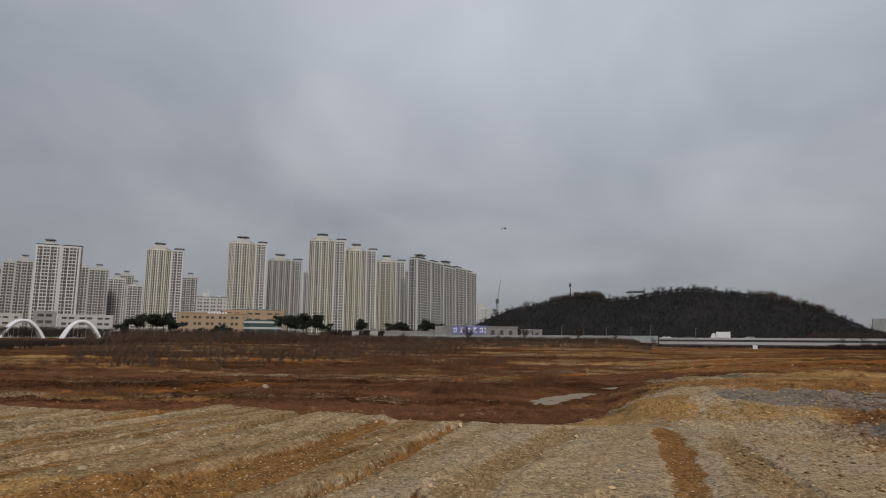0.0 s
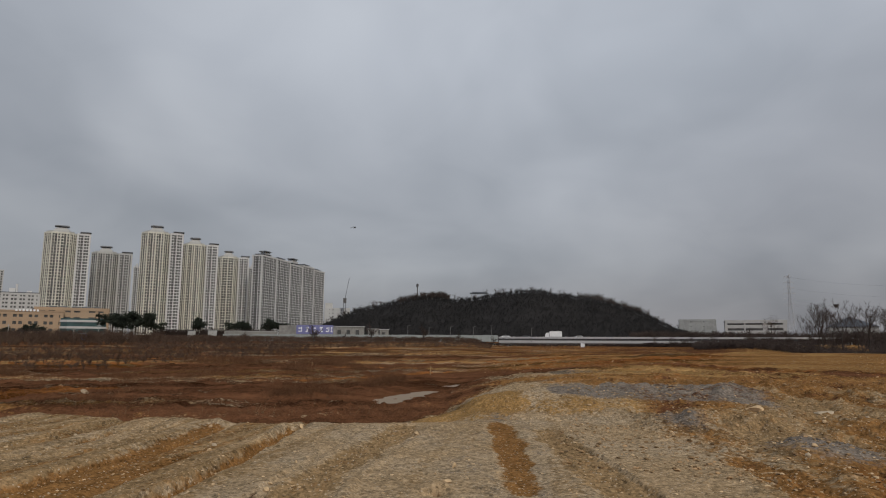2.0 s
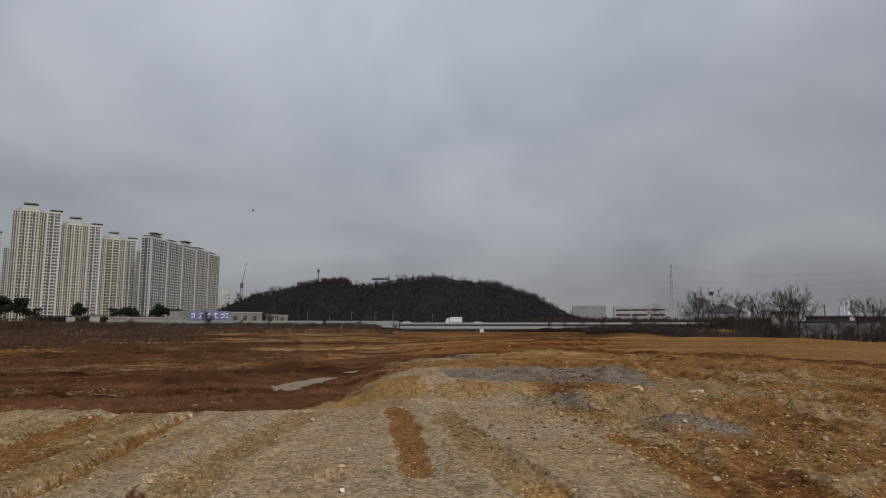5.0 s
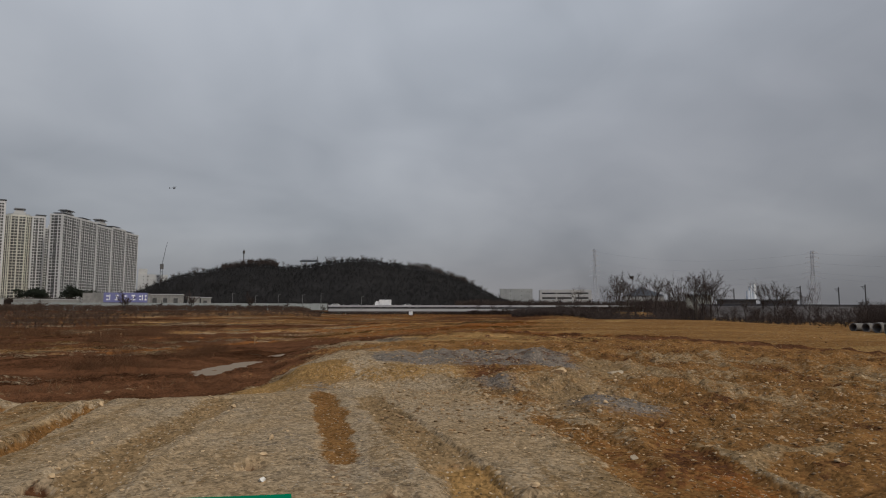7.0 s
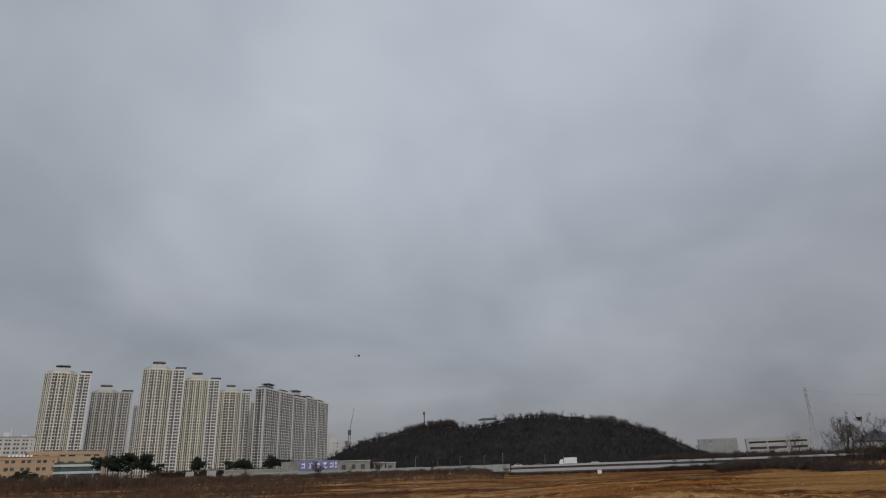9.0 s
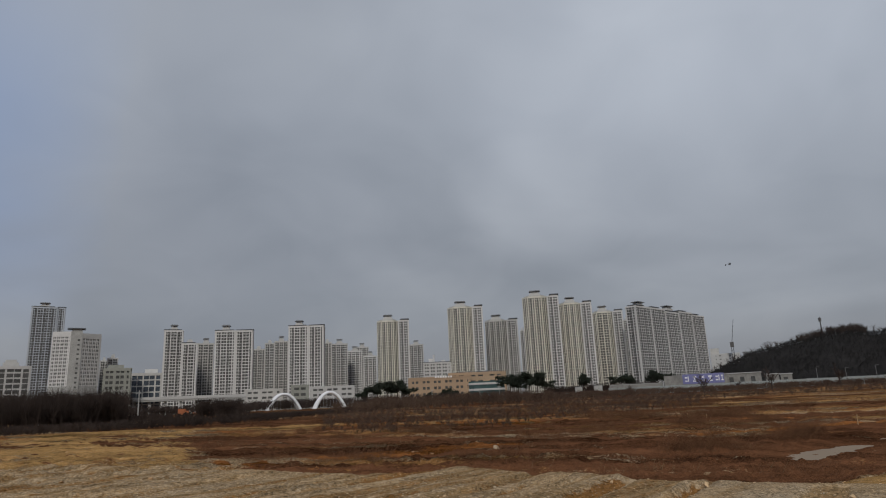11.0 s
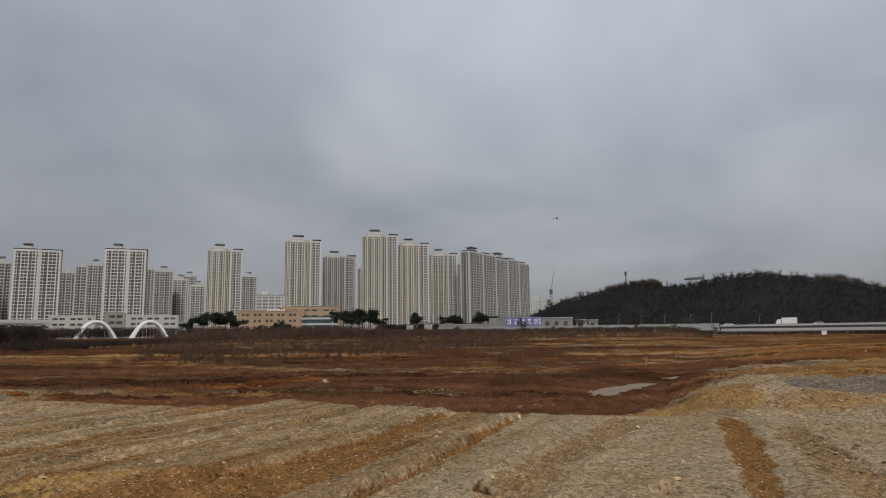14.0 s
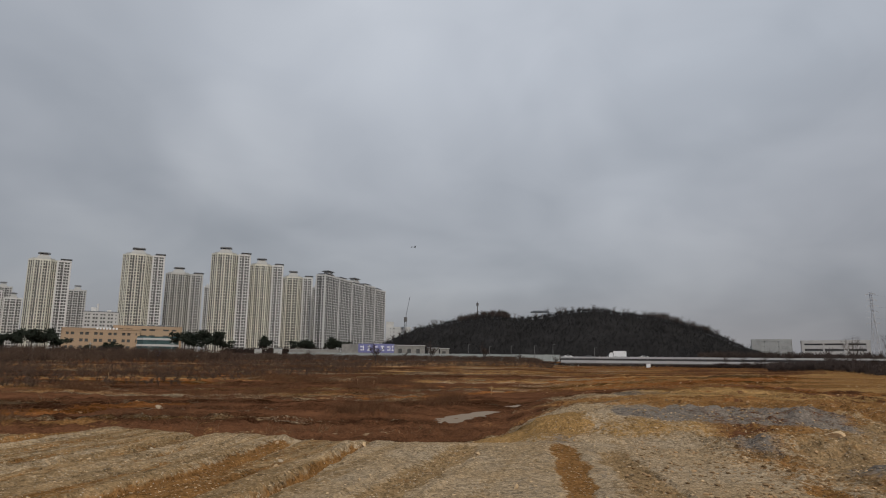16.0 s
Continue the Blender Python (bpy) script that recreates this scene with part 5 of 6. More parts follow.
# dark solid added in place of the shaded space under the deck
part("under_deck_fill", sloped(Acc(), 0.2, 10.8, -1.5, 1.85, -1.5, 1.65), M_CONCDARK, root)


def on_road(x, y=4.0, facing=0.0):
    return ROAD @ pose(x, y, 2.4 - 0.2 * x / ROAD_L, 0, 0, facing)


def wheels(root, xs, y0, y1, r):
    for x in xs:
        for y in (y0, y1):
            ob = part("wheel", Acc().tube((x, y - 0.12, r), (x, y + 0.12, r), r, r, 14, True), M_TYRE, root)
            part("rim", Acc().tube((x, y - 0.135, r), (x, y + 0.135, r), r * 0.55, r * 0.55, 10, True), M_RAIL, ob)


def truck(m, label):
    root = thing("box_truck", m, label, "truck", "vehicles on the road")
    part("cargo_box", Acc().box(-2.6, 2.4, -1.1, 1.1, 0.9, 3.1), M_WHITEPLAIN, root)
    cab = Acc().add([(2.6, -1.05, 0.5), (4.2, -1.05, 0.5), (4.2, 1.05, 0.5), (2.6, 1.05, 0.5), (2.6, -1.0, 2.5), (3.7, -1.0, 2.5), (3.7, 1.0, 2.5), (2.6, 1.0, 2.5), (4.2, -1.05, 1.5), (4.2, 1.05, 1.5)],
                    [(0, 3, 2, 1), (4, 5, 6, 7), (0, 1, 8, 5, 4), (3, 7, 6, 9, 2), (1, 2, 9, 8), (8, 9, 6, 5), (0, 4, 7, 3)])
    part("cab", cab, M_WHITEPLAIN, root)
    part("windscreen", Acc().add([(4.21, -0.9, 1.55), (4.21, 0.9, 1.55), (3.78, 0.9, 2.38), (3.78, -0.9, 2.38)], [(0, 1, 2, 3)]).box(3.0, 3.6, -1.07, -1.03, 1.5, 2.2), M_GLASS, root)
    part("chassis", Acc().box(-2.6, 4.1, -0.9, 0.9, 0.4, 0.9), M_TYRE, root)
    wheels(root, (-1.6, 3.2), -0.95, 0.95, 0.42)


def car(m, label, paint):
    root = thing("parked_car", m, label, "car", "vehicles on the road")
    prof = [(-2.2, 0.35), (2.2, 0.35), (2.25, 0.75), (1.2, 0.92), (0.5, 1.42), (-1.1, 1.45), (-1.9, 0.98), (-2.25, 0.9)]
    k = len(prof)
    acc = Acc().add([(x, -0.85, z) for x, z in prof] + [(x, 0.85, z) for x, z in prof], [tuple(range(k)), tuple(reversed(range(k, 2 * k)))] + [((i + 1) % k, i, k + i, k + (i + 1) % k) for i in range(k)])
    part("body", acc, paint, root)
    part("window", Acc().add([(-1.5, -0.86, 1.0), (0.95, -0.86, 1.0), (0.42, -0.86, 1.36), (-1.05, -0.86, 1.38)], [(0, 1, 2, 3)]).add([(-1.5, 0.86, 1.0), (0.95, 0.86, 1.0), (0.42, 0.86, 1.36), (-1.05, 0.86, 1.38)], [(3, 2, 1, 0)]), M_GLASS, root)
    wheels(root, (-1.35, 1.4), -0.8, 0.8, 0.31)


truck(on_road(23, 3, 180), "white box truck on the elevated road")
car(on_road(3, 4), "white car on the elevated road", M_WHITEPLAIN)
car(on_road(33, 7), "white car on the elevated road", M_WHITEPLAIN)
car(on_road(11, 7), "dark car on the elevated road", M_CARDARK)

# slender lamp poles behind the fence
for az, el in ((10.5, 1.31), (12.4, 1.15), (14.3, 1.22), (16.35, 1.23), (17.95, 1.37), (21.5, 1.1)):
    h = up(el, 262) - 1.0
    root = thing("street_lamp", spot(az, 262, 1.0), "thin pale street lamp pole", "street lamp", "lamps by the road")
    part("pole", Acc().tube((0, 0, 0), (0, 0, h), 0.11, 0.07, 6), M_POLE, root)
    part("lamp_arm", Acc().tube((0, 0, h), (0.7, 0.6, h + 0.1), 0.05, 0.04, 5).box(0.6, 1.0, 0.5, 0.7, h + 0.04, h + 0.16), M_POLE, root)
for az, e0, e1, d in ((-49.9, -0.3, 2.5, 150), (-51.2, -0.2, 1.5, 150), (-45.75, 0.0, 2.2, 190), (-44.5, 0.15, 1.95, 200), (-24.2, -0.2, 1.0, 300), (-20.5, -0.2, 1.1, 330), (-16.3, -0.2, 0.9, 330), (-14.6, -0.2, 1.2, 330)):
    h = up(e1, d) - up(e0, d)
    root = thing("utility_pole", spot(az, d, up(e0, d) - 0.6), "grey concrete utility pole with cross arm", "utility pole", "utility poles")
    part("pole", Acc().tube((0, 0, 0), (0, 0, h + 0.6), 0.20, 0.13, 7), M_CONC, root)
    part("cross_arm", Acc().box(-0.9, 0.9, -0.06, 0.06, h - 0.3, h - 0.15), M_CONC, root)

# ---- right side: mid buildings, embankment with catenary poles, pylons, pipes ----
low_building("flat_block", 33.9, 36.7, 0.5, 1.75, 520, M_CONC, "grey flat factory block far behind the road", "building", bay=7, pier=5.0, spandrel=3.0)
low_building("long_block", 37.4, 41.8, 0.4, 1.62, 360, M_PALE, "long white low factory with dark window strips", "building", bay=8, pier=1.2, spandrel=1.7, fh=3.2)
root = thing("gabled_shed", spot(46.3, 330, 0.8, 6), "slate-blue gabled warehouse among bare trees", "warehouse")
w = wide(44.7, 47.9, 330)
h = up(1.15, 330) - 0.8
part("wall", Acc().box(-w / 2, w / 2, 0, 18, 0, h), M_CONC, root)
part("gable_roof", Acc().add([(-w / 2 - .5, -.5, h), (w / 2 + .5, -.5, h), (w / 2 + .5, 18.5, h), (-w / 2 - .5, 18.5, h), (-w / 12, -.5, h + 4.4), (-w / 12, 18.5, h + 4.4)], [(0, 3, 2, 1), (0, 1, 4), (3, 5, 2), (1, 2, 5, 4), (3, 0, 4, 5)]), M_SHED, root)
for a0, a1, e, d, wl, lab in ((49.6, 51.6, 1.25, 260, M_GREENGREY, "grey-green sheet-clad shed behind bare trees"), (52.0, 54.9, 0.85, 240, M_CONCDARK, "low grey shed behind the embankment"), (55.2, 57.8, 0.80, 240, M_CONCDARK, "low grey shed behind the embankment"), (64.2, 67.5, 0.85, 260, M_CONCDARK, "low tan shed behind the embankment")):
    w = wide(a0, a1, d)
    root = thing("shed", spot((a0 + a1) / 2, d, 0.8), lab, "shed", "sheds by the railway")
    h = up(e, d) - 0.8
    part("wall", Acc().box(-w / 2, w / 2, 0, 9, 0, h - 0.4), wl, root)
    part("roof", Acc().box(-w / 2 - 0.5, w / 2 + 0.5, -0.6, 9.6, h - 0.4, h), M_ROOF, root)
for k, (az, hh) in enumerate(((54.55, 1.9), (54.75, 2.05), (54.35, 1.5))):
    single("white_silo", Acc().tube((0, 0, 0), (0, 0, up(hh, 250) - 0.8), 0.8, 0.8, 12, True), M_WHITEPLAIN, spot(az, 250, 0.8), "slim white silo behind the embankment", "silo", "silos")

root = thing("railway_embankment", pose(0, 0, 0), "dark overgrown railway embankment with a flat top", "embankment", kind="structure")
EMB = [(50.6, 196, 0.44), (54, 190, 0.44), (58, 186, 0.40), (63, 184, 0.36), (68, 184, 0.37), (76, 190, 0.40)]
acc = Acc()
row = []
for az, d, el in EMB:
    c, s = math.cos(radians(az)), math.sin(radians(az))
    z = up(el, d)
    row.append([((d - 26) * s, (d - 26) * c, -1.2), ((d - 3) * s, (d - 3) * c, z - 0.5), ((d - 2.9) * s, (d - 2.9) * c, z), ((d + 8) * s, (d + 8) * c, z), ((d + 30) * s, (d + 30) * c, -1.0)])
acc.add([p for r_ in row for p in r_], [(5 * i + j, 5 * i + j + 1, 5 * i + j + 6, 5 * i + j + 5) for i in range(len(EMB) - 1) for j in range(4)])
part("bank", acc, M_BANK, root)
for az, el in ((53.3, 1.71), (56.4, 1.66), (58.05, 1.85), (60.6, 1.71), (62.3, 1.87), (64.55, 1.70), (66.25, 1.92), (69.0, 1.8), (51.2, 1.6)):
    d = 188
    z0 = up(0.36, d)
    h = up(el, d) - z0
    root = thing("catenary_pole", spot(az, d, z0), "dark railway catenary pole on the embankment", "pole", "catenary poles")
    part("mast", Acc().box(-0.14, 0.14, -0.14, 0.14, -0.4, h), M_DARKSTEEL, root)
    part("bracket", Acc().box(-0.9, -0.14, -0.05, 0.05, h - 0.5, h - 0.38).tube((-0.1, 0, h - 1.2), (-0.85, 0, h - 0.45), 0.05, 0.05, 4), M_DARKSTEEL, root)


def pylon(az, el, d):
    h = up(el, d)
    root = thing("power_pylon", spot(az, d, 0, 20), "tall grey lattice power pylon with six arms", "pylon", "pylons")
    acc = Acc()
    wb_, wt_ = 4.2, 0.9

    def half(z):
        return wb_ + (wt_ - wb_) * min(1, z / (h * 0.7)) ** 0.8

    lv = np.linspace(0, h, 15)
    for z0, z1 in zip(lv, lv[1:]):
        a, b = half(z0), half(z1)
        for i in range(4):
            c0 = [(-1, -1), (1, -1), (1, 1), (-1, 1)][i]
            c1 = [(-1, -1), (1, -1), (1, 1), (-1, 1)][(i + 1) % 4]
            acc.tube((c0[0] * a, c0[1] * a, z0), (c0[0] * b, c0[1] * b, z1), 0.16, 0.16, 4)
            acc.tube((c0[0] * a, c0[1] * a, z0), (c1[0] * b, c1[1] * b, z1), 0.09, 0.09, 3)
            acc.tube((c1[0] * a, c1[1] * a, z0), (c0[0] * b, c0[1] * b, z1), 0.09, 0.09, 3)
    part("lattice_tower", acc, M_STEEL, root)
    for k, f in enumerate((0.96, 0.88, 0.80, 0.72, 0.64, 0.56)):
        z, arm = h * f, 4.6 + 0.35 * k
        acc = Acc()
        for sgn in (-1, 1):
            for y in (-0.6, 0.6):
                acc.tube((0, y, z), (sgn * arm, 0, z + 0.2), 0.16, 0.10, 4)
                acc.tube((0, y, z + 1.5), (sgn * arm, 0, z + 0.2), 0.12, 0.10, 4)
            acc.tube((sgn * arm, 0, z + 0.2), (sgn * arm, 0, z - 1.6), 0.12, 0.12, 5)
        part("cross_arm", acc, M_STEEL, root)
    return root


pylon(42.2, 5.3, 760)
pylon(58.95, 4.6, 620)
# conductors between the two pylons and on to the right
acc = Acc()
P1, P2 = Vector((760 * math.sin(radians(42.2)), 760 * math.cos(radians(42.2)), 0)), Vector((620 * math.sin(radians(58.95)), 620 * math.cos(radians(58.95)), 0))
P3 = P2 + (P2 - P1) * 1.1
for A_, B_, ha, hb in ((P1, P2, 72, 51), (P2, P3, 51, 48)):
    for f in (0.96, 0.80, 0.64, 0.56):
        prev = None
        for k in range(17):
            s = k / 16
            p = A_.lerp(B_, s) + Vector((0, 0, (ha + (hb - ha) * s) * f - 9 * 4 * s * (1 - s)))
            if prev is not None:
                acc.tube(prev, p, 0.06, 0.06, 3)
            prev = p
single("power_line", acc, M_STEEL, pose(0, 0, 0), "sagging grey power lines strung between pylons", "power line", kind="stuff")


def pipe(az, d, length, r, turn, label):
    z = height(d * math.sin(radians(az)) + 0.8, d * math.cos(radians(az)))
    acc = Acc()
    k = 28
    for ro, ri, x0, x1 in ((r, r * 0.84, 0, length), (r * 1.10, r * 0.86, -0.001, 0.35)):
        vs, fs = [], []
        for x in (x0, x1):
            for q in (ro, ri):
                vs += [(x, q * math.cos(2 * math.pi * i / k), r + q * math.sin(2 * math.pi * i / k)) for i in range(k)]
        for i in range(k):
            j = (i + 1) % k
            fs += [(i, j, 2 * k + j, 2 * k + i), (k + j, k + i, 3 * k + i, 3 * k + j), (j, i, k + i, k + j), (2 * k + i, 2 * k + j, 3 * k + j, 3 * k + i)]
        acc.add(vs, fs)
    return single("concrete_pipe", acc, M_PIPE, spot(az, d, z - 0.03, turn), label, "pipe", "pipes on the bank", smooth=False)


PIPE = "pale concrete drain pipe lying on soil"
pipe(61.45, 50.5, 1.4, 0.26, 50, PIPE)
pipe(62.25, 50, 1.45, 0.28, 48, PIPE)
pipe(62.95, 48.5, 1.7, 0.32, 48, PIPE)
pipe(63.45, 47.2, 2.0, 0.33, 12, "long pale concrete drain pipe lying on soil")


# ---- the hill with its winter woods ----
HILL_AZ = [1.0, 3.3, 5.8, 7.9, 10.0, 12.1, 13.4, 14.4, 16.2, 18.1, 20.5, 22.4, 24.9, 27.9, 31.0, 33.5, 36.5]
HILL_EL = [0.05, 1.15, 2.4, 2.8, 3.25, 3.55, 3.55, 3.4, 3.45, 3.8, 4.25, 4.1, 3.7, 3.2, 2.1, 0.75, 0.05]


def hill_z(az, d):
    crest = 1.55 + 520 * np.tan(np.radians(np.interp(az, HILL_AZ, HILL_EL)))
    rise = np.where(d < 520, step(325, 530, d), 1 - step(520, 800, d) * 0.9)
    return 0.5 + crest * rise + 1.6 * fbm(az * 0.9, d * 0.03, 3, 3) * rise


def build_hill():
    az, d = np.meshgrid(np.linspace(-1, 39, 121), np.concatenate([np.linspace(322, 560, 44), np.linspace(575, 800, 12)]))
    X, Y, Z = d * np.sin(np.radians(az)), d * np.cos(np.radians(az)), hill_z(az, d)
    rows, cols = az.shape
    i = np.arange(rows * cols).reshape(rows, cols)
    q = np.stack([i[:-1, :-1], i[:-1, 1:], i[1:, 1:], i[1:, :-1]], -1).reshape(-1, 4)
    me = bpy.data.meshes.new("hill")
    me.from_pydata(np.column_stack([X.ravel(), Y.ravel(), Z.ravel()]).tolist(), [], q.tolist())
    me.materials.append(M_HILLSOIL)
    me.shade_smooth()
    tagged(new("hill", me), "low wooded hill under leafless trees", "hill", kind="structure")


build_hill()


def sticks(p0, p1, r0, r1):
    """Many three-sided tapering sticks at once, as arrays of points and triangles' quads."""
    p0, p1 = np.asarray(p0, float), np.asarray(p1, float)
    ax = p1 - p0
    ax = ax / np.maximum(np.linalg.norm(ax, axis=1, keepdims=True), 1e-9)
    ref = np.where(np.abs(ax[:, 2:3]) < 0.9, [[0, 0, 1.0]], [[1.0, 0, 0]])
    a = np.cross(ax, ref)
    a = a / np.linalg.norm(a, axis=1, keepdims=True)
    b = np.cross(ax, a)
    n = len(p0)
    V = np.empty((n, 6, 3))
    for k in range(3):
        c, s = math.cos(2.094 * k), math.sin(2.094 * k)
        off = a * c + b * s
        V[:, k] = p0 + off * np.reshape(r0, (-1, 1))
        V[:, 3 + k] = p1 + off * np.reshape(r1, (-1, 1))
    base = np.arange(n)[:, None, None] * 6
    F = base + np.array([[0, 1, 4, 3], [1, 2, 5, 4], [2, 0, 3, 5]])[None]
    return V.reshape(-1, 3), F.reshape(-1, 4)


def stick_object(name, sets, mat, label, category, kind="stuff", m=None):
    vs, fs, n = [], [], 0
    for v, f in sets:
        vs.append(v)
        fs.append(f + n)
        n += len(v)
    me = bpy.data.meshes.new(name)
    V, F = np.vstack(vs), np.vstack(fs)
    me.vertices.add(len(V))
    me.vertices.foreach_set("co", V.ravel())
    me.loops.add(F.size)
    me.loops.foreach_set("vertex_index", F.ravel().astype(np.int32))
    me.polygons.add(len(F))
    me.polygons.foreach_set("loop_start", np.arange(0, F.size, 4, dtype=np.int32))
    me.polygons.foreach_set("loop_total", np.full(len(F), 4, np.int32))
    me.materials.append(mat)
    me.update(calc_edges=True)
    ob = new(name, me)
    if m is not None:
        ob.matrix_world = m
    return tagged(ob, label, category, kind=kind) if label else ob


def woods(n, rng, place, hmin, hmax, twigs, thick, spread=0.33, stem=0.012):
    """Bare trees in the mass: a trunk and a spray of upward twigs each."""
    P = place(n, rng)
    n = len(P)
    H = rng.uniform(hmin, hmax, n)
    sets = [sticks(P - [0, 0, 0.3], P + np.column_stack([rng.normal(0, 0.16, n) * H, rng.normal(0, 0.16, n) * H, H * 0.75]), stem * H, 0.35 * stem * H)]
    for k in range(twigs):
        f = rng.uniform(0.08, 0.72, n)
        a = rng.uniform(0, 2 * math.pi, n)
        s = rng.uniform(0.4, 1.0, n) * H * spread
        q0 = P + np.column_stack([np.zeros(n), np.zeros(n), H * f])
        q1 = q0 + np.column_stack([np.cos(a) * s, np.sin(a) * s, H * (1 - f) * rng.uniform(0.45, 1.0, n)])
        sets.append(sticks(q0, q1, thick * rng.uniform(0.7, 1.3, n), thick * 0.35))
    return sets


def on_hill(n, rng):
    az = rng.uniform(2.0, 36.0, n)
    d = 335 + 205 * rng.uniform(0, 1, n) ** 0.75
    z = hill_z(az, d)
    keep = np.interp(az, HILL_AZ, HILL_EL) > 0.5
    return np.column_stack([d * np.sin(np.radians(az)), d * np.cos(np.radians(az)), z])[keep]


stick_object("hill_woods", woods(6500, np.random.default_rng(3), on_hill, 2.0, 4.0, 8, 0.075, 0.6, 0.008), M_HILLTREE, "dense leafless woods covering the hill", "woods")


def on_crest(n, rng):
    az = np.concatenate([rng.uniform(9.5, 14.2, n // 2), rng.uniform(26, 31, n // 4), rng.uniform(3, 34, n // 4)])
    d = rng.uniform(505, 530, len(az))
    return np.column_stack([d * np.sin(np.radians(az)), d * np.cos(np.radians(az)), hill_z(az, d)])


stick_object("crest_trees", woods(420, np.random.default_rng(4), on_crest, 3.5, 7.5, 26, 0.055, 0.42, 0.008), M_TWIG, "thin bare trees along the hill crest", "trees")
root = thing("mobile_mast", spot(11.32, 515, float(hill_z(np.array(11.32), np.array(515.0)))), "dark antenna mast on the hill top", "mast")
zt = up(5.1, 515) - float(hill_z(np.array(11.32), np.array(515.0)))
part("pole", Acc().tube((0, 0, -1), (0, 0, zt - 2.5), 0.45, 0.35, 8), M_DARKSTEEL, root)
part("antenna_head", Acc().tube((0, 0, zt - 3.2), (0, 0, zt - 0.8), 0.9, 0.9, 8, True).tube((0, 0, zt - 0.8), (0, 0, zt + 0.3), 0.2, 0.1, 6), M_DARKSTEEL, root)
d = 512
zh = float(hill_z(np.array(16.8), np.array(512.0)))
root = thing("hill_pavilion", spot(16.85, d, zh), "dark flat-roofed viewing pavilion on the hill", "pavilion")
zr = up(4.25, d) - zh
part("roof", Acc().box(-7.2, 7.2, 0, 7, zr - 0.5, zr + 0.2).box(-5.5, 5.5, 1, 6, zr + 0.2, zr + 0.9), M_ROOF, root)
for x in (-6, -2, 2, 6):
    part("post", Acc().box(x - 0.25, x + 0.25, 0.6, 1.1, -0.5, zr - 0.5), M_CONC, root)
part("lookout_mast", Acc().tube((6.5, 2, zr), (6.5, 2, zr + 3.6), 0.2, 0.15, 6), M_DARKSTEEL, root)


# ---- single trees ----
def grow(rng, p, d, length, r, level, out, maxlevel, kids):
    p1 = p + d * length
    mid_ = p + d * length * 0.5 + Vector(rng.normal(0, 0.05 * length, 3))
    out[min(level, 1)].append((p, mid_, r, r * 0.82))
    out[min(level, 1)].append((mid_, p1, r * 0.82, r * 0.62))
    if level >= maxlevel:
        return
    for k in range(kids[level]):
        f = rng.uniform(0.45, 1.0) if level else rng.uniform(0.40, 1.0)
        base = p + d * length * f
        tilt = Vector(rng.normal(0, 1, 3)).normalized()
        nd = (d * 0.9 + tilt * rng.uniform(0.48, 0.9) + Vector((0, 0, 0.28))).normalized()
        grow(rng, base, nd, length * rng.uniform(0.48, 0.74), max(r * 0.5 * (1.1 - 0.4 * f), 0.012), level + 1, out, maxlevel, kids)


def bare_tree(seed, h, kids=(7, 4, 3, 3), label="leafless tree with fine upright twigs", m=None, minr=0.019):
    rng = np.random.default_rng(seed)
    out = ([], [])
    grow(rng, Vector((0, 0, -0.3)), Vector((0, 0, 1)), h * 0.56, h * 0.017, 0, out, len(kids), kids)
    root = thing("bare_tree", m or pose(0, 0, 0), label, "tree", "bare trees")
    for name, segs, mat in (("trunk", out[0], M_BARK), ("crown", out[1], M_TWIG)):
        v, f = sticks([s[0] for s in segs], [s[1] for s in segs], np.maximum([s[2] for s in segs], minr), np.maximum([s[3] for s in segs], minr * 0.6))
        ob = stick_object(name, [(v, f)], mat, "", "")
        ob.parent = root
    return root


rng = np.random.default_rng(11)
kinds = [bare_tree(21 + k, 8.0, m=spot(44.0 + 1.6 * k, 150 - 4 * k, 0.2)) for k in range(5)]
spots = [(40.75, 175, 0.85), (43.4, 170, 0.95), (44.2, 170, 1.0), (44.9, 165, 0.95), (46.5, 160, 0.78), (48.3, 150, 0.80), (48.8, 146, 0.70), (49.3, 148, 0.72), (50.3, 140, 0.92), (50.9, 138, 1.0), (51.5, 138, 0.98), (52.0, 142, 0.75),
         (54.1, 140, 0.45), (55.4, 150, 0.80), (56.2, 148, 0.86), (57.0, 150, 0.76), (58.6, 135, 0.62), (59.2, 138, 0.4), (61.8, 118, 0.42), (62.5, 118, 0.45), (63.2, 120, 0.40), (65.4, 125, 0.5), (66.1, 125, 0.48),
         (67.2, 128, 0.5), (68.5, 130, 0.6), (70.0, 130, 0.6), (36.5, 190, 0.5), (34.8, 200, 0.45), (33.2, 230, 0.7), (31.9, 235, 0.6), (39.2, 185, 0.55)]
for k, (az, d, s) in enumerate(spots):
    m = spot(az, d, height(d * math.sin(radians(az)), d * math.cos(radians(az))), float(rng.uniform(0, 360)))
    t_ = copy_thing(kinds[k % 5], m)
    s *= 1.26 if az > 44 else 1.0
    t_.scale = (s, s, s * rng.uniform(0.92, 1.08))
single("bird_nest", Acc().tube((0, 0, -0.4), (0, 0, 0.25), 0.25, 0.55, 9, True), M_BARK, spot(45.3, 150, up(2.75, 150)), "dark round twig nest high in a bare tree", "nest")
# low bushy trees before the fence
low_tree = bare_tree(61, 5.2, kids=(8, 4, 3), label="small spreading leafless tree before the fence", m=spot(7.28, 178, height(22.5, 176.5)), minr=0.06)
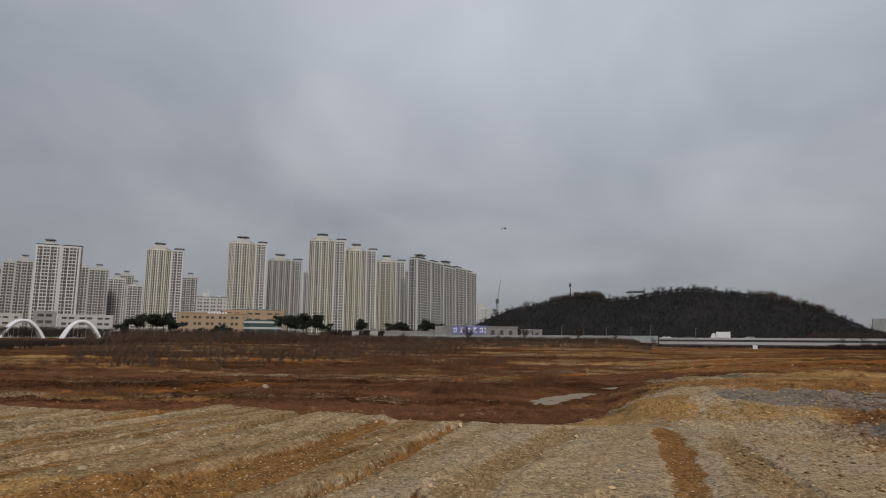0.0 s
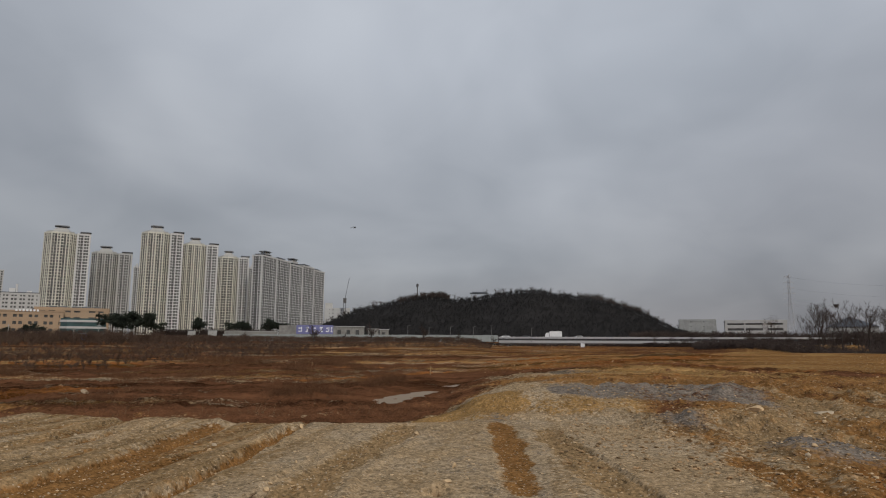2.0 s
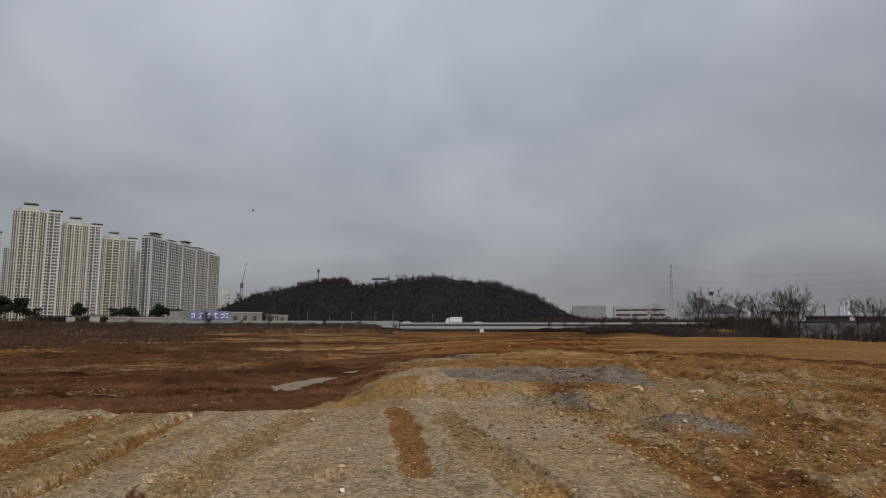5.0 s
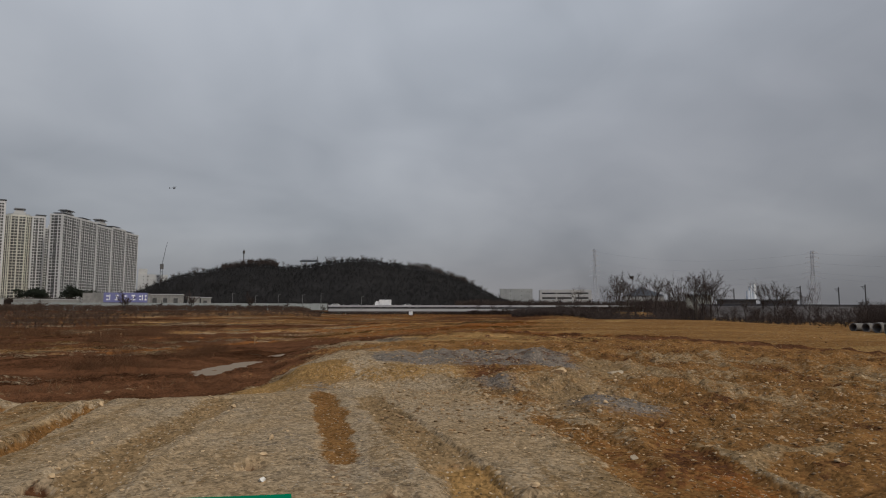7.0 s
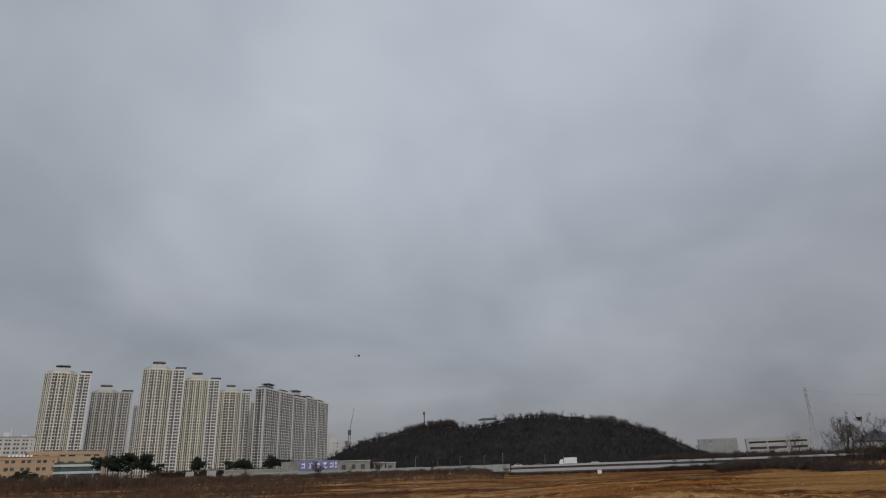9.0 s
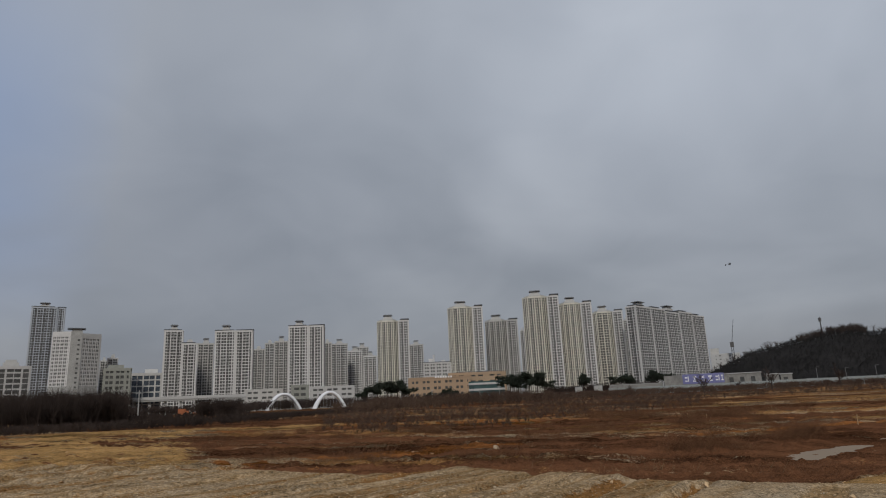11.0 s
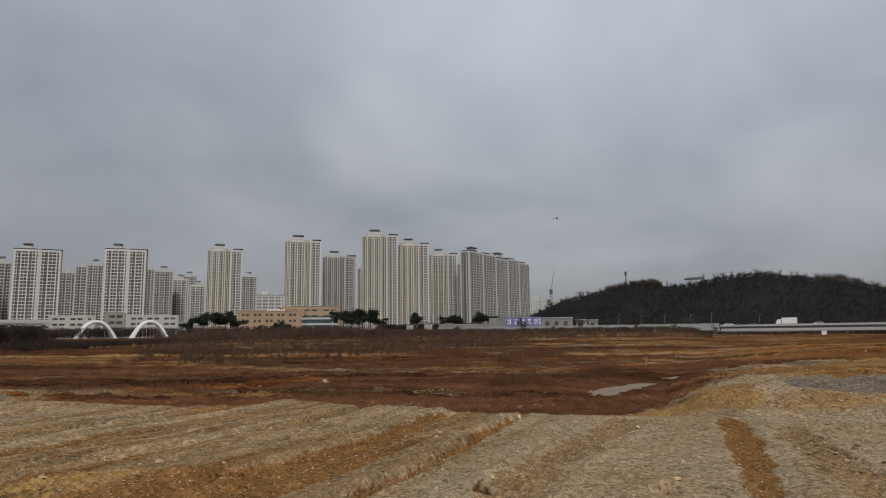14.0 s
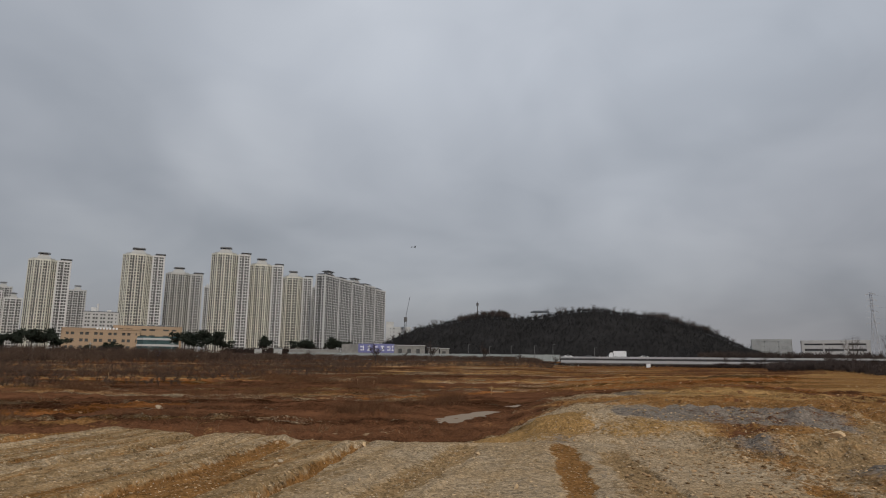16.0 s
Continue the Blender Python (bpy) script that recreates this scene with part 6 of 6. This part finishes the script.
for k, (az, d, s) in enumerate(((2.3, 165, 0.93), (11.9, 172, 0.93), (15.0, 232, 0.6), (4.9, 235, 0.55), (-3.5, 225, 0.6), (18.2, 228, 0.6))):
    m = spot(az, d, height(d * math.sin(radians(az)), d * math.cos(radians(az))), 70.0 * k)
    b_ = copy_thing(low_tree, m)
    b_.scale = (s * 1.15, s * 1.15, s)


def pine(m, h, seed, label="dark umbrella-shaped pine with bare trunk"):
    rng = np.random.default_rng(seed)
    root = thing("pine_tree", m, label, "pine", "pines")
    acc = Acc()
    acc.tube((0, 0, -0.3), (0.2, 0.1, h * 0.6), h * 0.028, h * 0.018, 6)
    for k in range(5):
        a = rng.uniform(0, 6.28)
        acc.tube((0.2, 0.1, h * rng.uniform(0.5, 0.62)), (math.cos(a) * h * 0.25, math.sin(a) * h * 0.25, h * rng.uniform(0.7, 0.85)), h * 0.012, h * 0.005, 5)
    part("trunk", acc, M_BARK, root)
    n = 650
    c = rng.normal(0, 1, (9, 3)) * [h * 0.16, h * 0.16, h * 0.10] + [0, 0, h * 0.78]
    P = c[rng.integers(0, 9, n)] + rng.normal(0, 1, (n, 3)) * [h * 0.085, h * 0.085, h * 0.045]
    D = rng.normal(0, 1, (n, 3)) * [1, 1, 0.5]
    D = D / np.linalg.norm(D, axis=1, keepdims=True) * h * 0.055
    ob = stick_object("crown", [sticks(P - D, P + D, np.full(n, h * 0.022), np.full(n, h * 0.006))], M_PINE, "", "")
    ob.parent = root
    return root


PINES = [pine(spot(-25.3, 330, 0.3), up(1.8, 330), 31), pine(spot(-12.0, 330, 0.4), up(2.1, 330), 32), pine(spot(-7.45, 330, 0.6), up(1.62, 330), 33)]
for k, (az, d, el) in enumerate(((-26.4, 330, 1.2), (-24.4, 325, 1.85), (-23.5, 335, 1.9), (-22.9, 330, 1.5), (-13.6, 335, 2.0), (-12.9, 330, 1.7), (-11.3, 328, 2.05), (-10.7, 330, 1.4), (-19.6, 340, 0.95), (-18.8, 340, 1.05), (-4.2, 330, 1.5), (-3.2, 335, 1.35), (-1.55, 330, 1.65), (-0.6, 335, 1.45), (0.2, 335, 1.1), (-20.6, 340, 0.8))):
    src = PINES[k % 3]
    base_h = (up(1.8, 330), up(2.1, 330), up(1.62, 330))[k % 3]
    b_ = copy_thing(src, spot(az, d, 0.3, 50.0 * k))
    s = up(el, d) / base_h
    b_.scale = (s, s, s)


# ---- thickets and scrub ----
def band(pts, width, zoff=0.0):
    """Places strewn along a line of (az, d)."""
    def place(n, rng):
        s = rng.uniform(0, len(pts) - 1, n)
        i = np.minimum(s.astype(int), len(pts) - 2)
        A = np.array(pts, float)
        q = A[i] + (A[i + 1] - A[i]) * (s - i)[:, None]
        d = q[:, 1] + rng.uniform(0, 1, n) * width
        x, y = d * np.sin(np.radians(q[:, 0])), d * np.cos(np.radians(q[:, 0]))
        return np.column_stack([x, y, terrain(x, y)[0] + zoff])
    return place


r5 = np.random.default_rng(5)
stick_object("thicket", woods(900, r5, band([(-58, 118), (-50, 120), (-45.5, 128)], 48), 3.2, 7.0, 28, 0.030, 0.36, 0.008) + woods(420, r5, band([(-45.5, 132), (-42, 140), (-36, 150)], 40), 0.5, 1.6, 18, 0.030, 0.45) + woods(110, r5, band([(-40.2, 150), (-36.8, 155)], 25), 2.2, 4.6, 40, 0.026, 0.45, 0.008), M_THICKET, "dense leafless thicket along the stream bank", "thicket")
stick_object("bank_scrub", woods(900, r5, band([(-58, 84), (-46, 90), (-38, 98)], 30), 0.6, 1.35, 16, 0.022, 0.7) + woods(800, r5, band([(-38, 98), (-34, 106), (-27, 125)], 34), 0.5, 1.25, 16, 0.022, 0.7) + woods(300, r5, band([(-27, 125), (-24, 150), (-10, 225)], 45), 0.2, 0.8, 14, 0.03, 0.6), M_THICKET, "low bare scrub along the field edge", "scrub")
stick_object("field_brush", woods(1900, r5, band([(-30, 60), (-24, 50), (-14, 52), (-5, 70), (2, 84)], 80), 0.25, 0.95, 18, 0.011, 0.7, 0.008), M_BROWNBRUSH, "low tangled brown brush over the field", "scrub")
stick_object("brown_brush", woods(620, r5, band([(-29, 118), (-22, 126), (-14, 140), (-7, 165), (-2, 200)], 60), 0.3, 2.7, 26, 0.022, 0.6, 0.005) + woods(260, r5, band([(-26, 140), (-18, 146), (-10, 165)], 40), 1.6, 3.6, 34, 0.022, 0.5, 0.006), M_BROWNBRUSH, "tangled brown winter brush at the field edge", "scrub")
stick_object("fence_scrub", woods(1500, r5, band([(-12, 195), (2, 208), (17, 215)], 45), 0.7, 2.3, 20, 0.032, 0.6, 0.007) + woods(1500, r5, band([(-12, 112), (2, 122), (18, 140)], 80), 0.2, 0.9, 14, 0.020, 0.8, 0.007), M_BROWNBRUSH, "russet scrub before the fence", "scrub")
stick_object("road_scrub", woods(800, r5, band([(17, 225), (28, 226), (33, 222)], 14), 0.4, 1.2, 16, 0.035, 0.7) + woods(700, r5, band([(31, 222), (38, 214), (49, 200)], 14), 0.8, 1.8, 18, 0.030, 0.7) + woods(260, r5, band([(33, 212), (40, 205), (49, 185)], 20), 1.0, 2.6, 26, 0.028, 0.5, 0.008), M_THICKET, "low bare scrub below the road", "scrub")
stick_object("berm_scrub", woods(1000, r5, band([(35.0, 128), (40, 112), (49, 104)], 26), 0.7, 1.9, 18, 0.020, 0.7, 0.006) + woods(120, r5, band([(39, 125), (44, 118), (49, 112)], 24), 1.6, 3.0, 34, 0.016, 0.5, 0.007), M_SCRUB, "dark bare scrub behind the spoil bank", "scrub")
stick_object("railway_scrub", woods(1000, r5, band([(46.6, 178), (48.6, 150), (51, 130), (58, 118), (66, 112), (76, 112)], 45), 0.5, 1.7, 18, 0.020, 0.7, 0.006) + woods(330, r5, band([(47.0, 180), (49, 150), (51, 130), (58, 118), (66, 112), (76, 112)], 45), 1.6, 4.0, 34, 0.017, 0.45, 0.007) + woods(150, r5, band([(62, 118), (66, 112), (76, 112)], 30), 2.4, 4.4, 46, 0.016, 0.5, 0.007), M_SCRUB, "tangled bare scrub below the embankment", "scrub")
stick_object("boundary_scrub", woods(420, r5, band([(-10.5, 290), (-5, 292), (-0.8, 290)], 10), 2.6, 5.6, 26, 0.07, 0.4), M_THICKET, "dark bare hedge below the towers", "scrub")
stick_object("roadside_scrub", woods(500, r5, band([(33, 300), (38, 306), (44, 306), (50, 300)], 15), 2.0, 5.0, 18, 0.08, 0.4), M_TWIG, "bare scrub hiding the warehouse foot", "scrub")
stick_object("far_trees", woods(480, r5, band([(30, 300), (36, 300), (44, 280), (50, 270)], 40), 3.5, 6.0, 16, 0.10, 0.35), M_TWIG, "bare trees around the far factories", "trees")
stick_object("stream_trees", woods(620, r5, band([(-37, 290), (-30, 305), (-22, 320), (-12, 320)], 25), 2.0, 5.6, 22, 0.055, 0.42) + woods(420, r5, band([(-47, 350), (-41, 375), (-36, 390), (-28, 400)], 18), 2.5, 6.0, 18, 0.10, 0.4), M_TWIG, "bare trees beyond the arches", "trees")
acc = Acc()
for k in range(10):
    x, h = r5.uniform(-9, 9), r5.uniform(0.6, 2.6)
    acc.prism([(x + q * r5.uniform(0.8, 1.6), w_) for q, w_ in ((-1, 0), (1, -0.3), (1.1, 1.2), (-0.9, 1.0))], 0, h)
single("orange_stack", acc, M_ORANGE, spot(-40.0, 285, up(-0.1, 285)), "stack of orange netted building goods", "stack")


def weeds(name, n, seed, region, hmin, hmax, stems, mat, label):
    rng = np.random.default_rng(seed)
    x, y = region(n, rng)
    z, soil = terrain(x, y)
    n = len(x)
    sets = []
    for k in range(stems):
        H = rng.uniform(hmin, hmax, n)
        ox, oy = rng.normal(0, 0.3, n), rng.normal(0, 0.3, n)
        lx, ly = rng.normal(0, 0.75, n) * H, rng.normal(0, 0.75, n) * H
        p0 = np.column_stack([x + ox, y + oy, z - 0.05])
        p1 = np.column_stack([x + ox + lx, y + oy + ly, z + H])
        rad = 0.002 + 0.00010 * np.hypot(x, y)
        sets.append(sticks(p0, p1, rad, rad * 0.4))
    return stick_object(name, sets, mat, label, "weeds")


def clumped(x, y, seed, level):
    return fbm(x * 0.22, y * 0.22, 3, seed) > level


def low_field(n, rng):
    az = np.radians(rng.uniform(-46, 12, n))
    d = 20 + 60 * rng.uniform(0, 1, n) ** 1.1
    x, y = d * np.sin(az), d * np.cos(az)
    keep = (y > np.interp(x, EDGE_X, EDGE_Y) + 3.0) & clumped(x, y, 1, 0.0) & (to_line(x, y, PUDDLE)[0] > 2.0) & (terrain(x, y)[1]["yellow"] < 0.35) & (terrain(x, y)[1]["orange"] < 0.3)
    return x[keep], y[keep]


def brushy(n, rng):
    az = np.radians(rng.uniform(-40, 10, n * 6))
    d = 26 + 90 * rng.uniform(0, 1, n * 6)
    x, y = d * np.sin(az), d * np.cos(az)
    keep = clumped(x, y, 3, 0.22) & (y > np.interp(x, EDGE_X, EDGE_Y) + 5.0) & (to_line(x, y, PUDDLE)[0] > 2.0) & (terrain(x, y)[1]["yellow"] < 0.35) & (terrain(x, y)[1]["orange"] < 0.4)
    return x[keep][:n], y[keep][:n]


def far_field(n, rng):
    az = np.radians(rng.uniform(-45, 40, n))
    d = 70 + 150 * rng.uniform(0, 1, n)
    x, y = d * np.sin(az), d * np.cos(az)
    keep = clumped(x * 0.5, y * 0.5, 2, 0.05)
    return x[keep], y[keep]


weeds("russet_weeds", 15000, 41, low_field, 0.05, 0.24, 7, M_WEED, "dead russet weeds covering the low field")
weeds("russet_brush", 3000, 44, brushy, 0.15, 0.65, 20, M_WEED, "taller patches of dead russet brush")
weeds("field_weeds", 6000, 42, far_field, 0.15, 0.5, 6, M_WEED, "scattered dead weeds of the far field")
weeds("straw_tufts", 1500, 43, low_field, 0.12, 0.4, 6, M_STRAW, "pale dry grass tufts among the weeds")

# ---- the puddle ----
k = 40
acc = Acc()
ring = []
for i in range(k):
    a = 2 * math.pi * i / k
    ring.append((6.4 + 8.2 * math.cos(a) * 0.50 + 1.7 * math.sin(a), 29.9 + 8.2 * math.cos(a) * 0.86 - 0.9 * math.sin(a), -0.885))
acc.add(ring, [tuple(range(k))])
single("puddle", acc, water, pose(0, 0, 0), "shallow muddy puddle in the low field", "puddle", kind="structure")


# ---- foreground: mat, rocks, stones ----
def green_mat():
    """A thin felt mat, slightly rippled to the ground, with one far corner rounded."""
    fl, fr = Vector((0.55, 5.72, 0)), Vector((1.62, 5.30, 0))
    u = (fr - fl)
    depth = Vector((-0.25, -0.968, 0)) * 1.15
    n = 18
    vs, fs = [], []
    for lvl in (0, 1):
        for j in range(n + 1):
            for i in range(n + 1):
                a, b = i / n, j / n
                p = fl + u * a + depth * b
                cut = max(0.0, 0.10 - a) * max(0.0, 0.12 - b) * 40
                p = p + u * cut * 0.10 + depth * cut * 0.10
                vs.append((p.x, p.y, MAT_Z[j][i] + (0.012 if lvl else 0.0)))
    m_ = (n + 1) ** 2
    for j in range(n):
        for i in range(n):
            q = j * (n + 1) + i
            fs.append((m_ + q + n + 1, m_ + q + n + 2, m_ + q + 1, m_ + q))
            fs.append((q, q + 1, q + n + 2, q + n + 1))
    rim = [i for i in range(n)] + [n + i * (n + 1) for i in range(n)] + [(n + 1) * n + n - i for i in range(n)] + [(n - i) * (n + 1) for i in range(n)]
    for a, b in zip(rim, rim[1:] + rim[:1]):
        fs.append((a, b, m_ + b, m_ + a)[::-1])
    return single("landing_mat", Acc().add(vs, fs), M_MAT, pose(0, 0, 0), "bright green felt mat lying flat on gravel", "mat", smooth=False)


ii, jj = np.meshgrid(np.arange(19) / 18, np.arange(19) / 18)
mx, my = 0.55 + 1.07 * ii - 0.25 * 1.15 * jj, 5.72 - 0.42 * ii - 0.968 * 1.15 * jj
MAT_Z = terrain(mx, my)[0] * 0.6 + 0.022
green_mat()


def stone_mesh(rng, size, squash=0.65, k=1):
    """A broken stone: a rough ball cut by a few planes."""
    bm = bmesh.new()
    bmesh.ops.create_icosphere(bm, subdivisions=k, radius=1.0)
    cuts = [(Vector(rng.normal(0, 1, 3)).normalized(), rng.uniform(0.32, 0.7)) for _ in range(8)]
    for v in bm.verts:
        v.co = v.co * rng.uniform(0.86, 1.12)
        for nrm, lim in cuts:
            e = v.co.dot(nrm) - lim
            if e > 0:
                v.co = v.co - nrm * e
        v.co = Vector((v.co.x * size, v.co.y * size * 0.8, v.co.z * size * squash))
    return bm


def rock(x, y, size, seed, label, mat=None, sink=0.25, squash=0.65, k=2, group="loose rocks"):
    rng = np.random.default_rng(seed)
    bm = stone_mesh(rng, size, squash, k)
    me = bpy.data.meshes.new("rock")
    bm.to_mesh(me)
    bm.free()
    me.materials.append(mat or M_STONE)
    ob = new("rock", me)
    ob.matrix_world = pose(x, y, height(x, y) + size * squash * (0.75 - sink), float(rng.uniform(-15, 15)), float(rng.uniform(-15, 15)), float(rng.uniform(0, 360)))
    return tagged(ob, label, "rock", group)


rock(0.30, 11.35, 0.09, 51, "angular tan rock at the end of a rut", k=1)
rock(0.05, 11.1, 0.07, 52, "small tan rock at the end of a rut", k=1)
rock(2.10, 10.35, 0.06, 53, "tan rock on the terrace edge", k=1)
rock(1.74, 6.86, 0.06, 54, "grey stone beside a scuffed hole", sink=0.4)
rock(3.43, 4.40, 0.05, 66, "brown stone beside a small hole", sink=0.4)
rock(1.51, 5.87, 0.055, 55, "small white stone before the green mat", M_WHITESTONE)
rock(-4.25, 7.85, 0.075, 56, "pale stone on rutted gravel", M_PALESTONE)
rock(-4.05, 6.9, 0.045, 57, "small pale stone on rutted gravel", M_PALESTONE)
rock(8.75, 10.6, 0.26, 58, "brown rock slab on the rough heap", sink=0.4, squash=0.5)
rock(10.8, 11.2, 0.26, 59, "flat white slab of concrete", M_PALESTONE, sink=0.6, squash=0.22)
rock(-7.2, 26.6, 0.20, 60, "pale rock in the russet field", M_PALESTONE)
rock(5.15, 5.0, 0.055, 61, "pale stone in the orange rut", M_PALESTONE)
rock(-4.3, 5.15, 0.06, 63, "pale stone in the muddy rut", M_PALESTONE)
rg = np.random.default_rng(64)
for k in range(46):
    if k < 30:
        x, y = rg.uniform(5.2, 11.5), rg.uniform(4.2, 10.5)
    else:
        x, y = rg.uniform(-6, 3), rg.uniform(6, 13)
    rock(x, y, float(rg.uniform(0.03, 0.075)), 70 + k, "pale broken stone on rough soil" if k % 3 else "brown broken stone on rough soil", M_PALESTONE if k % 4 == 0 else M_STONE, k=1, sink=0.35, group="scattered stones")


def gravel(name, n, seed, region, smin, smax, mat, label):
    rng = np.random.default_rng(seed)
    shapes = []
    for k in range(6):
        bm = stone_mesh(rng, 1.0, 0.45, 1)
        bm.verts.ensure_lookup_table()
        shapes.append((np.array([v.co for v in bm.verts]), np.array([[v.index for v in f.verts] for f in bm.faces])))
        bm.free()
    x, y = region(n, rng)
    z = terrain(x, y)[0]
    n = len(x)
    size = smin + (smax - smin) * rng.uniform(0, 1, n) ** 3.0
    turn = rng.uniform(0, 2 * math.pi, n)
    vs, fs, off = [], [], 0
    for k, (V, F) in enumerate(shapes):
        sel = np.arange(n) % 6 == k
        c, s = np.cos(turn[sel])[:, None], np.sin(turn[sel])[:, None]
        W = np.stack([V[None, :, 0] * c - V[None, :, 1] * s, V[None, :, 0] * s + V[None, :, 1] * c, np.repeat(V[None, :, 2], sel.sum(), 0)], -1) * size[sel][:, None, None]
        W = W + np.stack([x[sel], y[sel], z[sel] + size[sel] * 0.12], -1)[:, None, :]
        vs.append(W.reshape(-1, 3))
        fs.append((F[None] + (np.arange(sel.sum()) * len(V))[:, None, None]).reshape(-1, 3) + off)
        off += len(V) * int(sel.sum())
    me = bpy.data.meshes.new(name)
    V, F = np.vstack(vs), np.vstack(fs)
    me.vertices.add(len(V))
    me.vertices.foreach_set("co", V.ravel())
    me.loops.add(F.size)
    me.loops.foreach_set("vertex_index", F.ravel().astype(np.int32))
    me.polygons.add(len(F))
    me.polygons.foreach_set("loop_start", np.arange(0, F.size, 3, dtype=np.int32))
    me.polygons.foreach_set("loop_total", np.full(len(F), 3, np.int32))
    me.materials.append(mat)
    me.update(calc_edges=True)
    me.shade_flat()
    return tagged(new(name, me), label, "gravel", kind="stuff")


def on_terrace(n, rng):
    az = np.radians(rng.uniform(-58, 74, n))
    d = 3.2 + 12.5 * rng.uniform(0, 1, n) ** 1.35
    x, y = d * np.sin(az), d * np.cos(az)
    keep = (y < np.interp(x, EDGE_X, EDGE_Y) + 1.0) & ~((x > 0.1) & (x < 1.7) & (y > 4.0) & (y < 5.8))
    return x[keep], y[keep]


def on_heaps(n, rng):
    x, y = rng.uniform(4.5, 17, n), rng.uniform(3.5, 19, n)
    keep = (x - 0.35 * y > 1.2)
    return x[keep], y[keep]


def on_right(n, rng):
    az = np.radians(rng.uniform(24, 74, n))
    d = 8 + 30 * rng.uniform(0, 1, n) ** 1.2
    return d * np.sin(az), d * np.cos(az)


def in_field(n, rng):
    az = np.radians(rng.uniform(-50, 66, n))
    d = 17 + 40 * rng.uniform(0, 1, n)
    x, y = d * np.sin(az), d * np.cos(az)
    keep = (to_line(x, y, PUDDLE)[0] > 2.4) & ((np.degrees(az) > 16) | (terrain(x, y)[1]["russet"] < 0.3))
    return x[keep], y[keep]


gravel("terrace_gravel", 16000, 81, on_terrace, 0.006, 0.034, M_STONE, "loose broken gravel strewn over the terrace")
gravel("heap_rubble", 4800, 82, on_heaps, 0.008, 0.055, M_STONE, "rough rubble over the heaps")
gravel("ochre_clods", 9000, 84, on_right, 0.012, 0.060, M_CLOD, "ochre clods of turned soil")
gravel("field_clods", 3200, 83, in_field, 0.03, 0.12, M_CLOD, "soil clods and stones in the field")


# ---- survey stakes, and rubble where the fence ends ----
for x, y, h in ((0.8, 56.2, 0.45), (2.2, 56.8, 0.32), (9.3, 41.7, 0.55), (-20.5, 59.5, 0.55)):
    single("survey_stake", Acc().box(-0.025, 0.025, -0.02, 0.02, -0.1, h).box(-0.035, 0.035, -0.03, 0.03, h - 0.10, h), M_CLOD, pose(x, y, height(x, y), 4, -3, 20 * x), "short pale wooden survey stake in bare soil", "stake", "survey stakes")
for k in range(14):
    a_, d_ = rg.uniform(18.1, 20.2), rg.uniform(236, 243)
    rock(d_ * math.sin(radians(a_)), d_ * math.cos(radians(a_)), float(rg.uniform(0.5, 1.1)), 200 + k, "pale rubble block dumped where the fence ends", M_CONC, k=1, sink=0.1, group="rubble by the fence")
single("concrete_block", Acc().box(-0.65, 0.65, 0, 1.0, -0.3, 1.2).box(-0.5, 0.5, -0.1, 0, 0.9, 1.1), M_WHITEPLAIN, spot(25.9, 218, height(218 * math.sin(radians(25.9)), 218 * math.cos(radians(25.9)))), "pale concrete block below the elevated road", "block")


# ---- the model helicopter hanging in the air ----
def helicopter(m):
    root = thing("model_helicopter", m, "small dark model helicopter hovering in the sky", "helicopter")
    bm = bmesh.new()
    bmesh.ops.create_uvsphere(bm, u_segments=14, v_segments=10, radius=1.0)
    for v in bm.verts:
        taper = 1.0 if v.co.x > 0 else 1.0 + 0.35 * v.co.x
        v.co = Vector((v.co.x * 0.34, v.co.y * 0.10 * taper, v.co.z * 0.13 * taper))
    me = bpy.data.meshes.new("canopy")
    bm.to_mesh(me)
    bm.free()
    me.materials.append(M_HELI)
    me.shade_smooth()
    ob = new("canopy", me)
    ob.parent = root
    part("tail_boom", Acc().tube((-0.2, 0, 0.03), (-0.92, 0, 0.06), 0.030, 0.018, 8, True), M_HELI, root)
    part("tail_fin", Acc().box(-0.98, -0.86, -0.008, 0.008, -0.10, 0.20), M_HELI, root)
    part("tail_rotor", Acc().box(-0.93, -0.90, 0.02, 0.035, -0.12, 0.24), M_HELI, root)
    part("rotor_mast", Acc().tube((0, 0, 0.1), (0, 0, 0.26), 0.02, 0.02, 8, True), M_HELI, root)
    for a in (25, 205):
        ob = part("rotor_blade", Acc().box(0.03, 0.78, -0.035, 0.035, 0.235, 0.25), M_HELI, root)
        ob.rotation_euler = (0, 0, radians(a))
    for y in (-0.11, 0.11):
        part("skid", Acc().tube((-0.22, y, -0.22), (0.26, y, -0.22), 0.014, 0.014, 6, True).tube((-0.1, y * 0.6, -0.1), (-0.1, y, -0.22), 0.011, 0.011, 5).tube((0.14, y * 0.6, -0.1), (0.14, y, -0.22), 0.011, 0.011, 5), M_HELI, root)


HX, HY, HZ = 135 * math.sin(radians(5.6)), 135 * math.cos(radians(5.6)), 1.55 + 135 * math.tan(radians(10.0))
helicopter(pose(HX, HY, HZ, 6, -14, 25))
